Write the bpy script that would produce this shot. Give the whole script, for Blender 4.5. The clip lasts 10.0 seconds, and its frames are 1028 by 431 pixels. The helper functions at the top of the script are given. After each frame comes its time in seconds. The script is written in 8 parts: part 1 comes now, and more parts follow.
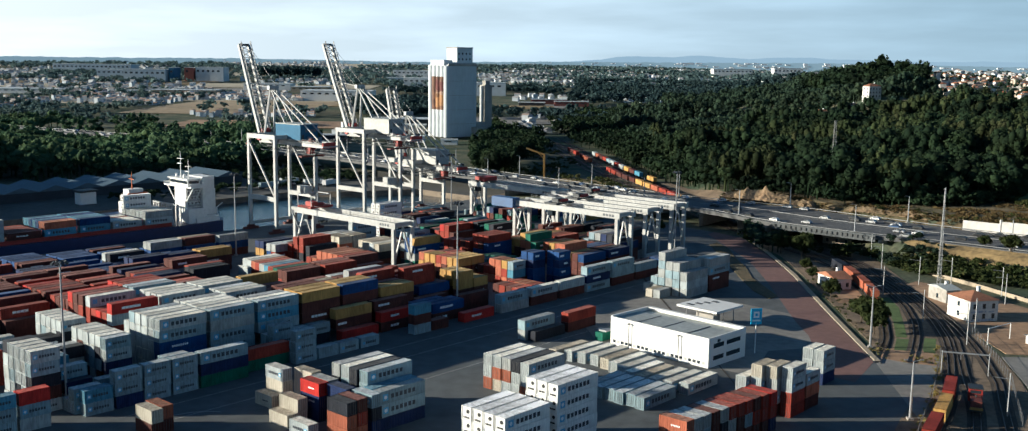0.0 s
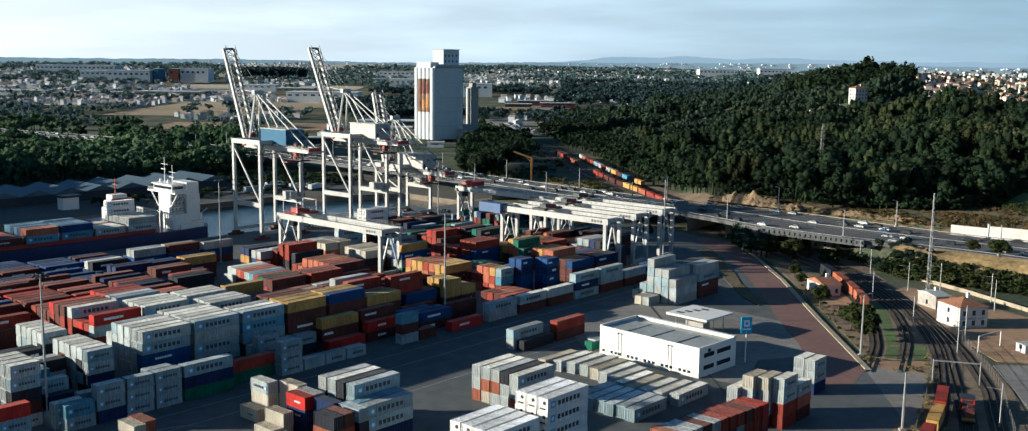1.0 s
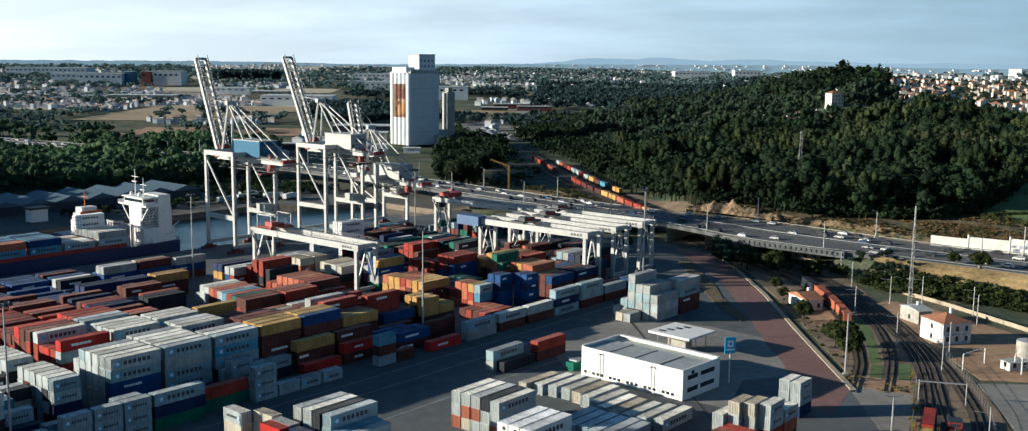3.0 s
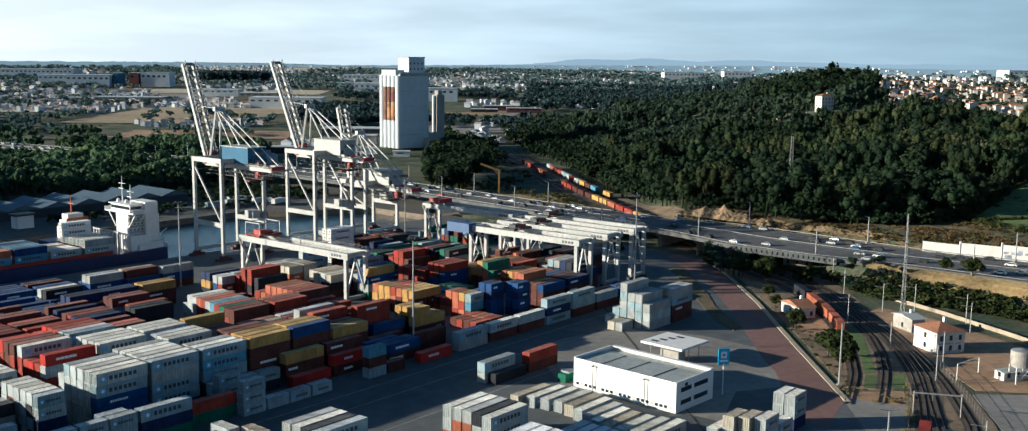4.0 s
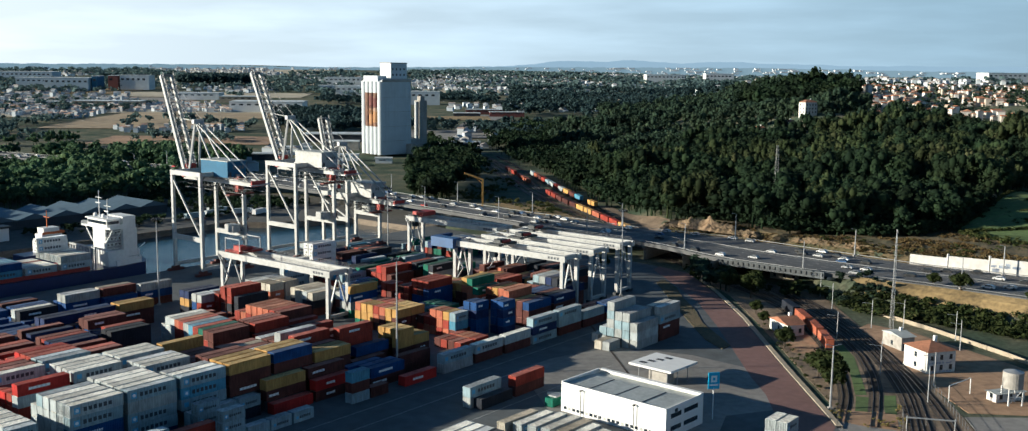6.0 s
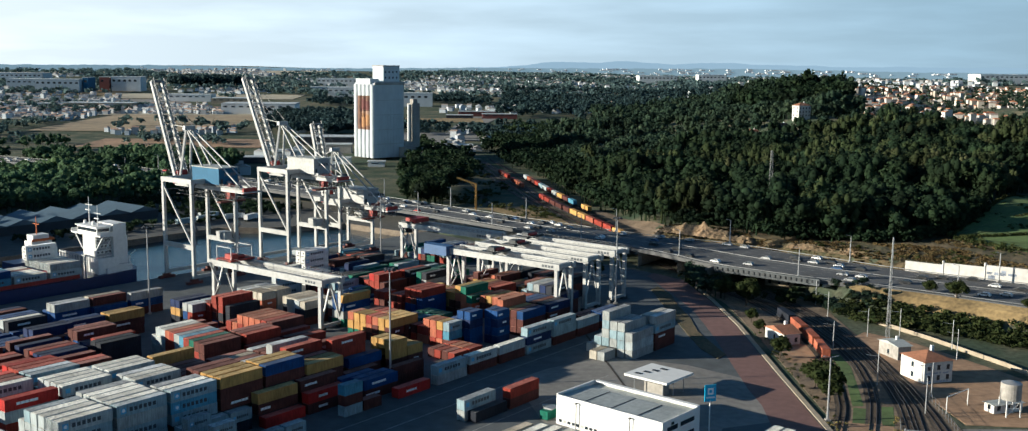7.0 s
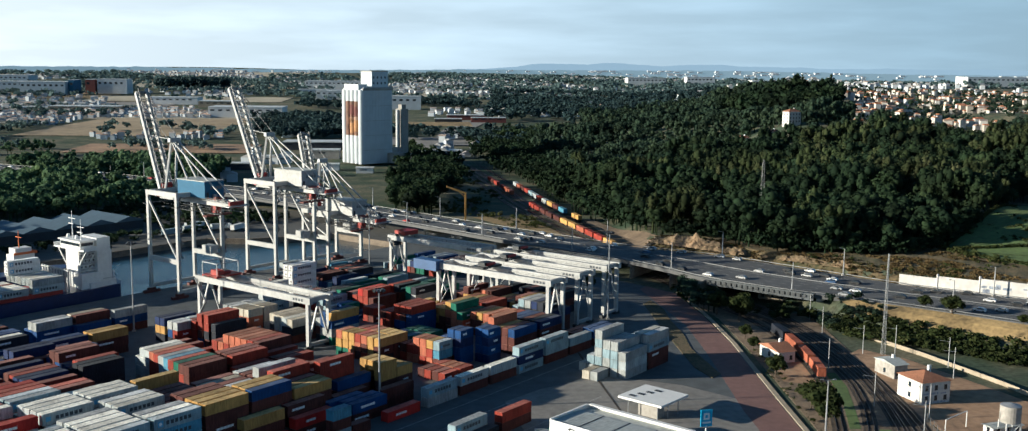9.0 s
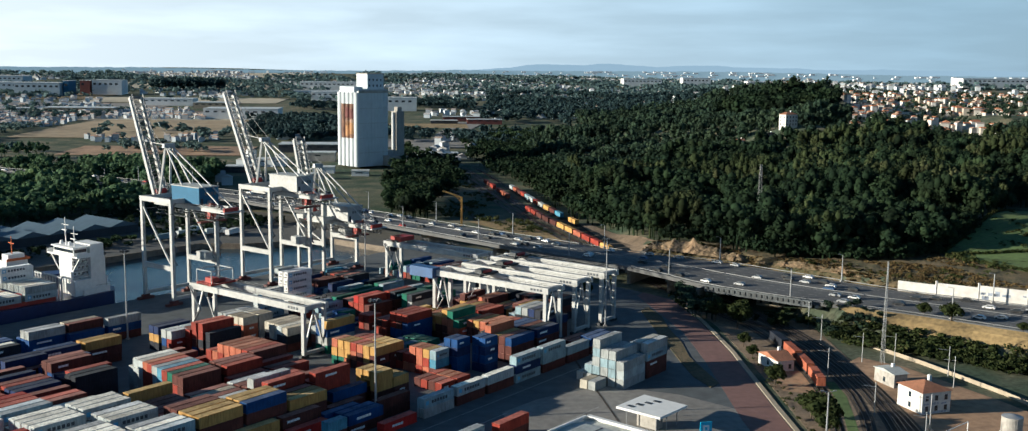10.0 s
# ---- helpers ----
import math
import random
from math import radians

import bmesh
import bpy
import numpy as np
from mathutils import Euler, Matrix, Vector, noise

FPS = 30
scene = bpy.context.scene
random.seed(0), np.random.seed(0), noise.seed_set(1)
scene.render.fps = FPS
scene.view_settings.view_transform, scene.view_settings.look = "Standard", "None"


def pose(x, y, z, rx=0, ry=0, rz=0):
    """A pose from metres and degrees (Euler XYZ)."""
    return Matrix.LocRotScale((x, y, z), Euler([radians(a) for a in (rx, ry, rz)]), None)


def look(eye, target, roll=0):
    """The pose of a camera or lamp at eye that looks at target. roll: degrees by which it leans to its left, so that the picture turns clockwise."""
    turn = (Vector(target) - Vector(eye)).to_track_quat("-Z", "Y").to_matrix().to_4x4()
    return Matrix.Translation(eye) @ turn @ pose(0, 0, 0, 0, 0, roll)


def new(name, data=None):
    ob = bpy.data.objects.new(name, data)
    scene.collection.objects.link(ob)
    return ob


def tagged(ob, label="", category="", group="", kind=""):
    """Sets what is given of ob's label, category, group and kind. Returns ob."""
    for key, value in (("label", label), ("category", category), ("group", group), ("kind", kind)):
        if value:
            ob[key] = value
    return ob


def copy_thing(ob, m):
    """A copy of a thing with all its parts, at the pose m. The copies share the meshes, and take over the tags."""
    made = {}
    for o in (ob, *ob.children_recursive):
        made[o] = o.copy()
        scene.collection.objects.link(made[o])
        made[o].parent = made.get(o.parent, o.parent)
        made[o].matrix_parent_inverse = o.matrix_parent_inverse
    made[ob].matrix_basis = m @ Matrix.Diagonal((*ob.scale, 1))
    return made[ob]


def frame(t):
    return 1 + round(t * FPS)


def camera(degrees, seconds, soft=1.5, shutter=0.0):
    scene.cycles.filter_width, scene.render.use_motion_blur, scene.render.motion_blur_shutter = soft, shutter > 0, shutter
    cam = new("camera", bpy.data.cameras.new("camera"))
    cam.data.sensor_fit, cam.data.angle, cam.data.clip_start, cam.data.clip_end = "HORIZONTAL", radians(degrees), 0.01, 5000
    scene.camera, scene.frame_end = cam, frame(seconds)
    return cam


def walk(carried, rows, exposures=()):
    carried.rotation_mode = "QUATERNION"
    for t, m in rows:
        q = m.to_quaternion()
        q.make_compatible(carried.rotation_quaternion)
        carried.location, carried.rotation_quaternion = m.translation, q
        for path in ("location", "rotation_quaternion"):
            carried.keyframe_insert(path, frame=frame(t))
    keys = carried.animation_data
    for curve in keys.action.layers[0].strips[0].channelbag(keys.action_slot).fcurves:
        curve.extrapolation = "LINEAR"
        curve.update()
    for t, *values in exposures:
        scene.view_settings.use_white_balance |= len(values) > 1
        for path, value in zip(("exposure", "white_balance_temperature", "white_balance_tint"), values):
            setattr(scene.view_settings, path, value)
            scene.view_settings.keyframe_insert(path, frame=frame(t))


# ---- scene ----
import itertools


def smooth_path():
    return [
    (0.0, pose(0.00, -0.00, 72.99, 81.596, -0.707, 0.000)),
    (0.5, pose(-0.24, 1.49, 73.81, 81.605, -0.694, -0.383)),
    (1.0, pose(-0.48, 2.98, 74.67, 81.615, -0.681, -0.751)),
    (1.5, pose(-0.69, 4.49, 75.57, 81.626, -0.669, -1.104)),
    (2.0, pose(-0.90, 5.99, 76.51, 81.639, -0.658, -1.442)),
    (2.5, pose(-1.09, 7.51, 77.48, 81.651, -0.648, -1.765)),
    (3.0, pose(-1.28, 9.02, 78.47, 81.665, -0.638, -2.073)),
    (3.5, pose(-1.45, 10.54, 79.49, 81.679, -0.630, -2.366)),
    (4.0, pose(-1.62, 12.06, 80.53, 81.693, -0.623, -2.645)),
    (4.5, pose(-1.77, 13.58, 81.58, 81.708, -0.617, -2.909)),
    (5.0, pose(-1.92, 15.09, 82.65, 81.723, -0.613, -3.159)),
    (5.5, pose(-2.07, 16.61, 83.72, 81.737, -0.611, -3.394)),
    (6.0, pose(-2.21, 18.12, 84.79, 81.751, -0.610, -3.615)),
    (6.5, pose(-2.34, 19.62, 85.86, 81.765, -0.611, -3.822)),
    (7.0, pose(-2.47, 21.12, 86.93, 81.779, -0.614, -4.015)),
    (7.5, pose(-2.59, 22.62, 87.98, 81.792, -0.619, -4.194)),
    (8.0, pose(-2.72, 24.10, 89.03, 81.804, -0.626, -4.359)),
    (8.5, pose(-2.84, 25.58, 90.05, 81.815, -0.636, -4.511)),
    (9.0, pose(-2.96, 27.04, 91.05, 81.826, -0.648, -4.649)),
    (9.5, pose(-3.08, 28.49, 92.03, 81.835, -0.663, -4.773)),
    (10.0, pose(-3.20, 29.93, 92.97, 81.843, -0.681, -4.884)),
    ]


cam = camera(52.0, 10.0, soft=1.2)
walk(cam, smooth_path(), exposures=((0.0, 0.98, 5850, 4), (10.0, 0.98, 5850, 4)))

# ---- light ----
SUN_AZ = radians(-93)      # from the left of the first heading
SUN_EL = radians(12.8)
world = bpy.data.worlds.new("world")
scene.world = world
world.use_nodes = True
wn = world.node_tree.nodes
sky = wn.new("ShaderNodeTexSky")
sky.sky_type = "NISHITA"
sky.sun_disc = False
sky.sun_elevation = SUN_EL
sky.sun_rotation = SUN_AZ
sky.air_density, sky.dust_density, sky.ozone_density = 1.0, 0.15, 1.0
pale = wn.new("ShaderNodeHueSaturation")      # thin haze: a paler sky
pale.inputs["Saturation"].default_value = 0.95
tint = wn.new("ShaderNodeMix")
tint.data_type, tint.blend_type = "RGBA", "MULTIPLY"
tint.inputs["Factor"].default_value, tint.inputs["B"].default_value = 1.0, (0.62, 0.97, 1.27, 1)
world.node_tree.links.new(sky.outputs[0], pale.inputs["Color"])
world.node_tree.links.new(pale.outputs[0], tint.inputs["A"])
# bright haze low over the horizon, all round, with faint streaks of cloud
wl = world.node_tree.links
way, xyz = wn.new("ShaderNodeTexCoord"), wn.new("ShaderNodeSeparateXYZ")
wl.new(way.outputs["Generated"], xyz.inputs[0])
low = wn.new("ShaderNodeMapRange")
low.interpolation_type = "SMOOTHERSTEP"
low.inputs["From Min"].default_value, low.inputs["From Max"].default_value = 0.03, 0.20
low.inputs["To Min"].default_value, low.inputs["To Max"].default_value = 0.9, 0.0
wl.new(xyz.outputs["Z"], low.inputs["Value"])
stretch = wn.new("ShaderNodeMapping")
stretch.inputs["Scale"].default_value = (3.0, 3.0, 22.0)
wl.new(way.outputs["Generated"], stretch.inputs["Vector"])
streak = wn.new("ShaderNodeTexNoise")
streak.inputs["Scale"].default_value, streak.inputs["Detail"].default_value = 1.6, 6
wl.new(stretch.outputs[0], streak.inputs["Vector"])
thick = wn.new("ShaderNodeMapRange")
thick.inputs["From Min"].default_value, thick.inputs["From Max"].default_value = 0.42, 0.70
thick.inputs["To Min"].default_value, thick.inputs["To Max"].default_value = 0.95, 1.20
wl.new(streak.outputs[0], thick.inputs["Value"])
glow = wn.new("ShaderNodeMapRange")      # the haze is brighter towards the sun
glow.inputs["From Min"].default_value, glow.inputs["From Max"].default_value = 1.0, -1.0
glow.inputs["To Min"].default_value, glow.inputs["To Max"].default_value = 0.38, 1.66
wl.new(xyz.outputs["X"], glow.inputs["Value"])
gain = wn.new("ShaderNodeMath")
gain.operation = "MULTIPLY"
wl.new(glow.outputs[0], gain.inputs[0])
wl.new(thick.outputs[0], gain.inputs[1])
haze = wn.new("ShaderNodeVectorMath")
haze.operation = "SCALE"
warm = wn.new("ShaderNodeMapRange")
warm.inputs["From Min"].default_value, warm.inputs["From Max"].default_value = 0.45, -0.45
wl.new(xyz.outputs["X"], warm.inputs["Value"])
hue_mix = wn.new("ShaderNodeMix")
hue_mix.data_type = "RGBA"
hue_mix.inputs["A"].default_value, hue_mix.inputs["B"].default_value = (5.6, 7.5, 9.1, 1), (8.7, 8.75, 8.7, 1)
wl.new(warm.outputs[0], hue_mix.inputs["Factor"])
wl.new(hue_mix.outputs["Result"], haze.inputs[0])
wl.new(gain.outputs[0], haze.inputs["Scale"])
dim = wn.new("ShaderNodeVectorMath")
dim.operation = "SCALE"
dim.inputs["Scale"].default_value = 0.74
wl.new(tint.outputs["Result"], dim.inputs[0])
both = wn.new("ShaderNodeMix")
both.data_type = "RGBA"
wl.new(low.outputs[0], both.inputs["Factor"])
wl.new(dim.outputs[0], both.inputs["A"])
wl.new(haze.outputs[0], both.inputs["B"])
wl.new(both.outputs["Result"], wn["Background"].inputs[0])
wn["Background"].inputs[1].default_value = 0.05
sun = new("sun", bpy.data.lights.new("sun", "SUN"))
sun.data.energy, sun.data.angle, sun.data.color = 5.0, radians(0.6), (1.0, 0.85, 0.66)
sun_way = Vector((math.sin(SUN_AZ) * math.cos(SUN_EL), math.cos(SUN_AZ) * math.cos(SUN_EL), math.sin(SUN_EL)))
sun.matrix_world = look(sun_way * 300, (0, 0, 0))


# ---- materials ----
def mat(name, color, rough=0.6, metal=0.0, var=0.25, scale=1.0, bump=0.0, bump_scale=8.0, each=0.0, second=None, spec=0.5, island=False, streak=False):
    """A painted or mineral surface: base colour with stains at two scales, and fine relief. each: how far objects differ; streak: stains run down."""
    m = bpy.data.materials.new(name)
    m.use_nodes = True
    n, l = m.node_tree.nodes, m.node_tree.links
    b = n["Principled BSDF"]
    b.inputs["Roughness"].default_value, b.inputs["Metallic"].default_value = rough, metal
    b.inputs["Specular IOR Level"].default_value = spec
    co = n.new("ShaderNodeTexCoord")
    big, fine = n.new("ShaderNodeTexNoise"), n.new("ShaderNodeTexNoise")
    big.inputs["Scale"].default_value, fine.inputs["Scale"].default_value = scale * 0.25, scale * 2.2
    big.inputs["Detail"].default_value, fine.inputs["Detail"].default_value = 5, 6
    for t in (big, fine):
        l.new(co.outputs["Object"], t.inputs["Vector"])
    if streak:
        run = n.new("ShaderNodeMapping")
        run.inputs["Scale"].default_value = (1.5, 1.5, 0.22)
        l.new(co.outputs["Object"], run.inputs["Vector"])
        l.new(run.outputs[0], fine.inputs["Vector"])
    mul = n.new("ShaderNodeMath")
    mul.operation = "MULTIPLY_ADD"
    mul.inputs[1].default_value = 0.5
    l.new(fine.outputs[0], mul.inputs[0])
    half = n.new("ShaderNodeMath")
    half.operation = "MULTIPLY"
    half.inputs[1].default_value = 0.5
    l.new(big.outputs[0], half.inputs[0])
    l.new(half.outputs[0], mul.inputs[2])
    ramp = n.new("ShaderNodeMapRange")
    ramp.inputs["From Min"].default_value, ramp.inputs["From Max"].default_value = 0.36, 0.64
    l.new(mul.outputs[0], ramp.inputs["Value"])
    mix = n.new("ShaderNodeMix")
    mix.data_type = "RGBA"
    dark = second or tuple(c * (1 - var) for c in color)
    light = tuple(min(1, c * (1 + var * 0.5)) for c in color)
    mix.inputs["A"].default_value, mix.inputs["B"].default_value = (*dark, 1), (*light, 1)
    l.new(ramp.outputs[0], mix.inputs["Factor"])
    out = mix.outputs["Result"]
    if each:
        info, hue = n.new("ShaderNodeNewGeometry" if island else "ShaderNodeObjectInfo"), n.new("ShaderNodeHueSaturation")
        r = n.new("ShaderNodeMapRange")
        r.inputs["To Min"].default_value, r.inputs["To Max"].default_value = 1 - each, 1 + each * 0.6
        l.new(info.outputs["Random Per Island" if island else "Random"], r.inputs["Value"])
        l.new(r.outputs[0], hue.inputs["Value"])
        l.new(out, hue.inputs["Color"])
        out = hue.outputs[0]
    l.new(out, b.inputs["Base Color"])
    if bump:
        bn = n.new("ShaderNodeBump")
        tex = n.new("ShaderNodeTexNoise")
        tex.inputs["Scale"].default_value, tex.inputs["Detail"].default_value = bump_scale, 4
        l.new(co.outputs["Object"], tex.inputs["Vector"])
        l.new(tex.outputs[0], bn.inputs["Height"])
        bn.inputs["Strength"].default_value, bn.inputs["Distance"].default_value = bump, 0.3
        l.new(bn.outputs[0], b.inputs["Normal"])
    return m


def island_mat(name, colors, rough=0.9, spread=0.5, spec=0.12, tree=False):
    """Colour that differs from piece to piece of one mesh; tree: from tree to tree, and a little from leaf to leaf."""
    m = bpy.data.materials.new(name)
    m.use_nodes = True
    n, l = m.node_tree.nodes, m.node_tree.links
    b = n["Principled BSDF"]
    b.inputs["Roughness"].default_value = rough
    b.inputs["Specular IOR Level"].default_value = spec
    g, ramp = n.new("ShaderNodeNewGeometry"), n.new("ShaderNodeValToRGB")
    while len(ramp.color_ramp.elements) < len(colors):
        ramp.color_ramp.elements.new(0.5)
    for i, (e, c) in enumerate(zip(ramp.color_ramp.elements, colors)):
        e.position = i / (len(colors) - 1)
        e.color = (*c, 1)
    if tree:
        own, blend = n.new("ShaderNodeAttribute"), n.new("ShaderNodeMix")
        own.attribute_name = "tone"
        blend.inputs["Factor"].default_value = 0.28
        l.new(own.outputs["Fac"], blend.inputs["A"])
        l.new(g.outputs["Random Per Island"], blend.inputs["B"])
        l.new(blend.outputs["Result"], ramp.inputs[0])
    else:
        l.new(g.outputs["Random Per Island"], ramp.inputs[0])
    noise_t, co = n.new("ShaderNodeTexNoise"), n.new("ShaderNodeTexCoord")
    noise_t.inputs["Scale"].default_value, noise_t.inputs["Detail"].default_value = 0.03, 4
    l.new(co.outputs["Object"], noise_t.inputs["Vector"])
    hue, r = n.new("ShaderNodeHueSaturation"), n.new("ShaderNodeMapRange")
    r.inputs["From Min"].default_value, r.inputs["From Max"].default_value = 0.3, 0.7
    r.inputs["To Min"].default_value, r.inputs["To Max"].default_value = 1 - spread, 1 + spread
    l.new(noise_t.outputs[0], r.inputs["Value"])
    l.new(r.outputs[0], hue.inputs["Value"])
    l.new(ramp.outputs[0], hue.inputs["Color"])
    l.new(hue.outputs[0], b.inputs["Base Color"])
    if tree:      # leaves let some light through
        thin, both = n.new("ShaderNodeBsdfTranslucent"), n.new("ShaderNodeMixShader")
        both.inputs[0].default_value = 0.3
        l.new(hue.outputs[0], thin.inputs["Color"])
        l.new(b.outputs[0], both.inputs[1])
        l.new(thin.outputs[0], both.inputs[2])
        l.new(both.outputs[0], n["Material Output"].inputs["Surface"])
    return m


# Pale and brown wall paints set darker here for the walls' shade.
PAINT = {
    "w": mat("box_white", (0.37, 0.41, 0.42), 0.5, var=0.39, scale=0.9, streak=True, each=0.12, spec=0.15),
    "f": mat("cooled_white", (0.70, 0.70, 0.68), 0.5, var=0.29, scale=0.9, streak=True, each=0.06, spec=0.15),
    "g": mat("box_grey", (0.24, 0.33, 0.37), 0.55, var=0.39, scale=0.9, streak=True, each=0.15, spec=0.15),
    "s": mat("box_silver", (0.35, 0.37, 0.365), 0.5, var=0.39, scale=0.9, streak=True, each=0.15, spec=0.15),
    "n": mat("box_brown", (0.090, 0.030, 0.025), 0.6, var=0.49, scale=0.9, streak=True, each=0.3, spec=0.15),
    "r": mat("box_red", (0.27, 0.040, 0.026), 0.6, var=0.44, scale=0.9, streak=True, each=0.25, spec=0.15),
    "h": mat("box_bright_red", (0.46, 0.030, 0.025), 0.5, var=0.39, scale=0.9, streak=True, each=0.15, spec=0.15),
    "o": mat("box_orange", (0.34, 0.105, 0.060), 0.6, var=0.44, scale=0.9, streak=True, each=0.2, spec=0.15),
    "y": mat("box_ochre", (0.47, 0.27, 0.085), 0.6, var=0.39, scale=0.9, streak=True, each=0.15, spec=0.15),
    "b": mat("box_blue", (0.008, 0.050, 0.165), 0.55, var=0.44, scale=0.9, streak=True, each=0.25, spec=0.15),
    "d": mat("box_navy", (0.012, 0.026, 0.085), 0.55, var=0.44, scale=0.9, streak=True, each=0.25, spec=0.15),
    "k": mat("box_black", (0.02, 0.024, 0.035), 0.55, var=0.44, scale=0.9, streak=True, each=0.2, spec=0.15),
    "t": mat("box_light_blue", (0.085, 0.25, 0.36), 0.55, var=0.39, scale=0.9, streak=True, each=0.2, spec=0.15),
    "e": mat("box_green", (0.012, 0.13, 0.085), 0.6, var=0.44, scale=0.9, streak=True, each=0.2, spec=0.15),
    "c": mat("box_cream", (0.45, 0.415, 0.345), 0.6, var=0.39, scale=0.9, streak=True, each=0.15, spec=0.15),
}
PAINT_WORD = {"w": "off-white", "f": "white refrigerated", "g": "pale grey", "s": "silver-grey", "n": "brown-red", "r": "faded red", "h": "bright red",
              "o": "orange", "y": "ochre yellow", "b": "blue", "d": "dark navy", "k": "black", "t": "light blue", "e": "green", "c": "cream"}
# Roof tones: faded, dusty paint, raised further for the low sun on the roofs.
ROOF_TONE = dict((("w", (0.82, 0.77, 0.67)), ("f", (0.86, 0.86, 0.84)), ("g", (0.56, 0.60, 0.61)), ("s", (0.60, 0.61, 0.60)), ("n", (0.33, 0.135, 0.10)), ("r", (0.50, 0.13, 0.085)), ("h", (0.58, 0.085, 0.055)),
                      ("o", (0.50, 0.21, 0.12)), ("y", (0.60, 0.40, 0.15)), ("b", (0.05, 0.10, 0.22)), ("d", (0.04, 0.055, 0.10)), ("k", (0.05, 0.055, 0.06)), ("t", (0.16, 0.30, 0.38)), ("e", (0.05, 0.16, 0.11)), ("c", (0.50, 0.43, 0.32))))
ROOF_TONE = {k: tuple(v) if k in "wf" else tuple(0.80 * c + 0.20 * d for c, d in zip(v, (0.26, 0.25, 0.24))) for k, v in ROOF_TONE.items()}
FADED_LIT = {k: mat("faded_lit_roof_" + k, v, 0.8, var=0.5, scale=0.8, each=0.35, spec=0.15) for k, v in ROOF_TONE.items()}
FAR_FADED_LIT = {k: mat("far_roof_" + k, v, 0.8, var=0.5, scale=0.8, each=0.4, island=True, spec=0.15) for k, v in ROOF_TONE.items()}
M_MARK = mat("mark_blue", (0.10, 0.36, 0.58), 0.5, var=0.1)
M_STAR = mat("mark_white", (0.75, 0.76, 0.76), 0.5, var=0.1)
M_INK = mat("mark_dark", (0.03, 0.04, 0.055), 0.5, var=0.1)
M_STEEL = mat("rack_steel", (0.10, 0.10, 0.10), 0.5, 0.4, var=0.3)
M_GRILLE = mat("grille_black", (0.025, 0.025, 0.025), 0.7)
M_CRANE = mat("crane_white", (0.40, 0.405, 0.395), 0.5, var=0.25, scale=0.35)
M_RED = mat("machine_red", (0.35, 0.03, 0.02), 0.5, var=0.3)
M_BOGIE = mat("bogie_rust", (0.12, 0.028, 0.022), 0.7, var=0.4)
M_BLUEHOUSE = mat("machine_blue", (0.030, 0.125, 0.225), 0.65, var=0.2, spec=0.2)
M_NAVY = mat("cabin_navy", (0.03, 0.09, 0.22), 0.5, var=0.2)
M_DARK = mat("dark_steel", (0.04, 0.045, 0.05), 0.5, 0.3, var=0.3)
M_GALV = mat("galvanised", (0.36, 0.37, 0.38), 0.45, 0.5, var=0.2)
M_GIRDER = mat("dark_girder", (0.075, 0.085, 0.092), 0.8, var=0.4)
M_GUARD = mat("guard_rail_steel", (0.17, 0.175, 0.18), 0.55, 0.3, var=0.3)
M_CONC = mat("concrete", (0.34, 0.32, 0.29), 0.85, var=0.35, scale=0.4, bump=0.3, bump_scale=2)
M_QUAYWALL = mat("quay_stone", (0.20, 0.16, 0.12), 0.9, var=0.5, scale=0.8, bump=0.4, bump_scale=1.5)
M_ASPH = mat("yard_asphalt", (0.090, 0.100, 0.104), 0.82, var=0.35, scale=0.12, bump=0.25, bump_scale=3)
M_FARQUAY = mat("far_quay", (0.080, 0.080, 0.074), 0.9, var=0.4, scale=0.15, bump=0.2, bump_scale=2)
M_PALE = mat("pale_concrete_paving", (0.215, 0.205, 0.188), 0.85, var=0.3, scale=0.2, bump=0.2, bump_scale=3)
M_REDROAD = mat("red_paving", (0.18, 0.098, 0.085), 0.85, var=0.25, scale=0.2, bump=0.2, bump_scale=3)
M_ROAD = mat("highway_asphalt", (0.088, 0.090, 0.092), 0.8, var=0.25, scale=0.15, bump=0.2, bump_scale=3)
M_LINE = mat("road_paint", (0.38, 0.38, 0.36), 0.7, var=0.3)
M_KERB = mat("kerb_stone", (0.36, 0.30, 0.22), 0.85, var=0.3)
M_WALLW = mat("white_render", (0.70, 0.70, 0.68), 0.7, var=0.08, scale=0.3)
M_HOUSE = mat("house_render", (0.55, 0.54, 0.51), 0.8, var=0.25, scale=0.5)
M_ROOFG = mat("roof_sheet_grey", (0.41, 0.43, 0.41), 0.6, 0.0, var=0.25, scale=0.4)
M_GLASS = mat("window_dark", (0.025, 0.035, 0.045), 0.15, var=0.2)
M_TILE = mat("roof_tile", (0.31, 0.135, 0.075), 0.85, var=0.35, scale=1.0, bump=0.3, bump_scale=4)
M_SIGN = mat("sign_blue", (0.02, 0.36, 0.60), 0.4, var=0.05)
M_RAIL = mat("rail_steel", (0.12, 0.10, 0.09), 0.4, 0.7, var=0.3)
M_BALLAST = mat("ballast", (0.060, 0.048, 0.038), 0.95, var=0.5, scale=0.5, bump=0.6, bump_scale=6)
M_TRACKEARTH = mat("track_earth", (0.20, 0.145, 0.095), 0.95, var=0.5, scale=0.3, bump=0.4, bump_scale=4)
M_SLEEPER = mat("sleeper_wood", (0.075, 0.058, 0.045), 0.9, var=0.4)
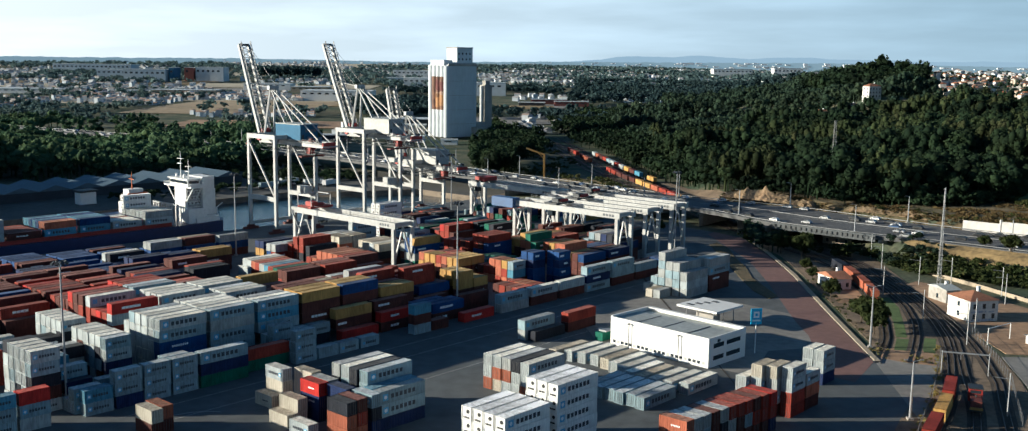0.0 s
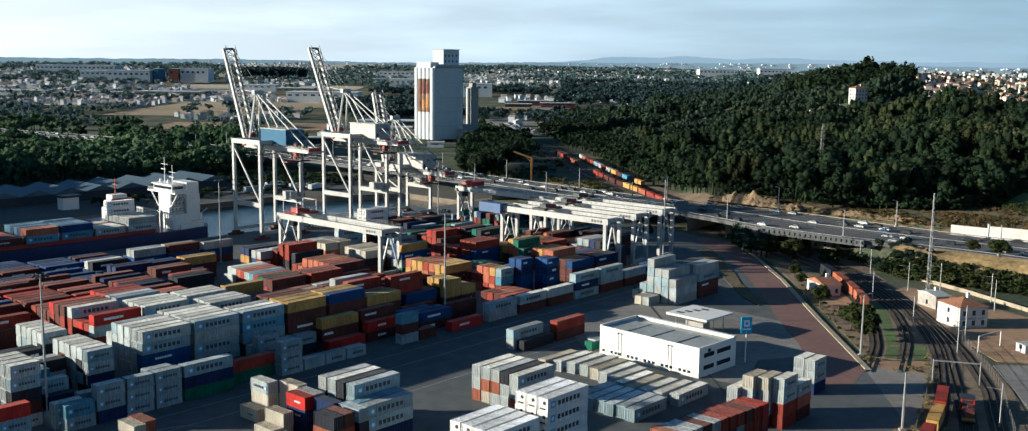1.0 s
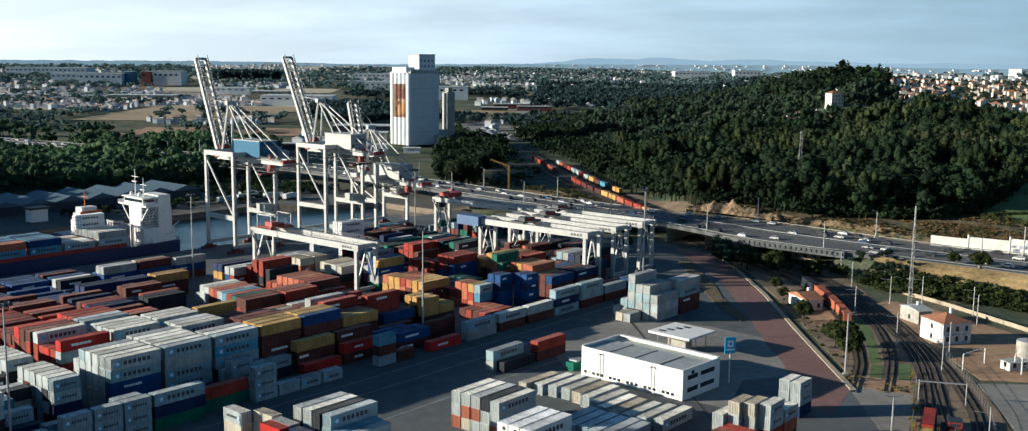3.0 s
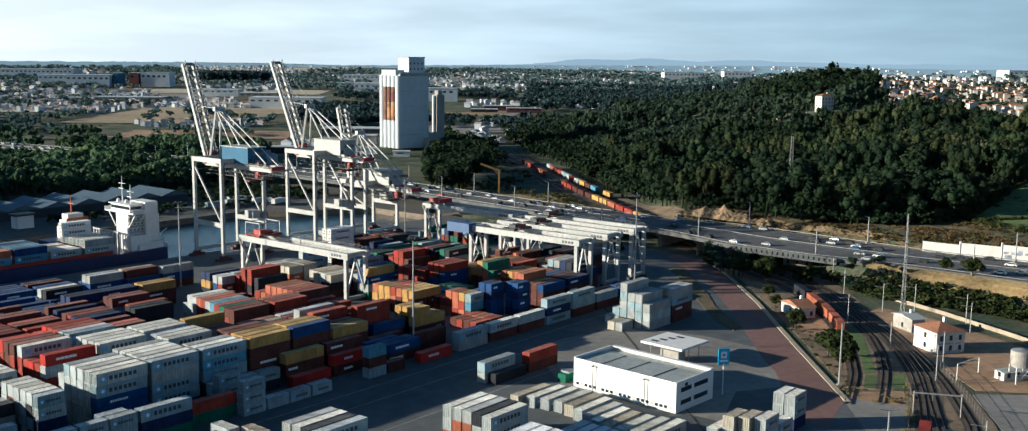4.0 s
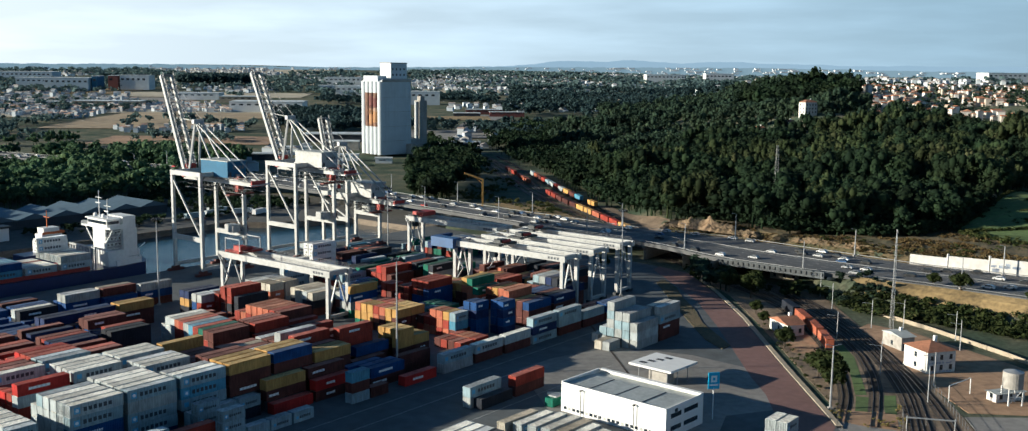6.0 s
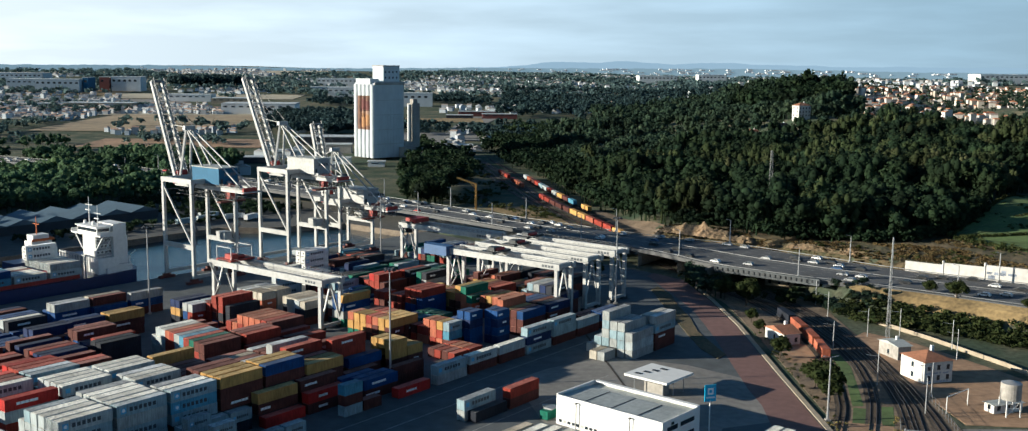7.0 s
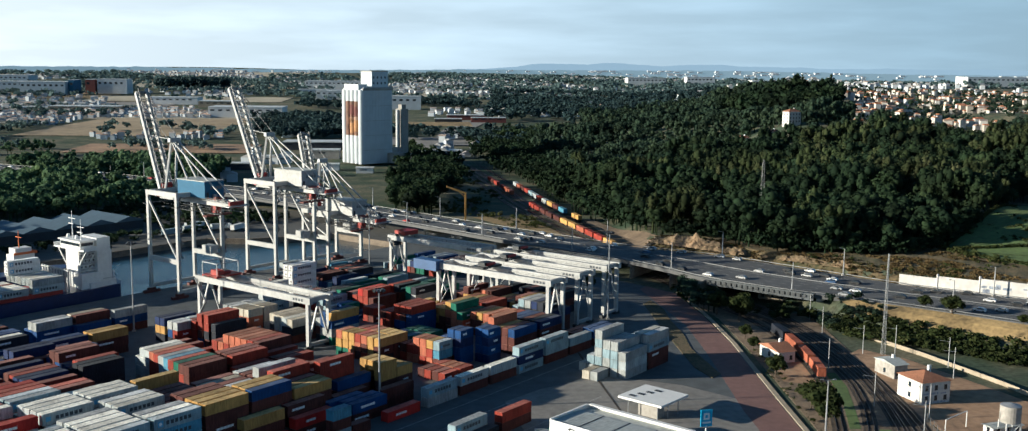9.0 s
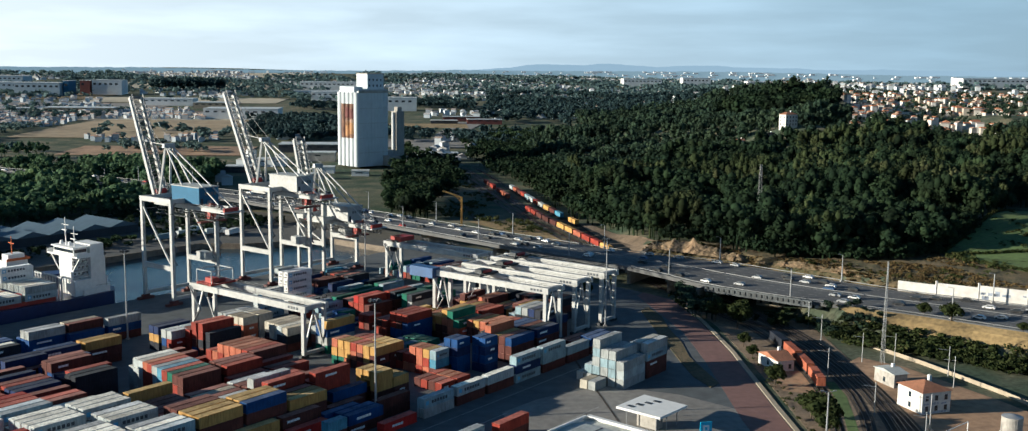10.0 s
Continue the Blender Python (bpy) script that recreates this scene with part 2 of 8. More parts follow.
M_DIRT = mat("bare_earth", (0.33, 0.205, 0.12), 0.95, var=0.45, scale=0.15, bump=0.3, bump_scale=2)
M_BARK = mat("bark", (0.09, 0.065, 0.045), 0.9, var=0.4)
M_HULL = mat("hull_navy", (0.012, 0.028, 0.10), 0.4, var=0.25, scale=0.2)
M_SHIPW = mat("ship_white", (0.72, 0.72, 0.70), 0.45, var=0.12, scale=0.4)
M_ORANGE = mat("lifeboat_orange", (0.55, 0.13, 0.03), 0.5)
M_SHED = mat("shed_roof", (0.075, 0.115, 0.15), 0.55, 0.1, var=0.2, scale=0.2)
M_SHEDW = mat("shed_wall", (0.035, 0.04, 0.05), 0.8, var=0.3)
M_SILO = mat("silo_concrete", (0.54, 0.58, 0.60), 0.8, var=0.12, scale=0.06)
M_MURAL = mat("mural_brown", (0.22, 0.115, 0.07), 0.8, var=0.5, scale=0.15, second=(0.07, 0.035, 0.03))
M_MURAL_RED = mat("mural_red", (0.16, 0.05, 0.045), 0.8, var=0.4, scale=0.2)
M_MURAL_ORANGE = mat("mural_orange", (0.45, 0.23, 0.10), 0.8, var=0.4, scale=0.2)
M_MURAL2 = mat("mural_tan", (0.42, 0.27, 0.19), 0.8, var=0.4, scale=0.2)
M_GRAFF = mat("wall_painted", (0.60, 0.58, 0.55), 0.8, var=0.25, scale=0.2)
M_SHEET = mat("pale_roof_sheet", (0.62, 0.64, 0.63), 0.5, 0.1, var=0.25, scale=0.5)
M_GOLD = mat("golden_stubble", (0.33, 0.25, 0.15), 0.95, var=0.35, scale=0.04, bump=0.3, bump_scale=2)
M_BRICKRED = mat("brick_cladding", (0.16, 0.05, 0.045), 0.8, var=0.2, scale=0.1)
# Stubble colour paled to carry the haze over the plain.
M_STUBBLE_HAZE = mat("hazy_stubble_field", (0.42, 0.37, 0.27), 0.95, var=0.3, scale=0.03, bump=0.3, bump_scale=2)
M_PALEBLUE = mat("pale_blue_cladding", (0.36, 0.44, 0.50), 0.6, var=0.1, scale=0.05)
M_SPRAY = mat("spray_paint", (0.30, 0.34, 0.40), 0.7, var=0.6, scale=1.2, second=(0.09, 0.11, 0.16))
M_STRAW = mat("dry_grass", (0.27, 0.19, 0.085), 0.95, var=0.6, scale=0.3, bump=0.5, bump_scale=3)
M_SCRUB = mat("brown_scrub", (0.115, 0.080, 0.042), 0.95, var=0.7, scale=0.4, second=(0.032, 0.040, 0.017), bump=0.8, bump_scale=1.5)
M_FIELD = mat("green_field", (0.085, 0.135, 0.038), 0.95, var=0.4, scale=0.2, bump=0.3, bump_scale=2)
M_ROCK = mat("rock", (0.20, 0.135, 0.08), 0.9, second=(0.05, 0.045, 0.022), var=0.7, scale=0.25, bump=0.8, bump_scale=0.6)
LEAF_DARK = island_mat("pine_leaf", [(0.0086, 0.0190, 0.0109), (0.0115, 0.0236, 0.0126), (0.0155, 0.0299, 0.0149), (0.0207, 0.0368, 0.0172), (0.0299, 0.0460, 0.0201)], spread=0.5, tree=True)
HOUSE_WALL = island_mat("town_wall", [(0.521, 0.487, 0.437), (0.588, 0.571, 0.538), (0.420, 0.353, 0.277), (0.487, 0.462, 0.420), (0.605, 0.588, 0.571)], spread=0.1)
# Town walls and roofs far off, with distance haze mixed into the paint.
FAR_WALL_HAZE = island_mat("hazy_far_wall", [(0.48, 0.53, 0.57), (0.50, 0.55, 0.59), (0.38, 0.39, 0.40), (0.44, 0.48, 0.51), (0.60, 0.64, 0.67)], spread=0.1)
FAR_ROOF_HAZE = island_mat("far_roof", [(0.32, 0.24, 0.19), (0.34, 0.34, 0.34), (0.42, 0.42, 0.42), (0.30, 0.26, 0.23), (0.46, 0.47, 0.48)], spread=0.1)
TERRA_ROOF = island_mat("terracotta_roof", [(0.40, 0.25, 0.18), (0.46, 0.33, 0.26), (0.55, 0.50, 0.46), (0.38, 0.28, 0.22), (0.62, 0.60, 0.58)], spread=0.1)
# Far, valley and plain leaves carry haze in their colour: bluer, mostly paler.
LEAF_FAR_HAZE = island_mat("hazy_far_leaf", [(0.066, 0.106, 0.108), (0.078, 0.121, 0.122), (0.088, 0.136, 0.138), (0.070, 0.113, 0.115)], spread=0.3, tree=True)
LEAF_VALLEY_HAZE = island_mat("hazy_valley_leaf", [(0.018, 0.036, 0.042), (0.024, 0.046, 0.050), (0.031, 0.056, 0.058), (0.040, 0.066, 0.064)], spread=0.4, tree=True)
LEAF_RISE = island_mat("rise_leaf", [(0.032, 0.064, 0.058), (0.044, 0.082, 0.070), (0.058, 0.100, 0.080), (0.074, 0.118, 0.088)], spread=0.4, tree=True)
LEAF_PLAIN_HAZE = island_mat("hazy_plain_leaf", [(0.050, 0.086, 0.088), (0.066, 0.106, 0.104), (0.082, 0.126, 0.120), (0.10, 0.145, 0.130)], spread=0.35, tree=True)
# Dock and crest leaf tones are lifted a little for haze too.
LEAF_MID = island_mat("dock_leaf", [(0.036, 0.074, 0.042), (0.050, 0.094, 0.050), (0.068, 0.116, 0.058), (0.094, 0.138, 0.062)], spread=0.4, tree=True)
LEAF_BACK = island_mat("crest_leaf", [(0.0143, 0.0286, 0.0209), (0.0220, 0.0407, 0.0275), (0.0330, 0.0550, 0.0341), (0.0484, 0.0704, 0.0396)], spread=0.5, tree=True)
LEAF_HEDGE = island_mat("hedge_leaf", [(0.015, 0.026, 0.009), (0.027, 0.039, 0.013), (0.044, 0.054, 0.018), (0.072, 0.070, 0.027)], spread=0.5, tree=True)
LEAF_BRACKEN = island_mat("bracken_leaf", [(0.050, 0.036, 0.016), (0.085, 0.058, 0.026), (0.12, 0.085, 0.040), (0.055, 0.060, 0.024)], spread=0.5, tree=True)
LEAF_WEED = island_mat("weed_leaf", [(0.10, 0.10, 0.035), (0.16, 0.14, 0.05), (0.24, 0.19, 0.075), (0.12, 0.13, 0.04)], spread=0.3, tree=True)
LEAF_OLIVE = island_mat("olive_leaf", [(0.0216, 0.0336, 0.0144), (0.0336, 0.0480, 0.0198), (0.0480, 0.0600, 0.0258), (0.0696, 0.0744, 0.0348)], spread=0.5, tree=True)
HOUSE_ROOF = island_mat("town_roof", [(0.36, 0.15, 0.08), (0.44, 0.20, 0.11), (0.30, 0.12, 0.07), (0.40, 0.24, 0.16), (0.25, 0.22, 0.20)], spread=0.1)


# ---- building blocks ----
class Geo:
    def __init__(self):
        self.v, self.f = [], []

    def add(self, verts, faces):
        k = len(self.v)
        self.v += [tuple(p) for p in verts]
        self.f += [tuple(i + k for i in f) for f in faces]
        return self

    def box(self, x0, y0, z0, x1, y1, z1):
        return self.add([(x0, y0, z0), (x1, y0, z0), (x1, y1, z0), (x0, y1, z0), (x0, y0, z1), (x1, y0, z1), (x1, y1, z1), (x0, y1, z1)],
                        [(0, 3, 2, 1), (4, 5, 6, 7), (0, 1, 5, 4), (1, 2, 6, 5), (2, 3, 7, 6), (3, 0, 4, 7)])

    def beam(self, p, q, w, h=None, w2=None, h2=None):
        """A bar of section w x h from p to q, tapering to w2 x h2."""
        h = h or w
        w2, h2 = w2 or w, h2 or h
        p, q = Vector(p), Vector(q)
        d = (q - p).normalized()
        side = d.cross(Vector((0, 0, 1)))
        side = side.normalized() if side.length > 1e-3 else Vector((1, 0, 0))
        up = side.cross(d)
        vs = [c + side * a * ww / 2 + up * b * hh / 2 for c, ww, hh in ((p, w, h), (q, w2, h2)) for a, b in ((-1, -1), (1, -1), (1, 1), (-1, 1))]
        return self.add(vs, [(0, 3, 2, 1), (4, 5, 6, 7), (0, 1, 5, 4), (1, 2, 6, 5), (2, 3, 7, 6), (3, 0, 4, 7)])

    def tube(self, p, q, r, r2=None, n=8):
        r2 = r if r2 is None else r2
        p, q = Vector(p), Vector(q)
        d = (q - p).normalized()
        side = d.cross(Vector((0, 0, 1)))
        side = side.normalized() if side.length > 1e-3 else Vector((1, 0, 0))
        up = side.cross(d)
        vs = [c + (side * math.cos(a) + up * math.sin(a)) * rr for c, rr in ((p, r), (q, r2)) for a in (2 * math.pi * i / n for i in range(n))]
        fs = [(i, (i + 1) % n, n + (i + 1) % n, n + i) for i in range(n)]
        return self.add(vs, fs + [tuple(range(n - 1, -1, -1)), tuple(range(n, 2 * n))])

    def prism(self, outline, z0, z1):
        """An upright block on a ground outline, given counter-clockwise."""
        n = len(outline)
        vs = [(x, y, z) for z in (z0, z1) for x, y in outline]
        fs = [(i, (i + 1) % n, n + (i + 1) % n, n + i) for i in range(n)]
        return self.add(vs, fs + [tuple(range(n - 1, -1, -1)), tuple(range(n, 2 * n))])

    def gable(self, x0, y0, x1, y1, z0, z1, over=0.0):
        """A pitched roof solid with its ridge along x."""
        ym = (y0 + y1) / 2
        x0, x1, y0, y1 = x0 - over, x1 + over, y0 - over, y1 + over
        return self.add([(x0, y0, z0), (x1, y0, z0), (x1, y1, z0), (x0, y1, z0), (x0, ym, z1), (x1, ym, z1)],
                        [(0, 3, 2, 1), (0, 1, 5, 4), (2, 3, 4, 5), (0, 4, 3), (1, 2, 5)])

    def hip(self, x0, y0, x1, y1, z0, z1, over=0.0):
        """A roof solid that slopes on all four sides."""
        x0, x1, y0, y1 = x0 - over, x1 + over, y0 - over, y1 + over
        a, ym, xm = min(x1 - x0, y1 - y0) / 2, (y0 + y1) / 2, (x0 + x1) / 2
        top = [(x0 + a, ym, z1), (x1 - a, ym, z1)] if x1 - x0 >= y1 - y0 else [(xm, y0 + a, z1), (xm, y1 - a, z1)]
        faces = [(0, 1, 5, 4), (1, 2, 5), (2, 3, 4, 5), (3, 0, 4)] if x1 - x0 >= y1 - y0 else [(0, 1, 4), (1, 2, 5, 4), (2, 3, 5), (3, 0, 4, 5)]
        return self.add([(x0, y0, z0), (x1, y0, z0), (x1, y1, z0), (x0, y1, z0)] + top, [(0, 3, 2, 1)] + faces)

    def strip(self, left, right):
        """A ribbon between two lines of points."""
        n = len(left)
        return self.add(list(left) + list(right), [(i, n + i, n + i + 1, i + 1) for i in range(n - 1)])

    def mesh(self, name, material):
        me = bpy.data.meshes.new(name)
        me.from_pydata(self.v, [], self.f)
        me.materials.append(material)
        me.update()
        return me


def part(name, geo, material, parent=None, label=""):
    ob = new(name, geo.mesh(name, material))
    if parent:
        ob.parent = parent
    return tagged(ob, label)


def thing(name, label, category, group="", kind="", at=None):
    ob = new(name)
    ob.empty_display_size = 1
    if at is not None:
        ob.matrix_basis = at
    return tagged(ob, label, category, group, kind)


# The yard's own axes: u along the boxes, v across them towards the dock
YAW = 48.0
UX, UY = math.cos(radians(YAW)), math.sin(radians(YAW))


def yard(u, v, z=0.0, turn=0.0):
    return pose(u * UX - v * UY, u * UY + v * UX, z, 0, 0, YAW + turn)


def yxy(u, v):
    return (u * UX - v * UY, u * UY + v * UX)


def smooth(a, b, x):
    t = np.clip((x - a) / (b - a), 0, 1)
    return t * t * (3 - 2 * t)


# ---- ground ----
HILL = [(1500, -300), (700, 60), (360, 285), (270, 350), (216, 390), (185, 420), (160, 450), (130, 485), (97, 520), (100, 548), (106, 700), (97, 810), (96, 1017), (98, 1170), (120, 1260), (200, 1400), (250, 1900), (600, 2600), (2500, 3200)]


def side_distance(x, y, line):
    """Distance from a line of points, positive on its right-hand side."""
    x, y = np.asarray(x, float), np.asarray(y, float)
    best, sign = np.full(x.shape, 1e9), np.zeros(x.shape)
    for (ax, ay), (bx, by) in zip(line[:-1], line[1:]):
        dx, dy = bx - ax, by - ay
        t = np.clip(((x - ax) * dx + (y - ay) * dy) / (dx * dx + dy * dy), 0, 1)
        d = np.hypot(x - ax - t * dx, y - ay - t * dy)
        s = (x - ax) * dy - (y - ay) * dx
        nearer = d < best
        best, sign = np.where(nearer, d, best), np.where(nearer, np.sign(s), sign)
    return best * sign


def wobble(x, y, size, seed=0.0):
    return (np.sin(x / size + 1.3 + seed) * np.cos(y / size * 0.8 + 2.1 * seed) + 0.5 * np.sin(x / size * 2.3 + y / size * 1.7 + seed)) / 1.5


def height(x, y):
    x, y = np.asarray(x, float), np.asarray(y, float)
    d = side_distance(x, y, HILL)
    right = smooth(0.36, 0.50, x / np.maximum(y, 1))
    far = smooth(0, 12, d) * (9 - 5 * smooth(520, 560, y)) + (29 - 11 * right) * smooth(0, 330 - 100 * right, d) + smooth(650, 1100, y) * (16 + 2 * right) * smooth(0, 380 - 200 * right, d)
    far = far + smooth(60, 300, d) * (5 * wobble(x, y, 110) + 2.5 * wobble(x, y, 47, 2) + 6.5 * np.sin((x + 0.25 * y + 14 * wobble(x, y, 90, 4)) / 27.0))
    base = 4 * smooth(900, 1500, y) + smooth(1500, 4800, y) * 40 + smooth(2500, 4800, y) * 10 * wobble(x, y, 900, 1)
    base = base + smooth(4300, 4850, y) * (5 + 9 * wobble(x, y, 520, 3) + 6 * smooth(0, 900, x) + 4 * np.exp(-((x - 830) / 420) ** 2))
    z = np.maximum(np.where(d > 0, far, 0) + base * np.where(d > 0, 0.4, 1), base)
    # road bank: the highway lies eight metres up beside the rail cutting
    near, rest = side_distance(x, y, HWY_NEAR), side_distance(x, y, HWY_FAR)
    bank = smooth(-16, -1, near) * 7.6
    z = np.where((rest < 0) & (y < 420) & (x > 142), np.maximum(z, bank), z)
    on_road = (near > -2) & (rest < 3)
    z = np.where(on_road & (x > 140), np.minimum(np.maximum(z, 7.6), 7.6), z)
    z = np.where(on_road & (x <= 140) & (x > 60), np.minimum(z, 0), z)
    # knoll on the hill with a villa
    z = z + 19 * np.exp(-((x - 292) / 48) ** 2 - ((y - 876) / 42) ** 2)
    # wooded rise beside the dock, out of view; its shade falls on the sheds
    z = z + 17 * smooth(0, 50, -0.5 * y - 24 - x) * smooth(440, 500, y) * (1 - smooth(650, 700, y))
    # dock basin
    u, v = x * UX + y * UY, -x * UY + y * UX
    z = np.where((u < 415) & (v > 372) & (v < 490), -9.0, z)
    return z


HWY_NEAR = [(420, 130), (300, 255), (240, 312), (195, 352), (172, 374), (153, 390), (131, 405), (107, 428), (94, 452), (80, 472), (38, 516), (-20, 583), (-120, 690), (-260, 800), (-520, 960)]
HWY_FAR = [(460, 160), (330, 290), (262, 348), (216, 386), (184, 411), (159, 440), (128, 476), (88, 505), (36, 560), (-4, 606), (-100, 712), (-245, 826), (-505, 990)]


def spaced(*runs):
    out = []
    for a, b, step in runs:
        out += list(np.arange(a, b, step))
    return np.array(out + [runs[-1][1]], float)


def grid_mesh(name, xs, ys, fn, material):
    X, Y = np.meshgrid(xs, ys)
    Z = fn(X, Y)
    nx, ny = len(xs), len(ys)
    verts = np.stack([X, Y, Z], -1).reshape(-1, 3)
    i = (np.arange(ny - 1)[:, None] * nx + np.arange(nx - 1)[None, :]).ravel()
    faces = np.stack([i, i + 1, i + nx + 1, i + nx], 1)
    me = bpy.data.meshes.new(name)
    me.vertices.add(len(verts))
    me.vertices.foreach_set("co", verts.ravel())
    me.loops.add(len(faces) * 4)
    me.loops.foreach_set("vertex_index", faces.ravel().astype(np.int32))
    me.polygons.add(len(faces))
    me.polygons.foreach_set("loop_start", np.arange(len(faces), dtype=np.int32) * 4)
    me.update(calc_edges=True)
    me.polygons.foreach_set("use_smooth", np.ones(len(faces), bool))
    me.materials.append(material)
    return new(name, me)


def land_material():
    """Dry grass, scrub and bare earth; fields and dark woods in the distance."""
    m = bpy.data.materials.new("land")
    m.use_nodes = True
    n, l = m.node_tree.nodes, m.node_tree.links
    b = n["Principled BSDF"]
    b.inputs["Roughness"].default_value, b.inputs["Specular IOR Level"].default_value = 0.95, 0.1
    co = n.new("ShaderNodeTexCoord")
    a, c, f = (n.new("ShaderNodeTexNoise") for _ in range(3))
    for t, s in ((a, 0.006), (c, 0.05), (f, 0.6)):
        t.inputs["Scale"].default_value, t.inputs["Detail"].default_value = s, 6
        l.new(co.outputs["Object"], t.inputs["Vector"])
    r1, r2, r3 = (n.new("ShaderNodeValToRGB") for _ in range(3))
    # Grass and earth stops are shifted towards blue to take in distance haze.
    for r, stops in ((r1, [(0.40, (0.050, 0.078, 0.058)), (0.50, (0.085, 0.108, 0.082)), (0.62, (0.17, 0.165, 0.125))]),
                     (r2, [(0.38, (0.04, 0.066, 0.034)), (0.52, (0.105, 0.105, 0.064)), (0.66, (0.25, 0.20, 0.125))])):
        while len(r.color_ramp.elements) < 3:
            r.color_ramp.elements.new(0.5)
        for e, (p, col) in zip(r.color_ramp.elements, stops):
            e.position, e.color = p, (*col, 1)
    l.new(a.outputs[0], r1.inputs[0])
    l.new(c.outputs[0], r2.inputs[0])
    mix = n.new("ShaderNodeMix")
    mix.data_type = "RGBA"
    mix.inputs["Factor"].default_value = 0.5
    l.new(r1.outputs[0], mix.inputs["A"])
    l.new(r2.outputs[0], mix.inputs["B"])
    hue, r = n.new("ShaderNodeHueSaturation"), n.new("ShaderNodeMapRange")
    r.inputs["From Min"].default_value, r.inputs["From Max"].default_value = 0.3, 0.7
    r.inputs["To Min"].default_value, r.inputs["To Max"].default_value = 0.65, 1.3
    l.new(f.outputs[0], r.inputs["Value"])
    l.new(r.outputs[0], hue.inputs["Value"])
    l.new(mix.outputs["Result"], hue.inputs["Color"])
    l.new(hue.outputs[0], b.inputs["Base Color"])
    return m


M_LAND = land_material()
tagged(grid_mesh("ground", spaced((-4000, -800, 160), (-800, -320, 24), (-320, 420, 6), (420, 900, 24), (900, 4000, 160)),
                 spaced((-400, 160, 40), (160, 760, 6), (760, 1400, 20), (1400, 5000, 60)), lambda x, y: height(x, y) - 0.06, M_LAND),
       "dry grass and earth ground with fields and low hills", "ground", kind="structure")

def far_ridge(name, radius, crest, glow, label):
    """A ridge of distant hills that closes the land at the horizon; its haze is emission."""
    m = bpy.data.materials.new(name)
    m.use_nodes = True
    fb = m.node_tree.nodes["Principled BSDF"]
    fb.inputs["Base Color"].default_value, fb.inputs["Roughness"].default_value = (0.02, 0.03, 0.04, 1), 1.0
    # The hills glow in the haze colour.
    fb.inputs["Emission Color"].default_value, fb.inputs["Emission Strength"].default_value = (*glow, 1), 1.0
    turn = np.linspace(-0.72, 0.72, 721)
    xs, ys = radius * np.sin(turn), radius * np.cos(turn)
    top = crest(xs)
    me = bpy.data.meshes.new(name)
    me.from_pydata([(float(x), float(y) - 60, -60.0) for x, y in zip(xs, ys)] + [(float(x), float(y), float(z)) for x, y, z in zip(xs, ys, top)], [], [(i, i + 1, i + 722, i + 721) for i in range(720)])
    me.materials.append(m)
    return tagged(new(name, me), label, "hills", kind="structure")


tops = lambda x, s: 1.6 * wobble(x, x * 0, 37, s) + 1.1 * wobble(x, x * 0, 13, s + 2) + 0.7 * wobble(x, x * 0, 6, s + 4)
far_ridge("backdrop", 4830, lambda x: 56 + 30 * smooth(-200, 600, x) + 4 * wobble(x, x * 0, 500, 3) + 2.5 * wobble(x, x * 0, 130, 5) + 14 * np.exp(-((x - 700) / 260) ** 2) * (1 + 0.3 * np.sin(x / 62.0)) + 3 * wobble(x, x * 0, 60, 2) + 1.2 * wobble(x, x * 0, 17, 2) + 8 * np.exp(-((x - 1250) / 220) ** 2), (0.155, 0.215, 0.265), "ridge of far hills on the horizon, haze put in as a pale blue glow")
far_ridge("backdrop_woods", 4300, lambda x: 63 + 8 * smooth(-400, 900, x) + 5 * wobble(x, x * 0, 420, 1) + tops(x, 1), (0.105, 0.150, 0.175), "wooded hills below the horizon, haze put in as a glow")

far_white = bpy.data.materials.new("far_white")
far_white.use_nodes = True
fw = far_white.node_tree.nodes["Principled BSDF"]
fw.inputs["Base Color"].default_value, fw.inputs["Roughness"].default_value = (0.62, 0.64, 0.66, 1), 0.9
flats, pick = Geo(), np.random.RandomState(77)
for k in range(190):
    a = pick.normal(0.24, 0.16) if k % 3 else pick.uniform(-0.5, 0.6)
    w, h = pick.uniform(6, 30) * (2.2 if k % 17 == 0 else 1.0), pick.uniform(3, 6.5)
    x = 4300 * math.sin(a)
    top = 63 + 8 * float(smooth(-400, 900, x)) + 5 * float(wobble(np.array(x), np.array(0.0), 420, 1))
    z = top - pick.uniform(3, 24)
    back = 60 * (1 - (z + 60) / (top + 60))
    y = 4300 * math.cos(a) - back
    flats.box(x - w / 2, y - 9, z - h / 2, x + w / 2, y + 9, z + h / 2)
tagged(part("far_flats", flats, far_white), "scattered white blocks on the far wooded hills", "houses", kind="stuff")

# ---- paving, quay and water ----
def slab(name, outline, z0, z1, material, label, category):
    return tagged(part(name, Geo().prism(outline, z0, z1), material), label, category, kind="structure")


slab("pavement", [yxy(-250, 60), (60, 120), (84, 200), (90.5, 253), (93.5, 302), (98, 361), (98, 401), (97, 439), (80, 462), (36, 505), yxy(413, 384), yxy(-250, 384)], -9, 0.0,
     M_ASPH, "dark grey asphalt container yard with quay edge", "pavement")
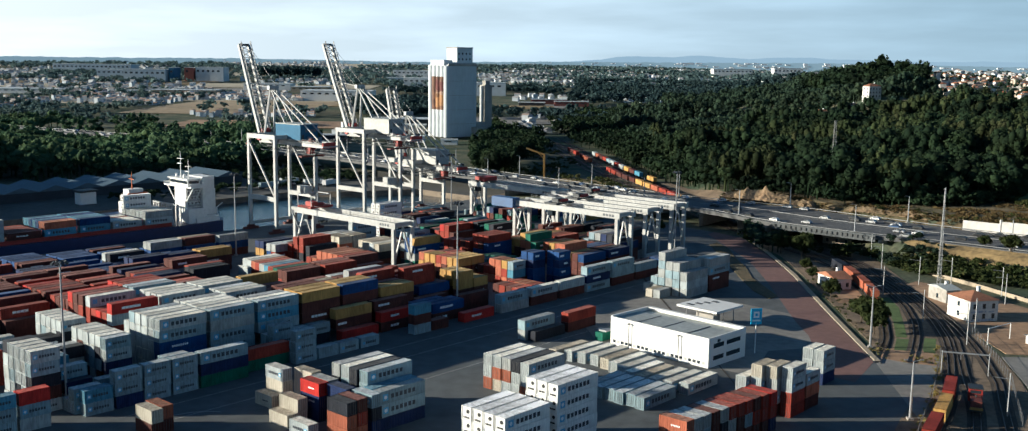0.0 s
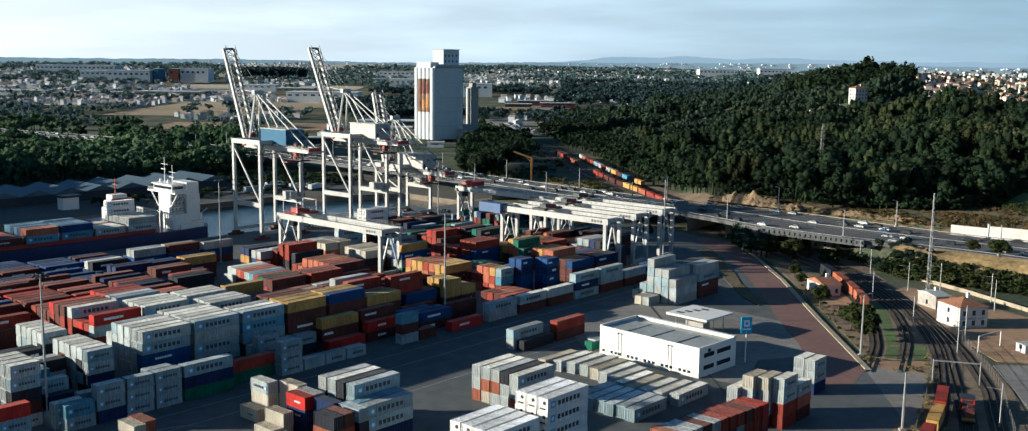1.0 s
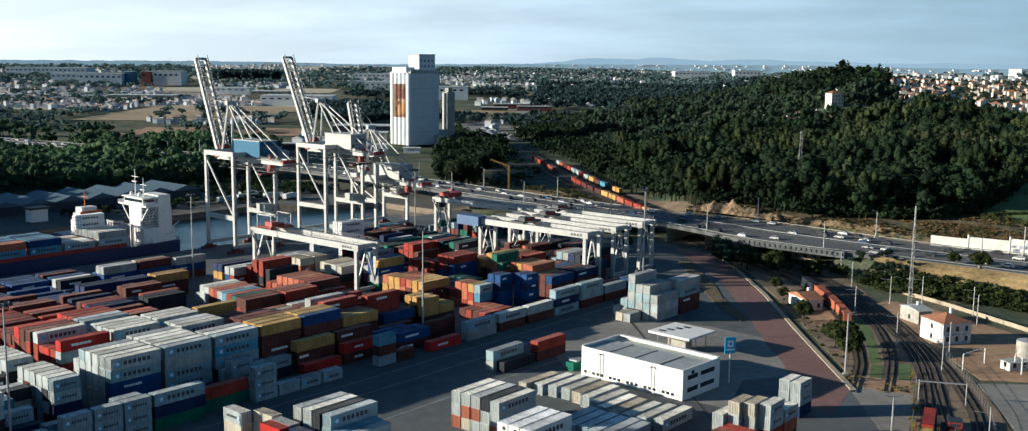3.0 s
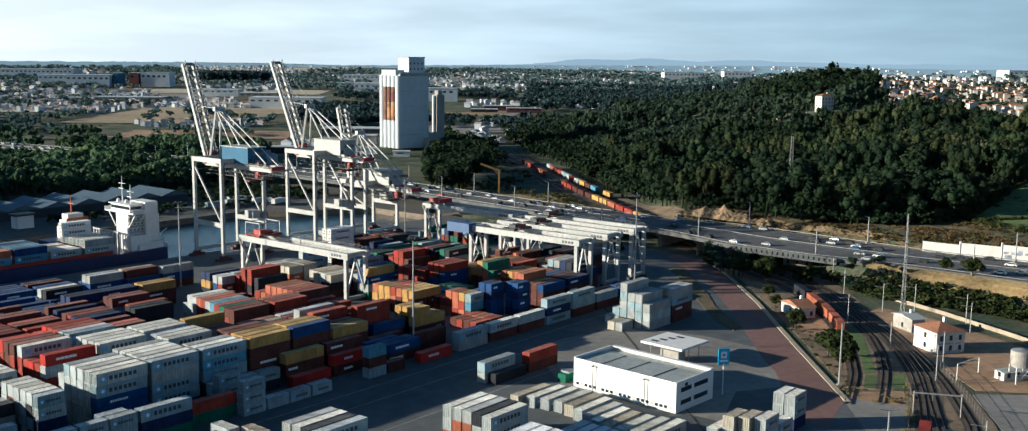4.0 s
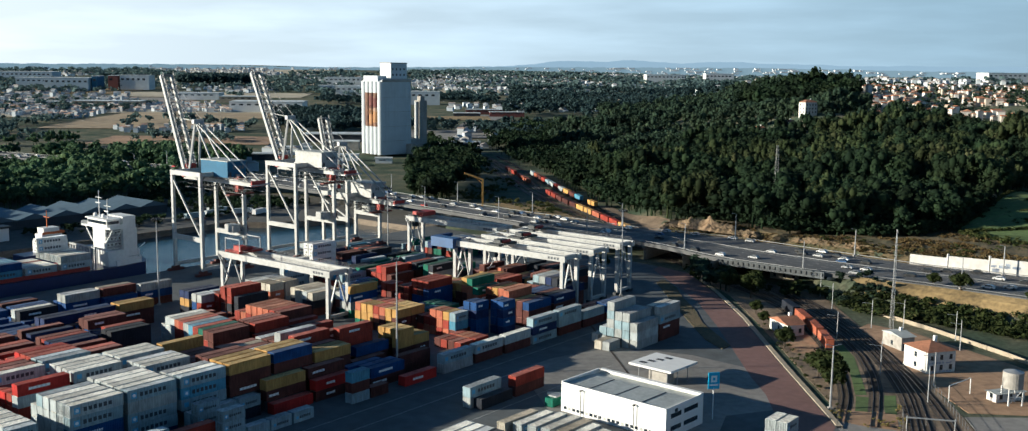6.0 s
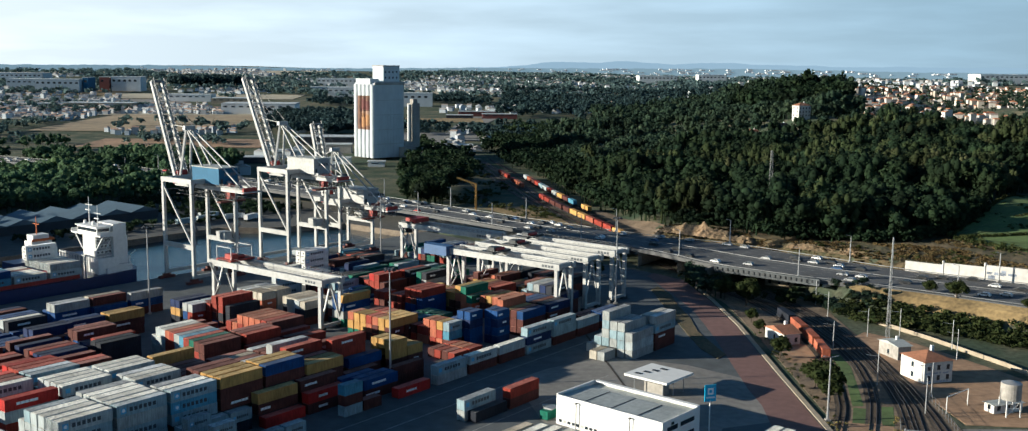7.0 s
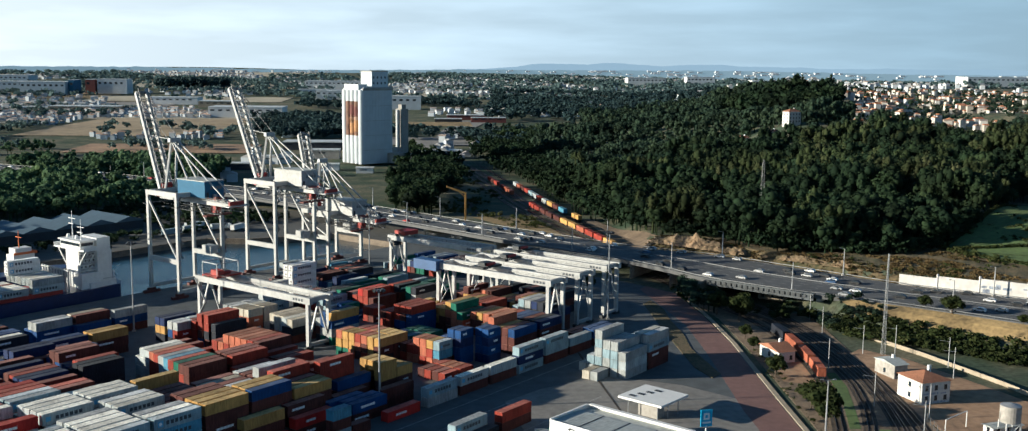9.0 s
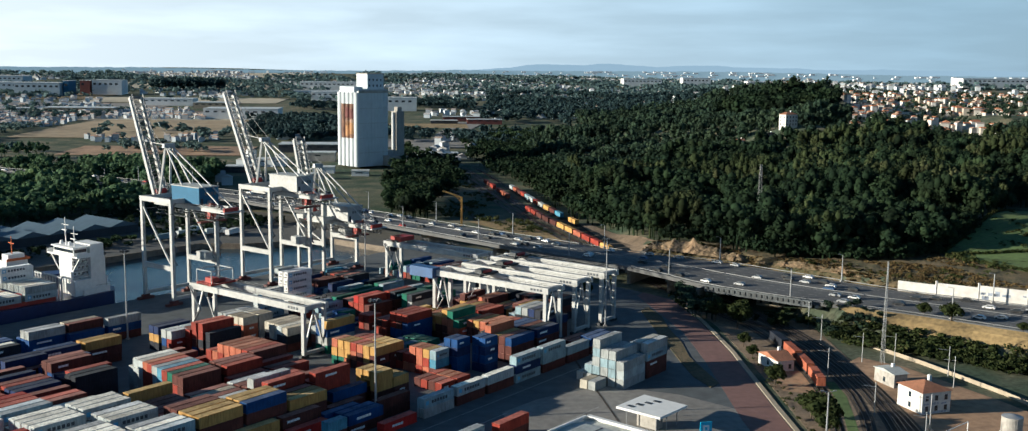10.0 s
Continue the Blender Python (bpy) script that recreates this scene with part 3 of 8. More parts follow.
slab("paving_pale", [(29, 314), (18, 303), (23, 268), (57, 240), (66, 262), (86, 268), (85, 300), (70, 316), (51, 325), (43, 322)], -0.1, 0.012, M_PALE, "pale worn concrete forecourt", "pavement")
slab("road_red", [(80, 236), (90, 253), (93.2, 302), (97.5, 361), (98.5, 401), (97, 436), (88, 452), (84, 446), (87, 405), (88.4, 385), (86.6, 352), (83.9, 321), (81.3, 293), (80.8, 278), (77, 254), (76, 240)], -0.1, 0.016, M_REDROAD, "reddish paved access road", "road")
slab("verge", [(84.3, 326), (82.6, 354), (84.6, 374), (84.5, 392), (86, 410), (84, 425), (80, 419), (79, 384), (78.3, 350), (78.3, 333), (80.7, 322)], -0.1, 0.18, M_SCRUB, "narrow grassy verge beside the road", "verge")
kerb_line = [(90.5, 253), (92, 277), (93.6, 302), (95.8, 332), (98, 361), (99, 401), (98, 439)]
tagged(part("kerb", Geo().strip([(x - 0.1, y, 0.02) for x, y in kerb_line], [(x - 0.1, y, 0.28) for x, y in kerb_line]).strip([(x - 0.1, y, 0.28) for x, y in kerb_line], [(x + 1.3, y, 0.28) for x, y in kerb_line])
            .strip([(x + 1.3, y, 0.28) for x, y in kerb_line], [(x + 1.3, y, -0.2) for x, y in kerb_line]), M_KERB), "sunlit stone kerb along the red road", "kerb", kind="structure")

m = bpy.data.materials.new("dock_water")
m.use_nodes = True
wb = m.node_tree.nodes["Principled BSDF"]
wb.inputs["Base Color"].default_value = (0.020, 0.048, 0.068, 1)
wb.inputs["Roughness"].default_value, wb.inputs["IOR"].default_value = 0.12, 1.33
tex, bmp = m.node_tree.nodes.new("ShaderNodeTexNoise"), m.node_tree.nodes.new("ShaderNodeBump")
tex.inputs["Scale"].default_value, tex.inputs["Detail"].default_value = 0.5, 5
bmp.inputs["Strength"].default_value, bmp.inputs["Distance"].default_value = 0.35, 0.5
m.node_tree.links.new(m.node_tree.nodes.new("ShaderNodeTexCoord").outputs["Object"], tex.inputs["Vector"])
m.node_tree.links.new(tex.outputs[0], bmp.inputs["Height"])
m.node_tree.links.new(bmp.outputs[0], wb.inputs["Normal"])
tagged(part("water", Geo().add([(*yxy(u, v), -3.0) for u, v in ((-400, 380), (420, 380), (420, 485), (-400, 485))], [(0, 1, 2, 3)]), m), "calm dark blue dock water", "water", kind="structure")
slab("quay_far", [yxy(-400, 478), yxy(350, 473), yxy(364, 455), yxy(404, 436), yxy(404, 384), yxy(440, 384), yxy(470, 440), yxy(430, 600), yxy(-400, 600)], -9, -0.02, M_QUAYWALL, "brown stone quay across the dock", "quay")
slab("quay_deck", [yxy(-400, 479), yxy(350.5, 474), yxy(365, 456), yxy(405, 437), yxy(405, 390), yxy(439, 390), yxy(469, 440), yxy(429, 599), yxy(-400, 599)], -0.2, 0.02, M_FARQUAY, "worn brown surface of the far quay", "pavement")


# ---- highway ----
def road_strip(near, far, z, a, b):
    """Points a..b across a road, as fractions of its width."""
    return [(x0 + (x1 - x0) * a, y0 + (y1 - y0) * a, z) for (x0, y0), (x1, y1) in zip(near, far)], [(x0 + (x1 - x0) * b, y0 + (y1 - y0) * b, z) for (x0, y0), (x1, y1) in zip(near, far)]


def resample(line, n):
    p = np.array(line, float)
    s = np.r_[0, np.cumsum(np.hypot(*np.diff(p, axis=0).T))]
    q = np.linspace(0, s[-1], n)
    return [(float(a), float(b)) for a, b in zip(np.interp(q, s, p[:, 0]), np.interp(q, s, p[:, 1]))]


NEAR = resample(HWY_NEAR, 90)
FARR = resample([(460, 160)] + HWY_FAR[1:], 90)
deck = Geo().strip(*road_strip(NEAR, FARR, 8.0, 0, 1))
deck.strip(*(lambda s: (s[0], [(x, y, 6.4) for x, y, z in s[0]]))(road_strip(NEAR, FARR, 8.0, 0, 1)))
deck.strip(*(lambda s: ([(x, y, 6.4) for x, y, z in s[1]], s[1]))(road_strip(NEAR, FARR, 8.0, 0, 1)))
deck.strip([(x, y, 6.4) for x, y in FARR], [(x, y, 6.4) for x, y in NEAR])
tagged(part("highway", deck, M_ROAD), "wide grey multi-lane motorway on a viaduct", "road", kind="structure")
marks = Geo()
for f in (0.03, 0.48, 0.52, 0.97):
    marks.strip(*road_strip(NEAR, FARR, 8.012, f, f + 0.008))
for f in (0.14, 0.26, 0.37, 0.63, 0.74, 0.86):
    l0, r0 = road_strip(resample(NEAR, 400), resample(FARR, 400), 8.012, f, f + 0.006)
    for i in range(0, 398, 2):
        marks.strip(l0[i:i + 2], r0[i:i + 2])
tagged(part("lane_marking", marks, M_LINE), "white painted lane lines", "road marking", kind="structure")
for f, nm in ((0.0, "near"), (0.5, "middle"), (1.0, "far")):
    line = road_strip(NEAR, FARR, 8.0, f, f)[0]
    rail = Geo()
    for (x, y, z), (x2, y2, z2) in zip(line[:-1], line[1:]):
        rail.beam((x, y, z + 0.65), (x2, y2, z2 + 0.65), 0.10, 0.28)
        rail.box(x - 0.1, y - 0.1, z, x + 0.1, y + 0.1, z + 0.7)
    tagged(part("guard_rail", rail, M_GUARD), "galvanised steel motorway guard rail", "guard rail", kind="structure")
bridge = thing("bridge_girder", "grey concrete bridge edge girder with dark recesses", "bridge", kind="structure")
for a, b in zip([(139, 398), (123.5, 412.5)], [(123.5, 412.5), (107, 428)]):
    part("girder", Geo().beam((a[0], a[1] - 0.6, 7.1), (b[0], b[1] - 0.6, 7.1), 0.7, 2.6), M_GIRDER, bridge)
    # Recesses drawn as dark blocks set against the girder face.
    for k in range(10):
        t = (k + 0.5) / 10
        x, y = a[0] + (b[0] - a[0]) * t - 0.45, a[1] + (b[1] - a[1]) * t - 1.0
        part("recess", Geo().beam((x + 0.4, y - 0.4, 7.3), (x - 0.4, y + 0.4, 7.3), 0.3, 1.1), M_DARK, bridge)
for x, y in ((141, 398), (105, 431), (97, 449), (84, 468), (60, 493), (30, 526), (-4, 566)):
    pier = thing("bridge_pier", "concrete pier under the motorway viaduct", "pier", "viaduct piers")
    part("column", Geo().prism([(x, y), (x + 2, y + 1.6), (x + 17, y + 20), (x + 15, y + 18.6)], -0.1, 6.4), M_CONC, pier)
    part("cap", Geo().prism([(x - 1, y - 1), (x + 3, y + 0.6), (x + 19, y + 21), (x + 14, y + 19)], 5.4, 6.42), M_CONC, pier)


# ---- containers ----
def corrugated(g, L, y, z0, z1, out):
    """One ribbed side wall in the plane y."""
    n = max(4, int(L / 0.42))
    xs = [0.16 + (L - 0.32) * i / (4 * n) for i in range(4 * n + 1)]
    ys = [y + out * (0.0 if i % 4 in (0, 1) else -0.045) for i in range(4 * n + 1)]
    a, b = [(x, yy, z0) for x, yy in zip(xs, ys)], [(x, yy, z1) for x, yy in zip(xs, ys)]
    g.strip(a, b) if out < 0 else g.strip(b, a)


def container(code, L, logo):
    """A steel box: frame and corner posts, ribbed walls, roof, doors with bars, and painted marks."""
    W, H = 2.44, 2.66
    root = thing("shipping_container", PAINT_WORD[code] + (" forty-foot" if L > 10 else " twenty-foot") + " steel shipping container in a stack", "container", "stacked containers")
    g = Geo()
    for x in (0, L - 0.18):
        for y in (0, W - 0.16):
            g.box(x, y, 0, x + 0.18, y + 0.16, H)
    for y in (0.0, W - 0.08):
        g.box(0.18, y, 0, L - 0.18, y + 0.08, 0.16)
        g.box(0.18, y, H - 0.1, L - 0.18, y + 0.08, H)
    for x in (0.0, L - 0.1):
        g.box(x, 0.16, 0, x + 0.1, W - 0.16, 0.16)
        g.box(x, 0.16, H - 0.12, x + 0.1, W - 0.16, H)
    corrugated(g, L, 0.05, 0.16, H - 0.1, -1)
    corrugated(g, L, W - 0.05, 0.16, H - 0.1, 1)
    g.box(L - 0.09, 0.16, 0.16, L - 0.05, W - 0.16, H - 0.12)
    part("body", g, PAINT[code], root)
    r = Geo().box(0.1, 0.08, H - 0.09, L - 0.1, W - 0.08, H - 0.04)
    for k in range(int(L / 1.2)):
        r.box(0.5 + k * 1.2, 0.2, H - 0.04, 0.9 + k * 1.2, W - 0.2, H - 0.02)
    part("roof", r, FADED_LIT[code], root, "sun-faded roof panel, painted lighter for the sun on it")
    d = Geo().box(0.09, 0.18, 0.18, 0.14, W / 2 - 0.03, H - 0.14).box(0.09, W / 2 + 0.03, 0.18, 0.14, W - 0.18, H - 0.14)
    part("door", d, PAINT[code], root)
    if code == "f":
        part("cooling_unit", Geo().box(0.0, 0.5, 0.45, 0.05, W - 0.5, 0.75), M_GRILLE, root, "black grille of the cooling unit")
        part("cooling_fan", Geo().tube((0.0, 0.85, 1.75), (0.08, 0.85, 1.75), 0.36, n=14), M_GRILLE, root)
    else:
        bars = Geo()
        for y in (0.42, 0.9, 1.54, 2.02):
            bars.tube((0.06, y, 0.1), (0.06, y, H - 0.06), 0.035, n=5)
        part("locking_bar", bars, M_STEEL, root, "steel door locking bars")
    if logo:
        for y, s in ((-0.012, 1), (W + 0.012, -1)):
            if logo in "ml":
                x0 = 0.9 if L > 10 else 0.5
                sq = 1.35 if L > 10 else 0.9
                part("logo_mark", Geo().box(x0, y - 0.006, 1.33 - sq / 2, x0 + sq, y + 0.006, 1.33 + sq / 2), M_MARK, root, "light blue square mark")
                part("logo_star", Geo().tube((x0 + sq / 2, y - 0.012, 1.33), (x0 + sq / 2, y + 0.012, 1.33), sq * 0.3, n=7), M_STAR, root, "white star mark")
                w, h, x, n = (1.05, 1.1, 3.0, 6) if L > 10 else (0.52, 0.65, 1.75, 6)
                ink = M_INK
            else:
                w, h, x, n = (0.5, 0.6, 3.2, 8) if L > 10 else (0.3, 0.42, 1.5, 6)
                ink = M_STAR if code not in "ycsw" else M_INK
            letters = Geo()
            for k in range(n):
                lx, z0, hh = x + k * w * 1.08, 1.33 - h * 0.42, h * (0.84, 0.78, 0.84, 0.8)[k % 4]
                letters.box(lx, y - 0.006, z0, lx + w * 0.74, y + 0.006, z0 + hh)
            part("lettering", letters, ink, root, "row of plain bars in place of lettering")
    return root


BOXES, FREE = {}, []
rng = random.Random(7)


def box(code, L, u, v, tier, turn=0.0, base=0.0):
    logo = {"g": "m", "w": "m", "t": "m", "f": "m"}.get(code, "x" if rng.random() < 0.22 else "")
    key = (code, L > 10, logo)
    m = yard(u + rng.uniform(-0.12, 0.12), v + rng.uniform(-0.05, 0.05), base + tier * 2.68, turn + rng.uniform(-0.25, 0.25))
    if key not in BOXES:
        BOXES[key] = container(code, 12.19 if L > 10 else 6.06, logo)
        BOXES[key].matrix_basis = m
        return BOXES[key]
    return copy_thing(BOXES[key], m)


PLAN, LANES = {}, {}
R0, RP, B0, BP = 202.0, 2.75, 120.0, 13.25


def put(r, u, L, run):
    """A stack of boxes in row r from u on, unless something stands there already."""
    if all(u + L + 0.15 <= a or u >= a + l + 0.15 for a, l in LANES.get(r, ())):
        LANES.setdefault(r, []).append((u, L))
        PLAN[(r, u, L)] = run


def row(r, u0, text, pitch=BP, half=6.7):
    """Stacks of one row from u0 on, bottom to top; '.' nothing, ',x' a short one that takes half a bay."""
    u = u0
    for token in text.split():
        if token.startswith(","):
            if token != ",":
                put(r, u, 6.06, token[1:])
            u += half
            continue
        if token != ".":
            put(r, u, 12.19, token)
        u += pitch


def fill(r0, r1, u, kinds, tiers, jitter=1, L=12):
    for r in range(r0, r1 + 1):
        n = tiers - (rng.random() < 0.4) * jitter
        run = "".join(rng.choice(kinds) for _ in range(max(n, 1)))
        put(r, u, 6.06 if L < 10 else 12.19, run)


# front rows towards the lane
row(0, 75.9, ",ggt ,sgh , ,gt ,dgg ,ggg ,ggg", half=6.55)
row(0, 122, "edg")
row(1, 135.4, "er")
row(0, 147.6, ",ggg ,g ,g ,g")
row(0, 186, ",gnt ,n")
row(0, 205, "h")
row(0, 220, "sg nw nw gdg ngg ng nb", pitch=13.45)
row(1, 94.5, ",gg ,g ,gg ,ggg")
row(2, 94.5, ",g ,gg ,sg ,gd")
row(3, 168.4, "h nh")
row(4, 168.4, "nny bbn nb")
row(2, 198, "nb")
row(3, 198, "nb nn")
for r, t in zip((5, 6, 7), (",nnyy ,kny", ",nnyy ,nny", ",nnyy ,yny")):
    row(r, 216.4, t, half=6.35)
for r, t in zip(range(4, 8), ("r ,r", "n ,o", "r ,o", "n ,r")):
    row(r, 233, ", ," + t)
row(7, 249.6, ",nrt ,bbdb"), row(8, 249.6, ",ntg ,nbdb"), row(9, 249.6, ",ory ,nbb"), row(10, 249.6, ",roo ,ne"), row(11, 249.6, ",oro ,er"), row(12, 249.6, ",or ,ee"), row(13, 249.6, ",rn ,te")
row(5, 262.9, ",dbdb"), row(6, 262.9, ",dbbb")
row(5, 276, "nnb"), row(6, 276, "nnn"), row(7, 276, "nny")
row(3, 147, ",ggg ,e")
row(4, 147, ",gg ,gg ,kg")
# the tall block of pale boxes
row(5, 120, "bbbgw dggsg sggtg nnnny ennnb nnny bn")
for r, t in zip(range(6, 11), ("wwwww ggwww gggww", "wwwww ggwww gggws", "wwwww sgwww sgww", "wwwwg ggwww gggw", "wwww ggwws ggwww")):
    row(r, 120, t)
for r, t in zip(range(11, 18), (". wwww gggww", ". wwww wgwws", "wrrwh gwwww wggw", "nnrr wwwsw wwwww", "nrrh wwwww gwwww", "nnrr wwwgw gggww", "nrrrw swww yyww")):
    row(r, 120, t)
row(6, 159.9, "nnnny nnnny nnhy"), row(7, 159.9, "nnnyy nnncy nnnn nnnrr")
row(8, 159.9, "nnnnn nnnn nnnrr nnnr"), row(9, 159.9, "nnnnn nnnb nnnn nnb"), row(10, 159.9, "nnnr nnns nnnss nnnn")
row(6, 203, "nnb")
row(9, 146.7, "gggw"), row(10, 146.7, "ggwww")
# short white boxes to the side
for r, t in zip(range(3, 8), (",wnkgw", ",gwwsw", ",wkwww", ",nwgww", ",wwswk")):
    row(r, 88.5, t)
row(2, 88.5, ",nggg")
fill(3, 8, 95.5, "gskdt", 3, 1, 6)
for r, t in zip(range(7, 12), (",nwkw", ",wgww", ",kwww", ",wwnw", ",gwww")):
    row(r, 108.6, t)
row(6, 108.6, ",ndwg")
fill(8, 14, 101.5, "gskn", 3, 1, 6)
for r, t in zip(range(14, 19), (",wwkw", ",wnww", ",gwww", ",wwgw", ",nwww")):
    row(r, 108.7, t)
fill(12, 24, 94, "gsnw", 3, 1, 6)
fill(12, 20, 81, "gbnr", 3, 1)
row(14, 159.9, "nnnn"), row(15, 159.9, "nnnyy"), row(16, 159.9, "nnnr"), row(17, 159.9, "nnn")
row(11, 159.9, "nnnn nnnn nnnn nnn"), row(12, 159.9, "nnnn nnnc nnrn nnn"), row(13, 159.9, "nnnn nnnn nnns nnn")
row(14, 173.1, "nnn nnc nnr"), row(15, 173.1, "nnn nns nno")
row(14, 207.8, "nnnr"), row(13, 207.8, "nnr"), row(15, 207.8, "nnc"), row(16, 194, "nnn nnr"), row(17, 194, "nnr nnn")
# the block with bare ends towards the lane, and the brown and orange boxes beside it
for r, c in zip(range(18, 29), ("nnnn", "nnrn", "neee", "rrrr", "tstt", "ssgs", "rrrr", "orro", "wsww", "wwww", "sww")):
    row(r, 181 + 0.35 * (r - 18), c)
for r, c in zip(range(18, 24), ("nnnr", "nnrn", "nnnn", "nnn", "nnr", "nn")):
    row(r, 195.2, c)
for r, c in zip(range(19, 28), ("nnr", "nnnn", "nnnr", "nnro", "nnno", "nnoo", "roro", "nro", "orr")):
    row(r, 208.6, c)
fill(28, 33, 199.5, "nnr", 2)
# red boxes towards the quay
fill(18, 20, 119.5, "rnnh", 5), fill(18, 19, 133, "gwww", 5, 0), fill(20, 22, 133, "rrhh", 5, 0), fill(18, 21, 146.7, "nnwn", 4)
fill(21, 24, 104, "nnr", 4)
fill(21, 25, 120, "nnrh", 4)
fill(23, 26, 133.2, "nrnr", 4)
row(22, 146.7, "nnrr"), row(23, 146.7, "nnn"), row(24, 147.2, "nnnn"), row(25, 147.2, "nnr")
row(26, 147.8, "nbnd"), row(27, 147.8, "nbdd"), row(28, 148.2, "nnnr"), row(29, 148.2, "nnbn")
row(26, 163.8, "nkkk"), row(27, 163.8, "nnnk"), row(28, 165.6, "nnnr"), row(29, 165.6, "nnk")
row(32, 166.6, "nnbn"), row(33, 166.6, "nbnn"), row(34, 167, "nbb"), row(31, 166.6, "nbd"), row(30, 166, "ndd")
row(30, 148.4, "nbb"), row(31, 148.4, "nnbd"), row(32, 148.4, "nnr"), row(33, 148.6, "nnnn"), row(34, 148.6, "nnd")
row(36, 159.4, "bbdd"), row(37, 159.4, "nbdd"), row(38, 159.6, "nnk"), row(35, 159, "nnn"), row(36, 172.8, "nbd"), row(37, 172.8, "nnn")
fill(25, 31, 91, "nn", 4)
fill(26, 36, 106.5, "nnb", 4)
fill(29, 31, 120, "rhh", 4)
fill(26, 37, 120, "nrbn", 4)
fill(29, 31, 133.2, "rhr", 4)
fill(27, 36, 133.2, "nnb", 4)
fill(35, 37, 146.5, "bnb", 4)
row(40, 189.6, "nny"), row(41, 189.6, "nny"), row(40, 176, "nnd"), row(41, 176, "nbb"), row(42, 189.6, "nb"), row(43, 189.6, "bn")
row(45, 164.6, "nkk"), row(46, 164.6, "nkw"), row(44, 164.6, "nb"), row(47, 164.6, "bb")
row(49, 185.2, "bbs"), row(50, 185.4, "bbs"), row(51, 185.4, "bb"), row(48, 197.4, "bb"), row(49, 198.6, "bnn"), row(50, 198.6, "nnc"), row(48, 211, "nbs")
row(40, 215, "kyd"), row(41, 215, "kyd")
row(34, 219.8, "nkrr"), row(35, 219.4, "bnrr"), row(36, 219, "rrr"), row(37, 214, ",nrs ,kgn"), row(38, 214, ",kbs ,nng"), row(33, 220.4, "nkk")
fill(51, 55, 171, "nbd", 2)
fill(51, 58, 157, "bnb", 2)
fill(50, 58, 143, "nbb", 2)
fill(51, 57, 129, "nrb", 2)
fill(51, 57, 115, "bnn", 2)
fill(50, 56, 101, "nbw", 2)
fill(42, 44, 176, "nbb", 2)
fill(38, 43, 146.5, "rbb", 3)
fill(45, 49, 150.5, "bnb", 2)
fill(45, 49, 120, "ndb", 2)
fill(38, 44, 106, "rbb", 2)
fill(38, 44, 133, "nnd", 3)
# under and beyond the gantry beams
row(24, 247, "esby"), row(25, 247, "esbb"), row(26, 247.4, "kns")
for r, t in zip(range(36, 41), (",ooc ,scc", ",roc ,wsc", ",eec ,scw", ",nos ,ccs", ",cos ,sns")):
    row(r, 240, t)
row(28, 240, "nkc"), row(29, 240, "nkw"), row(30, 241.5, "nsc"), row(31, 241.5, "ncc"), row(32, 242, "nkc")
for r, t in zip(range(14, 21), (",kny ,nny", ",oyy ,nyy", ",rno ,noy", ",nor ,rno", ",oyy ,oor", ",eyy ,non", ",eyo ,ee")):
    row(r, 241, t, half=6.4)
row(16, 257.4, ",ee ,be"), row(15, 257.4, ",et ,ee"), row(17, 257.4, ",eb ,de"), row(14, 257.4, ",be ,ee"), row(18, 257.4, ",n ,e")
for r, t in zip(range(17, 22), ("bbbr", "bdbr", "bbbr", "bbnr", "dbrr")):
    row(r, 270, t)
row(22, 269, "rrr"), row(23, 269, "orn")
row(15, 283.2, "noe"), row(16, 283.2, "nooe"), row(17, 283.6, "nnoy"), row(18, 283.6, "nny"), row(19, 283.8, "nyy"), row(20, 283.8, "nno")
row(17, 299, "nnr"), row(18, 299, "nnn"), row(19, 299, "noy"), row(20, 299, "nno"), row(16, 299, "nnr")
row(13, 287, "nny"), row(12, 287, "noo"), row(11, 288, "nno"), row(10, 288.2, "nnr"), row(14, 287, "nno")
row(8, 276, "nnyo"), row(9, 276, "nnk"), row(7, 289.5, "dbn"), row(8, 289.5, "dnb"), row(9, 289.5, "nbb")
row(5, 290, "gnd"), row(6, 290, "ndk"), row(9, 303, "ggkd"), row(10, 303, "ggks"), row(11, 303, "gdkg"), row(8, 303, "ngkk"), row(7, 303, "nnd"), row(12, 303, "dng")
row(33, 288, "nrr"), row(34, 288, "nrh"), row(35, 288, "rr"), row(32, 288, "nn"), row(33, 275, ",eb"), row(32, 275, ",ee"), row(31, 276, ",b"), row(29, 277, ",rr"), row(28, 277, ",nr ,k")
row(33, 301.5, "nrr"), row(32, 301.5, "nnk"), row(30, 302, "kee"), row(29, 302, "nsk")
fill(14, 26, 316, "nyonk", 3)
fill(22, 27, 291, "yonk", 2)
fill(1, 4, 302, "nb", 2)
fill(12, 20, 329, "nnkg", 3)
fill(36, 42, 276, "nkrg", 2)
fill(36, 41, 290, "kkne", 2)
fill(38, 44, 303, "gekd", 2)
fill(30, 44, 318, "gnke", 2)
fill(46, 53, 306, "nrdeg", 2)
fill(48, 54, 320, "nkrb", 2)
fill(40, 52, 352, "rnged", 2)
fill(36, 50, 366, "nbkrg", 2)
fill(34, 46, 380, "nryg", 1, 0)
row(46, 283, "fffff"), row(47, 283, "fffff")
row(43, 262, "wwww")
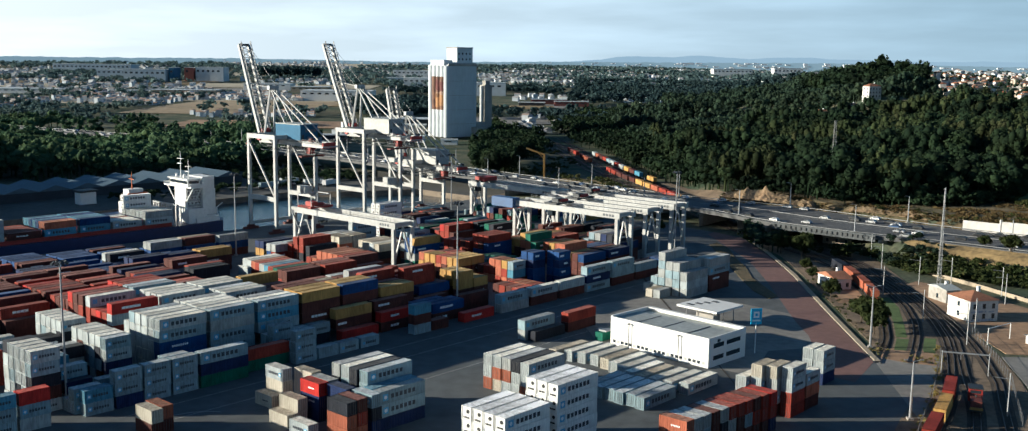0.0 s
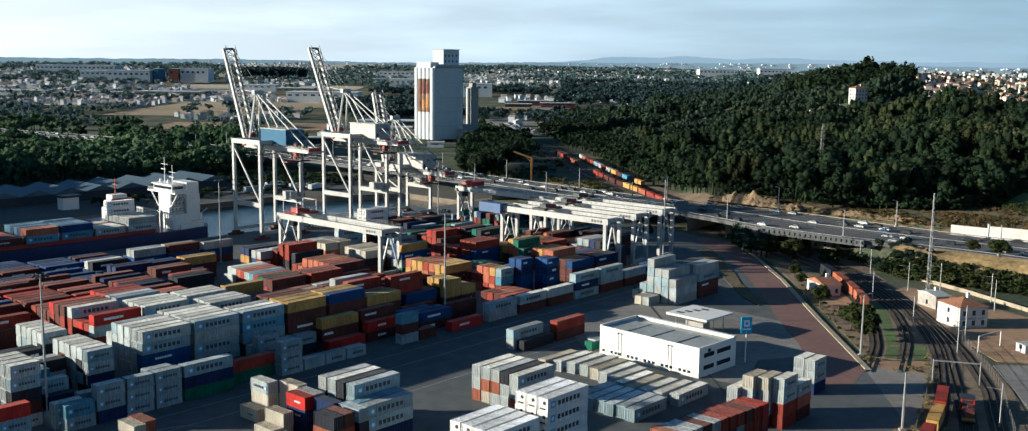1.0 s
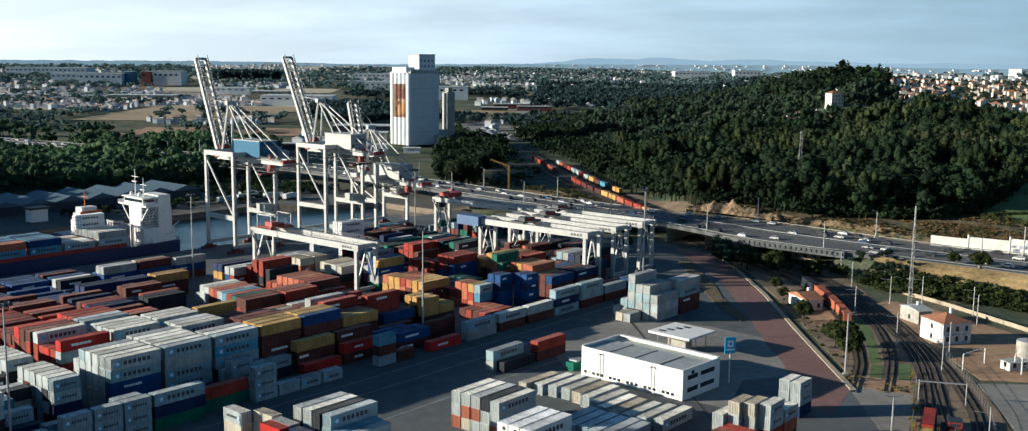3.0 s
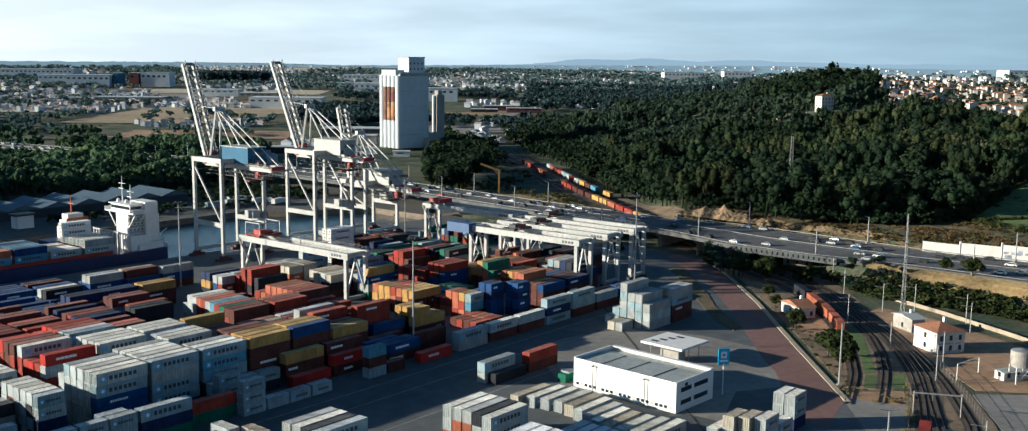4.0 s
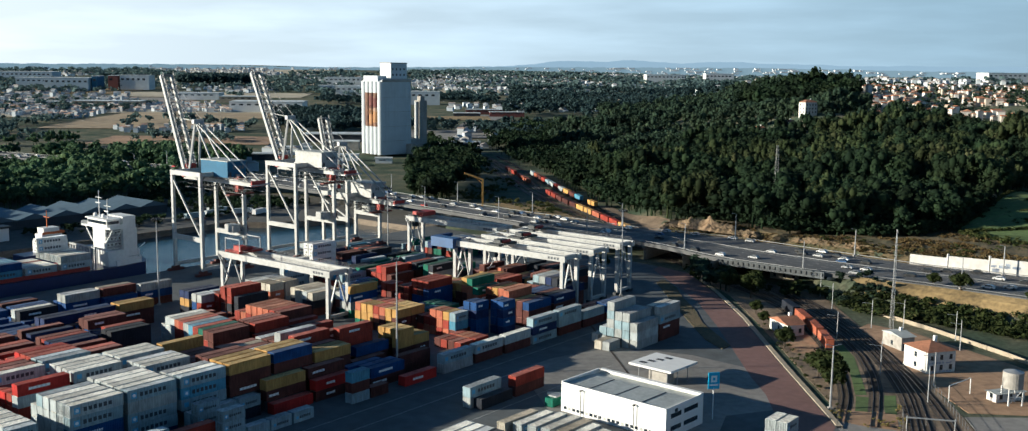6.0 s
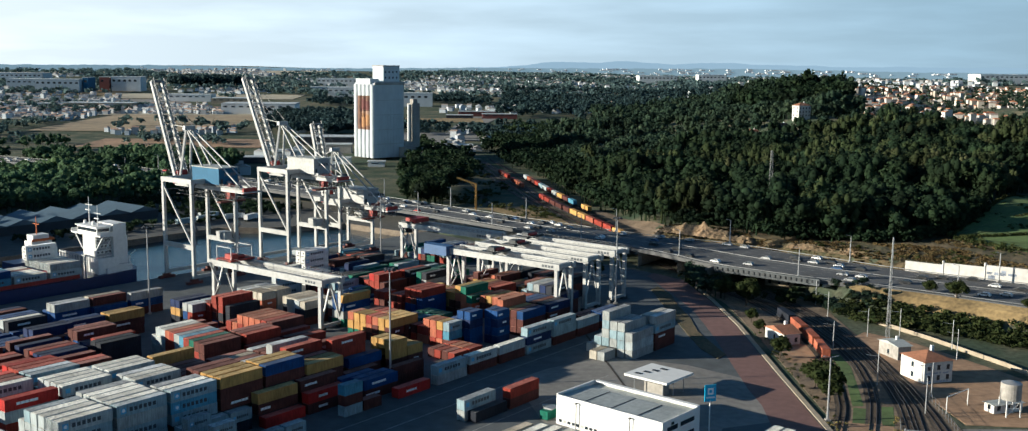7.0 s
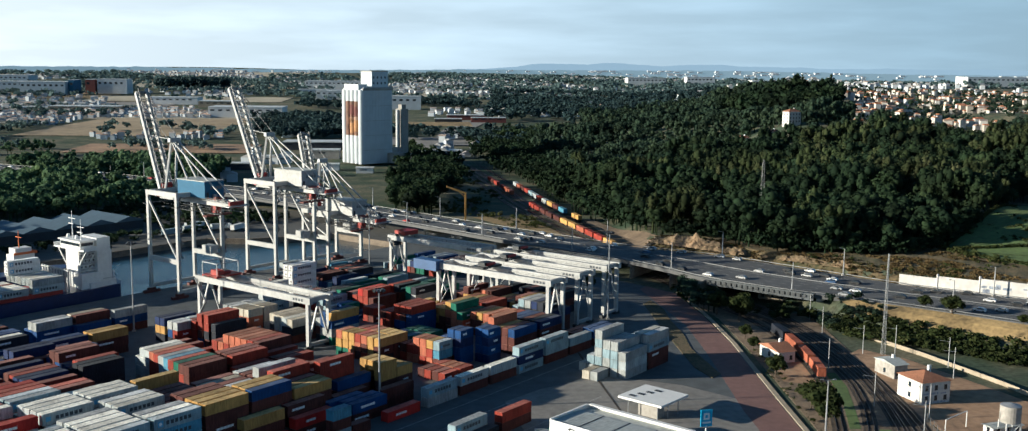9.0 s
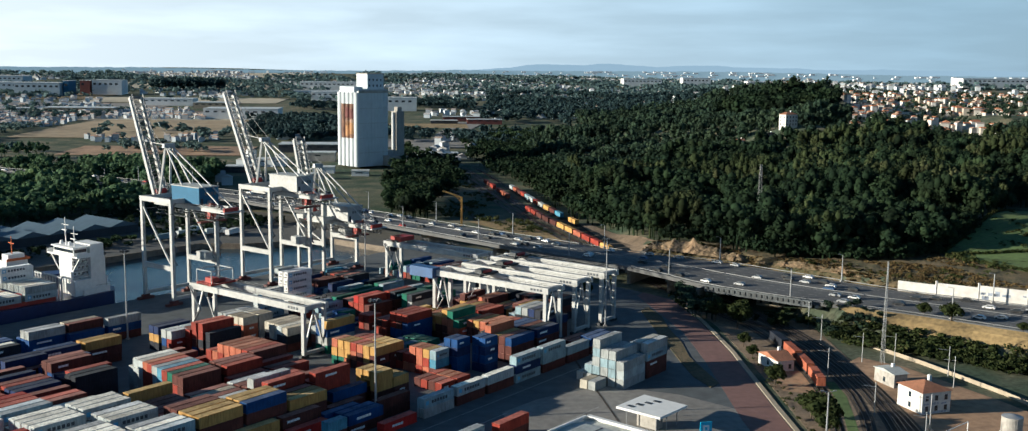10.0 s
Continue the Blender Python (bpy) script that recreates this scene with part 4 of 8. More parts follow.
# the lone block by the forecourt
for r, t in ((-10, "sws"), (-9, "sggs"), (-8, "csgs"), (-7, "sgsgs"), (-6, "sg")):
    row(r, 275.4, t)
row(-10, 288.8, "nngs"), row(-9, 288.8, "nngw"), row(-8, 288.8, "ngg"), row(-7, 288.8, "rng"), row(-5, 275.4, ",s"), row(-8, 268.9, ",s"), row(-7, 268.9, ",c")
# near lane stacks
row(-17, 131.6, "dtt"), row(-18, 131.1, "dgg")
row(-16, 132.6, "dggg"), row(-15, 132.3, "ggkk"), row(-14, 132.4, "gdgw"), row(-13, 132.2, "ggks")
for r in (-30, -29, -28):
    row(r, 146, "fffff")
for r in (-30, -29, -28, -27):
    row(r, 131.5, "ffff")
for r, t in ((-21, "oww"), (-20, "wwk"), (-19, "wos"), (-18, "cow"), (-17, "oww")):
    row(r, 166.2, t)
for r in (-29, -28, -27, -26, -25, -24):
    row(r, 178.6 - (r % 2) * 0.5, "g")
row(-38, 195.4, ",rrww ,now"), row(-37, 194, ",nwsc ,nrw"), row(-36, 192.6, ",wrwc ,nwr"), row(-35, 191.2, ",wsw ,nsr")
row(-36, 221.5, ",dww"), row(-35, 221.5, ",www")
row(-9, 202.4, "sg"), row(-10, 203.5, "k"), row(-10, 217, "nr")

def tall(r, u):
    return max([len(PLAN[(r, a, l)]) for a, l in LANES.get(r, ()) if a - 0.9 <= u <= a + l + 0.9], default=0)


shown = []
for (r, u, L), run in PLAN.items():
    at = [u + 0.5, u + L / 2, u + L - 0.5]
    cover = min([tall(q, x) for q in (r - 1, r + 1) for x in at] + [tall(r, u - 1.4), tall(r, u + L + 1.4)])
    shown += [(code, L, u, R0 + r * RP, k) for k, code in enumerate(run) if k >= cover or k == len(run) - 1]
shown.sort(key=lambda s: math.hypot(*yxy(s[2], s[3])) - 4 * s[4] - (70 if s[3] < 219 else 0) - (300 if s[0] == "f" else 0))
for s in shown[:210]:
    box(*s)
# the boxes further off, joined
heap, lids, signs, inks, squares = {}, {}, Geo(), Geo(), Geo()
for code, L, u, v, k in shown[210:]:
    g = heap.setdefault(code, Geo())
    src = Geo().box(0, 0.05, 0.1, L, 2.39, 2.62)
    for x in (0, L - 0.18):
        for y in (0, 2.28):
            src.box(x - 0.02, y, 0, x + 0.2, y + 0.16, 2.66)
    for y in (0.0, 2.36):
        src.box(0.18, y, 0, L - 0.18, y + 0.08, 0.16).box(0.18, y, 2.56, L - 0.18, y + 0.08, 2.66)
    for j in range(int(L / 0.9)):
        src.box(0.4 + j * 0.9, 0.02, 0.16, 0.8 + j * 0.9, 2.42, 2.56)
    m = yard(u + rng.uniform(-0.12, 0.12), v, k * 2.68, rng.uniform(-0.25, 0.25))
    g.add([m @ Vector(p) for p in src.v], src.f)
    if rng.random() < 0.4 and code not in "wfgscy":
        x0, n0 = rng.uniform(0.6, 3.5), rng.choice((3, 4, 5))
        for y0 in (0.0, 2.42):
            for j in range(n0 if L > 10 else 2):
                mark = Geo().box(x0 + j * 1.0, y0 - 0.01, 1.05, x0 + j * 1.0 + 0.9, y0 + 0.03, 1.65)
                signs.add([m @ Vector(p) for p in mark.v], mark.f)
    if code in "wgf" and rng.random() < 0.75:
        big = L > 10
        for y0 in (0.0, 2.42):
            for j in range(6):
                w0 = 1.12 if big else 0.56
                lx, hz = (3.0 if big else 1.75) + j * w0, 0.85 if big else 0.6
                mark = Geo().box(lx, y0 - 0.01, 0.9, lx + w0 * 0.7, y0 + 0.03, 0.9 + hz)
                inks.add([m @ Vector(p) for p in mark.v], mark.f)
            mark = Geo().box(0.7, y0 - 0.01, 0.8, 0.7 + (1.2 if big else 0.7), y0 + 0.03, 1.9 if big else 1.5)
            squares.add([m @ Vector(p) for p in mark.v], mark.f)
    top = lids.setdefault(code, Geo())
    src = Geo().box(0.12, 0.1, 2.58, L - 0.12, 2.34, 2.675)
    top.add([m @ Vector(p) for p in src.v], src.f)
stacks = thing("container_stacks", "long stacks of red, brown, blue and yellow containers", "containers", kind="stuff")
for code, g in heap.items():
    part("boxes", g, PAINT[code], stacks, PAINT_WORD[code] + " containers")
part("lettering", signs, M_STAR, stacks, "plain bars in place of lettering")
part("lettering", inks, M_INK, stacks, "dark plain bars in place of lettering")
part("logo_mark", squares, M_MARK, stacks, "light blue square marks")
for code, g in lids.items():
    part("roofs", g, FAR_FADED_LIT[code], stacks, "sun-faded container roofs, painted lighter for the sun on them")
# boxes set down one by one beside the white building
for k in range(12):
    box("w" if k % 4 else "c", 12, 194 + 3 * math.sin(k * 0.55), 159.5 - 3.5 * k, 0, turn=-2 + 0.8 * (k % 3))
# short boxes standing crosswise in the near corners of the yard
for u, v, run in ((124.4, 179.0, "c"), (127.2, 178.8, "ccw"), (119.5, 167.0, "c"), (122.1, 167.0, "cc"), (119.0, 159.4, "w"), (129.9, 172.6, "scc"), (126.3, 165.4, "ddh"), (128.9, 165.6, "nks"), (122.4, 151.8, "ook"), (125.2, 152.0, "orn"),
                  (127.8, 158.6, "ndd"), (129.0, 152.2, "dkg"), (98.6, 181.5, "nc"), (101.4, 182.4, "no")):
    for k, code in enumerate(run):
        box(code, 6, u + 2.44, v, k, turn=90)
for k, run in enumerate(("noo", "nos", "ngs", "nnn", "dks", "nsr", "nnr", "ngr", "nrn", "nrr", "drh")):
    for j, code in enumerate(run):
        box(code, 6, 161.2 + 2.62 * k, 99.5 - 0.29 * k, j, turn=90)
# painted yard lines
lines = Geo()
for v, a, b in ((196.5, 100, 300), (171.5, 150, 262), (188, 100, 240)):
    lines.strip([(*yxy(u, v), 0.016) for u in range(a, b, 6)], [(*yxy(u, v + 0.18), 0.016) for u in range(a, b, 6)])
arc = [(108 + 9 * math.cos(t * 0.12), 181 + 9 * math.sin(t * 0.12)) for t in range(4, 30)]
lines.strip([(*yxy(u, v), 0.016) for u, v in arc], [(*yxy(108 + (u - 108) * 1.025, 181 + (v - 181) * 1.025), 0.016) for u, v in arc])
tagged(part("yard_marking", lines, M_LINE), "thin worn white lines on the yard", "road marking", kind="structure")
skip = thing("skip_bin", "dark green steel waste skip with a slanted lid", "skip", at=yard(216, 162))
part("body", Geo().box(0, 0, 0.15, 6.2, 2.4, 2.3), PAINT["e"], skip)
part("lid", Geo().add([(1.5, 0, 2.3), (5.5, 0, 2.3), (5.5, 2.4, 2.3), (1.5, 2.4, 2.3), (1.5, 0, 2.7), (5.5, 0, 2.4), (5.5, 2.4, 2.4), (1.5, 2.4, 2.7)], [(0, 1, 5, 4), (1, 2, 6, 5), (2, 3, 7, 6), (3, 0, 4, 7), (4, 5, 6, 7)]), M_GALV, skip)
part("skid", Geo().box(0.2, 0.3, 0, 6.0, 0.5, 0.16).box(0.2, 1.9, 0, 6.0, 2.1, 0.16), M_DARK, skip)
for k, (u, v, w, h) in enumerate(((224, 161, 2.2, 1.6), (226.5, 164, 1.6, 2.2), (222.5, 165.5, 3.0, 1.2), (229, 161, 1.8, 1.4))):
    crate = thing("machine_part", "dark greasy machine part set down on the yard", "machinery", "machinery by the warehouse", at=yard(u, v, 0, 20 * k))
    part("block", Geo().box(0, 0, 0, w, w * 0.7, h), M_DARK, crate)
    part("drum", Geo().tube((w * 0.3, -0.1, h), (w * 0.3, w * 0.8, h), 0.5, n=10), M_GALV, crate)

# ---- gantry cranes over the stacks ----
def yard_gantry(u, v0, v1, H, far_cabin):
    """Two box girders across the rows on slender legs, with end ties, walkways and a trolley. Local x along u, y along v."""
    root = thing("gantry_crane", "white steel gantry crane spanning the container rows", "crane", "yard gantry cranes", at=yard(u, v0))
    S, Wd = v1 - v0, 8.6
    for x in (0.0, Wd):
        part("girder", Geo().box(x - 0.7, -1.5, H - 2.1, x + 0.7, S + 1.5, H), M_CRANE, root)
        rail = Geo()
        for k in range(int(S / 2.2)):
            rail.box(x + 0.62, k * 2.2, H, x + 0.68, k * 2.2 + 0.06, H + 1.1)
        for z in (0.55, 1.1):
            rail.box(x + 0.62, 0, H + z - 0.03, x + 0.68, S, H + z + 0.03)
        part("handrail", rail, M_GUARD, root)
        part("leg", Geo().beam((x, 0, 0.8), (x, 0, H - 2), 1.1, 1.3), M_CRANE, root)
        part("leg", Geo().beam((x, S, 0.8), (x, S, H - 2), 1.1, 1.3), M_CRANE, root)
        for y in (0, S):
            part("wheel_bogie", Geo().box(x - 1.6, y - 0.6, 0, x + 1.6, y + 0.6, 1.1), M_DARK, root, "dark wheel bogie")
    for y in (0, S):
        part("end_tie", Geo().box(0, y - 0.6, H - 1.6, Wd, y + 0.6, H - 0.2), M_CRANE, root)
        part("sill_beam", Geo().box(-0.5, y - 0.5, 1.0, Wd + 0.5, y + 0.5, 2.0), M_CRANE, root)
        part("brace", Geo().beam((0, y, 2), (Wd * 0.5, y, H - 2), 0.5), M_CRANE, root)
        part("brace", Geo().beam((Wd, y, 2), (Wd * 0.5, y, H - 2), 0.5), M_CRANE, root)
    part("lettering", (lambda g: [g.box(-0.72, S * 0.10 - k * 1.3, H - 1.5, -0.70, S * 0.10 - k * 1.3 + 0.9, H - 0.7) for k in range(4)] and g)(Geo()), M_INK, root, "dark plain bars in place of letters")
    y = S * far_cabin
    part("trolley", Geo().box(-1, y - 3, H + 0.1, Wd + 1, y + 3, H + 0.8).box(1, y - 2, H + 0.8, 4, y + 1, H + 2.2).box(5, y - 1, H + 0.8, 7, y + 2, H + 1.8), M_DARK, root)
    part("drum", Geo().tube((2, y - 2, H + 1.4), (6.5, y - 2, H + 1.4), 0.6), M_RED, root, "red hoist drum")
    part("operator_cabin", Geo().box(1.5, y + 1, H - 4.6, 3.6, y + 3.4, H - 2.3), M_GLASS, root)
    part("access_stair", Geo().beam((-1.2, S + 0.8, 1), (-1.2, S - 5, H * 0.5), 0.7, 0.15).beam((-1.2, S - 5, H * 0.5), (-1.2, S + 0.8, H - 1), 0.7, 0.15), M_GALV, root)
    return root


for k, far in enumerate((0.62, 0.7, 0.85)):
    g = yard_gantry(301.5 + 17.4 * k, 221, 270, 19.4, far)
    if k == 0:
        part("machine_house", Geo().box(-2.6, 48, 16.6, 1.6, 59, 20.2), M_NAVY, g, "blue corrugated machine house")
g = yard_gantry(337, 280, 328, 19.0, 0.93)
part("machine_house", Geo().box(0, 40, 19.4, 8, 46, 21.2), M_RED, g, "red machine deck")
g = yard_gantry(239, 270, 326, 17.0, 0.88)
part("machine_deck", Geo().box(-1, 45, 17.2, 9.5, 53, 17.9).box(0.4, 46, 17.9, 3, 50, 19.6), M_RED, g, "rust red machinery deck")
mast = Geo()
for x in (0, 9):
    for y in (46, 54):
        mast.beam((x, y, 17), (x, y, 22), 0.25)
mast.beam((0, 46, 22), (0, 54, 22), 0.3).beam((9, 46, 22), (9, 54, 22), 0.3).beam((0, 46, 22), (9, 46, 22), 0.3).beam((0, 54, 22), (9, 54, 22), 0.3)
part("hoist_frame", mast, M_GALV, g)


# ---- ship-to-shore cranes ----
def lattice(g, p, q, w, n, r=0.16):
    """A square lattice boom from p to q."""
    p, q = Vector(p), Vector(q)
    d = (q - p).normalized()
    a = Vector((1, 0, 0))
    b = d.cross(a).normalized()
    ring = lambda t: [p + (q - p) * t + a * sx * w / 2 + b * sy * w / 2 for sx, sy in ((-1, -1), (1, -1), (1, 1), (-1, 1))]
    for k in range(n):
        r0, r1 = ring(k / n), ring((k + 1) / n)
        for i in range(4):
            g.beam(r0[i], r1[i], r * 1.6)
            g.beam(r0[i], r0[(i + 1) % 4], r)
            g.beam(r0[i] if k % 2 else r0[(i + 1) % 4], r1[(i + 1) % 4] if k % 2 else r1[i], r)
    return g


def quay_crane(u, w, legs, zg, apex, tip, house, house_label):
    """Local x along the quay, y from the land leg to the water. legs: gauge; zg: girder level."""
    root = thing("quay_crane", "tall white ship-to-shore crane with its boom raised", "crane", "quay cranes", at=yard(u, 363.5))
    G = legs
    for x in (0, w):
        for y in (0, G):
            part("leg", Geo().beam((x, y, 1.6), (x, y, zg + 1), 1.15, 1.35), M_CRANE, root)
            part("bogie", Geo().box(x - 3.5, y - 0.8, 0, x + 3.5, y + 0.8, 1.0).box(x - 1.6, y - 0.7, 1.0, x + 1.6, y + 0.7, 1.9), M_BOGIE, root, "rust-red travel bogie")
        part("portal_beam", Geo().box(x - 0.55, 0, 13.2, x + 0.55, G, 15.1), M_CRANE, root)
        part("diagonal", Geo().beam((x, G - 0.6, zg - 3), (x, 0.6, 15.2), 0.65), M_CRANE, root)
        part("top_beam", Geo().box(x - 0.65, -0.7, zg - 0.9, x + 0.65, G + 0.7, zg + 1.0), M_CRANE, root)
    for y in (0, G):
        part("cross_beam", Geo().box(0.6, y - 0.55, zg - 0.85, w - 0.6, y + 0.55, zg + 0.85), M_CRANE, root)
        part("sill_beam", Geo().box(0.6, y - 0.5, 2.0, w - 0.6, y + 0.5, 3.3), M_CRANE, root)
    x0, x1 = w * 0.5 - 2.4, w * 0.5 + 2.4
    for x in (x0, x1):
        part("girder", Geo().box(x - 0.6, -22, zg - 3.4, x + 0.6, G + 3, zg - 1.2), M_CRANE, root)
        part("boom_chord", Geo().beam((x, G + 3, zg), (x, *tip), 1.3, 1.5, 1.0, 1.2), M_CRANE, root)
        part("pylon_leg", Geo().beam((x, G, zg), (w / 2 + (x - w / 2) * 0.5, *apex), 0.8), M_CRANE, root)
        part("pylon_leg", Geo().beam((x, 0, zg), (w / 2 + (x - w / 2) * 0.5, *apex), 0.55), M_CRANE, root)
        part("back_stay", Geo().beam((w / 2 + (x - w / 2) * 0.5, *apex), (x, -20, zg - 1.2), 0.45), M_CRANE, root)
    lat = Geo()
    n = 14
    for k in range(n):
        a, b = k / n, (k + 1) / n
        pa, pb = [Vector((0, G + 3 + (tip[0] - G - 3) * t, zg + (tip[1] - zg) * t)) for t in (a, b)]
        lat.beam((x0, pa.y, pa.z), (x1, pb.y, pb.z), 0.22).beam((x1, pa.y, pa.z), (x0, pb.y, pb.z), 0.22).beam((x0, pa.y, pa.z), (x1, pa.y, pa.z), 0.3)
    lat.beam((x0, *tip), (x1, *tip), 1.0)
    for x in (x0, x1):
        for k in range(n):
            a, b = k / n, (k + 1) / n
            pa, pb = [Vector((x, G + 3 + (tip[0] - G - 3) * t - 1.6, zg + 1.6 + (tip[1] - zg) * t)) for t in (a, b)]
            qa = Vector((x, pa.y + 1.6, pa.z - 1.6))
            lat.beam(pa, pb, 0.22).beam(qa, pb, 0.18).beam(pa, qa, 0.18)
    part("boom_lattice", lat, M_GUARD, root)
    part("stay", Geo().beam((w / 2, *apex), (w / 2, G + 3 + (tip[0] - G - 3) * 0.55, zg + (tip[1] - zg) * 0.55), 0.25), M_CRANE, root)
    part("machine_house", Geo().box(x0 - 2.0, -9.5, zg - 0.8, x1 + 2.0, 7.5, zg + 5.4), house, root, house_label)
    part("machine_roof", Geo().box(x0 - 2.3, -9.8, zg + 5.4, x1 + 2.3, 7.8, zg + 5.7), M_ROOFG, root)
    part("walkway", Geo().box(x1 + 0.7, -22, zg - 1.6, x1 + 1.8, G, zg - 1.5).box(x0 - 1.8, -22, zg - 1.6, x0 - 0.7, G, zg - 1.5), M_GALV, root)
    for x in (x0 - 1.8, x1 + 1.8):
        hr = Geo()
        for k in range(int((G + 22) / 2.0)):
            hr.box(x - 0.04, -22 + 2 * k, zg - 1.5, x + 0.04, -21.92 + 2 * k, zg - 0.4)
        hr.box(x - 0.04, -22, zg - 0.98, x + 0.04, G, zg - 0.9).box(x - 0.04, -22, zg - 0.46, x + 0.04, G, zg - 0.38)
        part("handrail", hr, M_GUARD, root)
    for x in (x0, x1):
        part("hoist_rope", Geo().beam((x, *apex), (x, *tip), 0.12), M_GUARD, root)
        part("spreader_rope", Geo().beam((x, -11, zg - 3.6), (x, -11, zg - 7), 0.1), M_DARK, root)
    part("spreader", Geo().box(x0 - 3.5, -12.2, zg - 7.6, x1 + 3.5, -9.8, zg - 7), M_BOGIE, root, "rust-red container spreader")
    gear = random.Random(int(u))
    for k in range(9):
        y, gx, gw = -20 + k * (G + 18) / 9 + gear.uniform(-0.6, 0.6), gear.choice((x0 - 1.5, x0 + 1.2, x1 - 2.2, x1 + 0.6)), gear.uniform(0.8, 1.6)
        part("machinery_box", Geo().box(gx, y, zg - 1.2, gx + gw, y + gear.uniform(0.8, 2.0), zg - 1.2 + gear.uniform(0.8, 1.8)), (M_DARK, M_BOGIE, M_GALV)[k % 3], root)
    loops = Geo()      # trailing cable loops and a dark inspection walk under the rear girder
    for k in range(13):
        y = -21 + k * 1.9
        loops.beam((x1 + 2.1, y, zg - 3.6), (x1 + 2.1, y + 0.95, zg - 5.6), 0.14).beam((x1 + 2.1, y + 0.95, zg - 5.6), (x1 + 2.1, y + 1.9, zg - 3.6), 0.14)
    loops.beam((x1 + 2.1, -21.5, zg - 3.5), (x1 + 2.1, 4, zg - 3.5), 0.16)
    part("festoon", loops, M_DARK, root, "dark trailing cable loops")
    for x in (x0 - 2.2, x1 + 2.9):
        walk_way = Geo().box(x - 0.5, -20, zg - 6.2, x + 0.5, G - 1, zg - 6.0)
        for k in range(int((G + 18) / 2.2)):
            walk_way.beam((x + 0.5, -19.8 + 2.2 * k, zg - 6.0), (x + 0.5, -19.8 + 2.2 * k, zg - 4.8), 0.1).beam((x, -19.8 + 2.2 * k, zg - 6.0), (x, -18.7 + 2.2 * k, zg - 3.4), 0.12)
        walk_way.beam((x + 0.5, -20, zg - 4.8), (x + 0.5, G - 1, zg - 4.8), 0.12)
        part("inspection_walk", walk_way, M_DARK, root, "dark grated inspection walk hung below the girder")
    for x in (0, w):      # flights of stairs up the landward leg
        for k in range(int((zg - 16) / 3.0)):
            d = 1 if k % 2 else -1
            part("stair_flight", Geo().beam((x + 1.3, 0.4 + 1.4 * d, 15.4 + 3 * k), (x + 1.3, 0.4 - 1.4 * d, 18.4 + 3 * k), 0.6, 0.18).box(x + 0.7, 0.2 - 1.6 * d - 0.5, 18.3 + 3 * k, x + 1.7, 0.2 - 1.6 * d + 0.5, 18.4 + 3 * k), M_GUARD, root)
    part("girder_head", Geo().box(x0 - 0.8, -22.9, zg - 3.4, x1 + 0.8, -22, zg - 1.2), M_RED, root, "red girder end with buffers")
    part("hinge", Geo().tube((x0 - 1.1, G + 3, zg - 1.4), (x1 + 1.1, G + 3, zg - 1.4), 1.3, n=12), M_RED, root, "red boom hinge")
    part("service_deck", Geo().box(-1.2, -1.6, zg - 4.6, w + 1.2, -0.8, zg - 4.4).box(-1.2, G + 0.8, zg - 4.6, w + 1.2, G + 1.6, zg - 4.4), M_DARK, root, "dark grating walkway across the legs")
    part("power_house", Geo().box(w - 5, 1.0, 15.2, w - 1.4, 6.5, 18.4), M_CRANE, root, "small white switch house on the portal")
    part("cable_reel", Geo().tube((w + 0.8, 1.5, 16.8), (w + 1.6, 1.5, 16.8), 1.7, n=16), M_BOGIE, root, "rust-red cable reel")
    part("back_platform", Geo().box(x0 - 2.4, -24.5, zg - 3.0, x1 + 2.4, -21.5, zg - 2.6), M_GALV, root)
    part("house_door", Geo().box(x0 - 1.2, -9.56, zg - 0.7, x0 - 0.2, -9.5, zg + 1.4), M_DARK, root)
    for k in range(4):
        part("house_vent", Geo().box(x0 + 0.6 + k * 1.4, -9.56, zg + 2.4, x0 + 1.6 + k * 1.4, -9.5, zg + 3.6), M_GUARD, root)
    for x in (0, w):
        lad = Geo()
        for k in range(int((zg - 4) / 1.2)):
            lad.box(x + 0.62, -0.3, 2.5 + k * 1.2, x + 0.9, 0.3, 2.56 + k * 1.2)
        lad.box(x + 0.84, -0.34, 2.5, x + 0.9, -0.28, zg - 1).box(x + 0.84, 0.28, 2.5, x + 0.9, 0.34, zg - 1)
        part("ladder", lad, M_GUARD, root)
    part("trolley", Geo().box(x0, -14, zg - 3.6, x1, -8, zg - 1.0).box(x0 + 1, -12, zg - 6.4, x0 + 3.6, -9, zg - 3.6), M_RED, root, "red trolley with cabin")
    part("boom_winch", Geo().tube((x0, G + 3, zg + 1.4), (x1, G + 3, zg + 1.4), 1.2), M_RED, root)
    part("pylon_head", Geo().box(w / 2 - 2.4, apex[0] - 0.8, apex[1] - 0.8, w / 2 + 2.4, apex[0] + 0.8, apex[1] + 0.8), M_GALV, root)
    stair = Geo()
    for k in range(8):
        z = 3 + k * (zg - 5) / 8
        stair.beam((w + 1, 0 if k % 2 else 3, z), (w + 1, 3 if k % 2 else 0, z + (zg - 5) / 8), 0.7, 0.2)
        stair.box(w + 0.6, -0.4, z - 0.1, w + 1.4, 3.4, z)
    part("stair", stair, M_DARK, root)
    return root


quay_crane(257, 20.5, 18.5, 40, (15, 60), (36, 78), M_BLUEHOUSE, "blue machine house")
quay_crane(304.5, 21.5, 18.5, 40.5, (15.5, 60), (39, 79), M_CRANE, "white machine house")
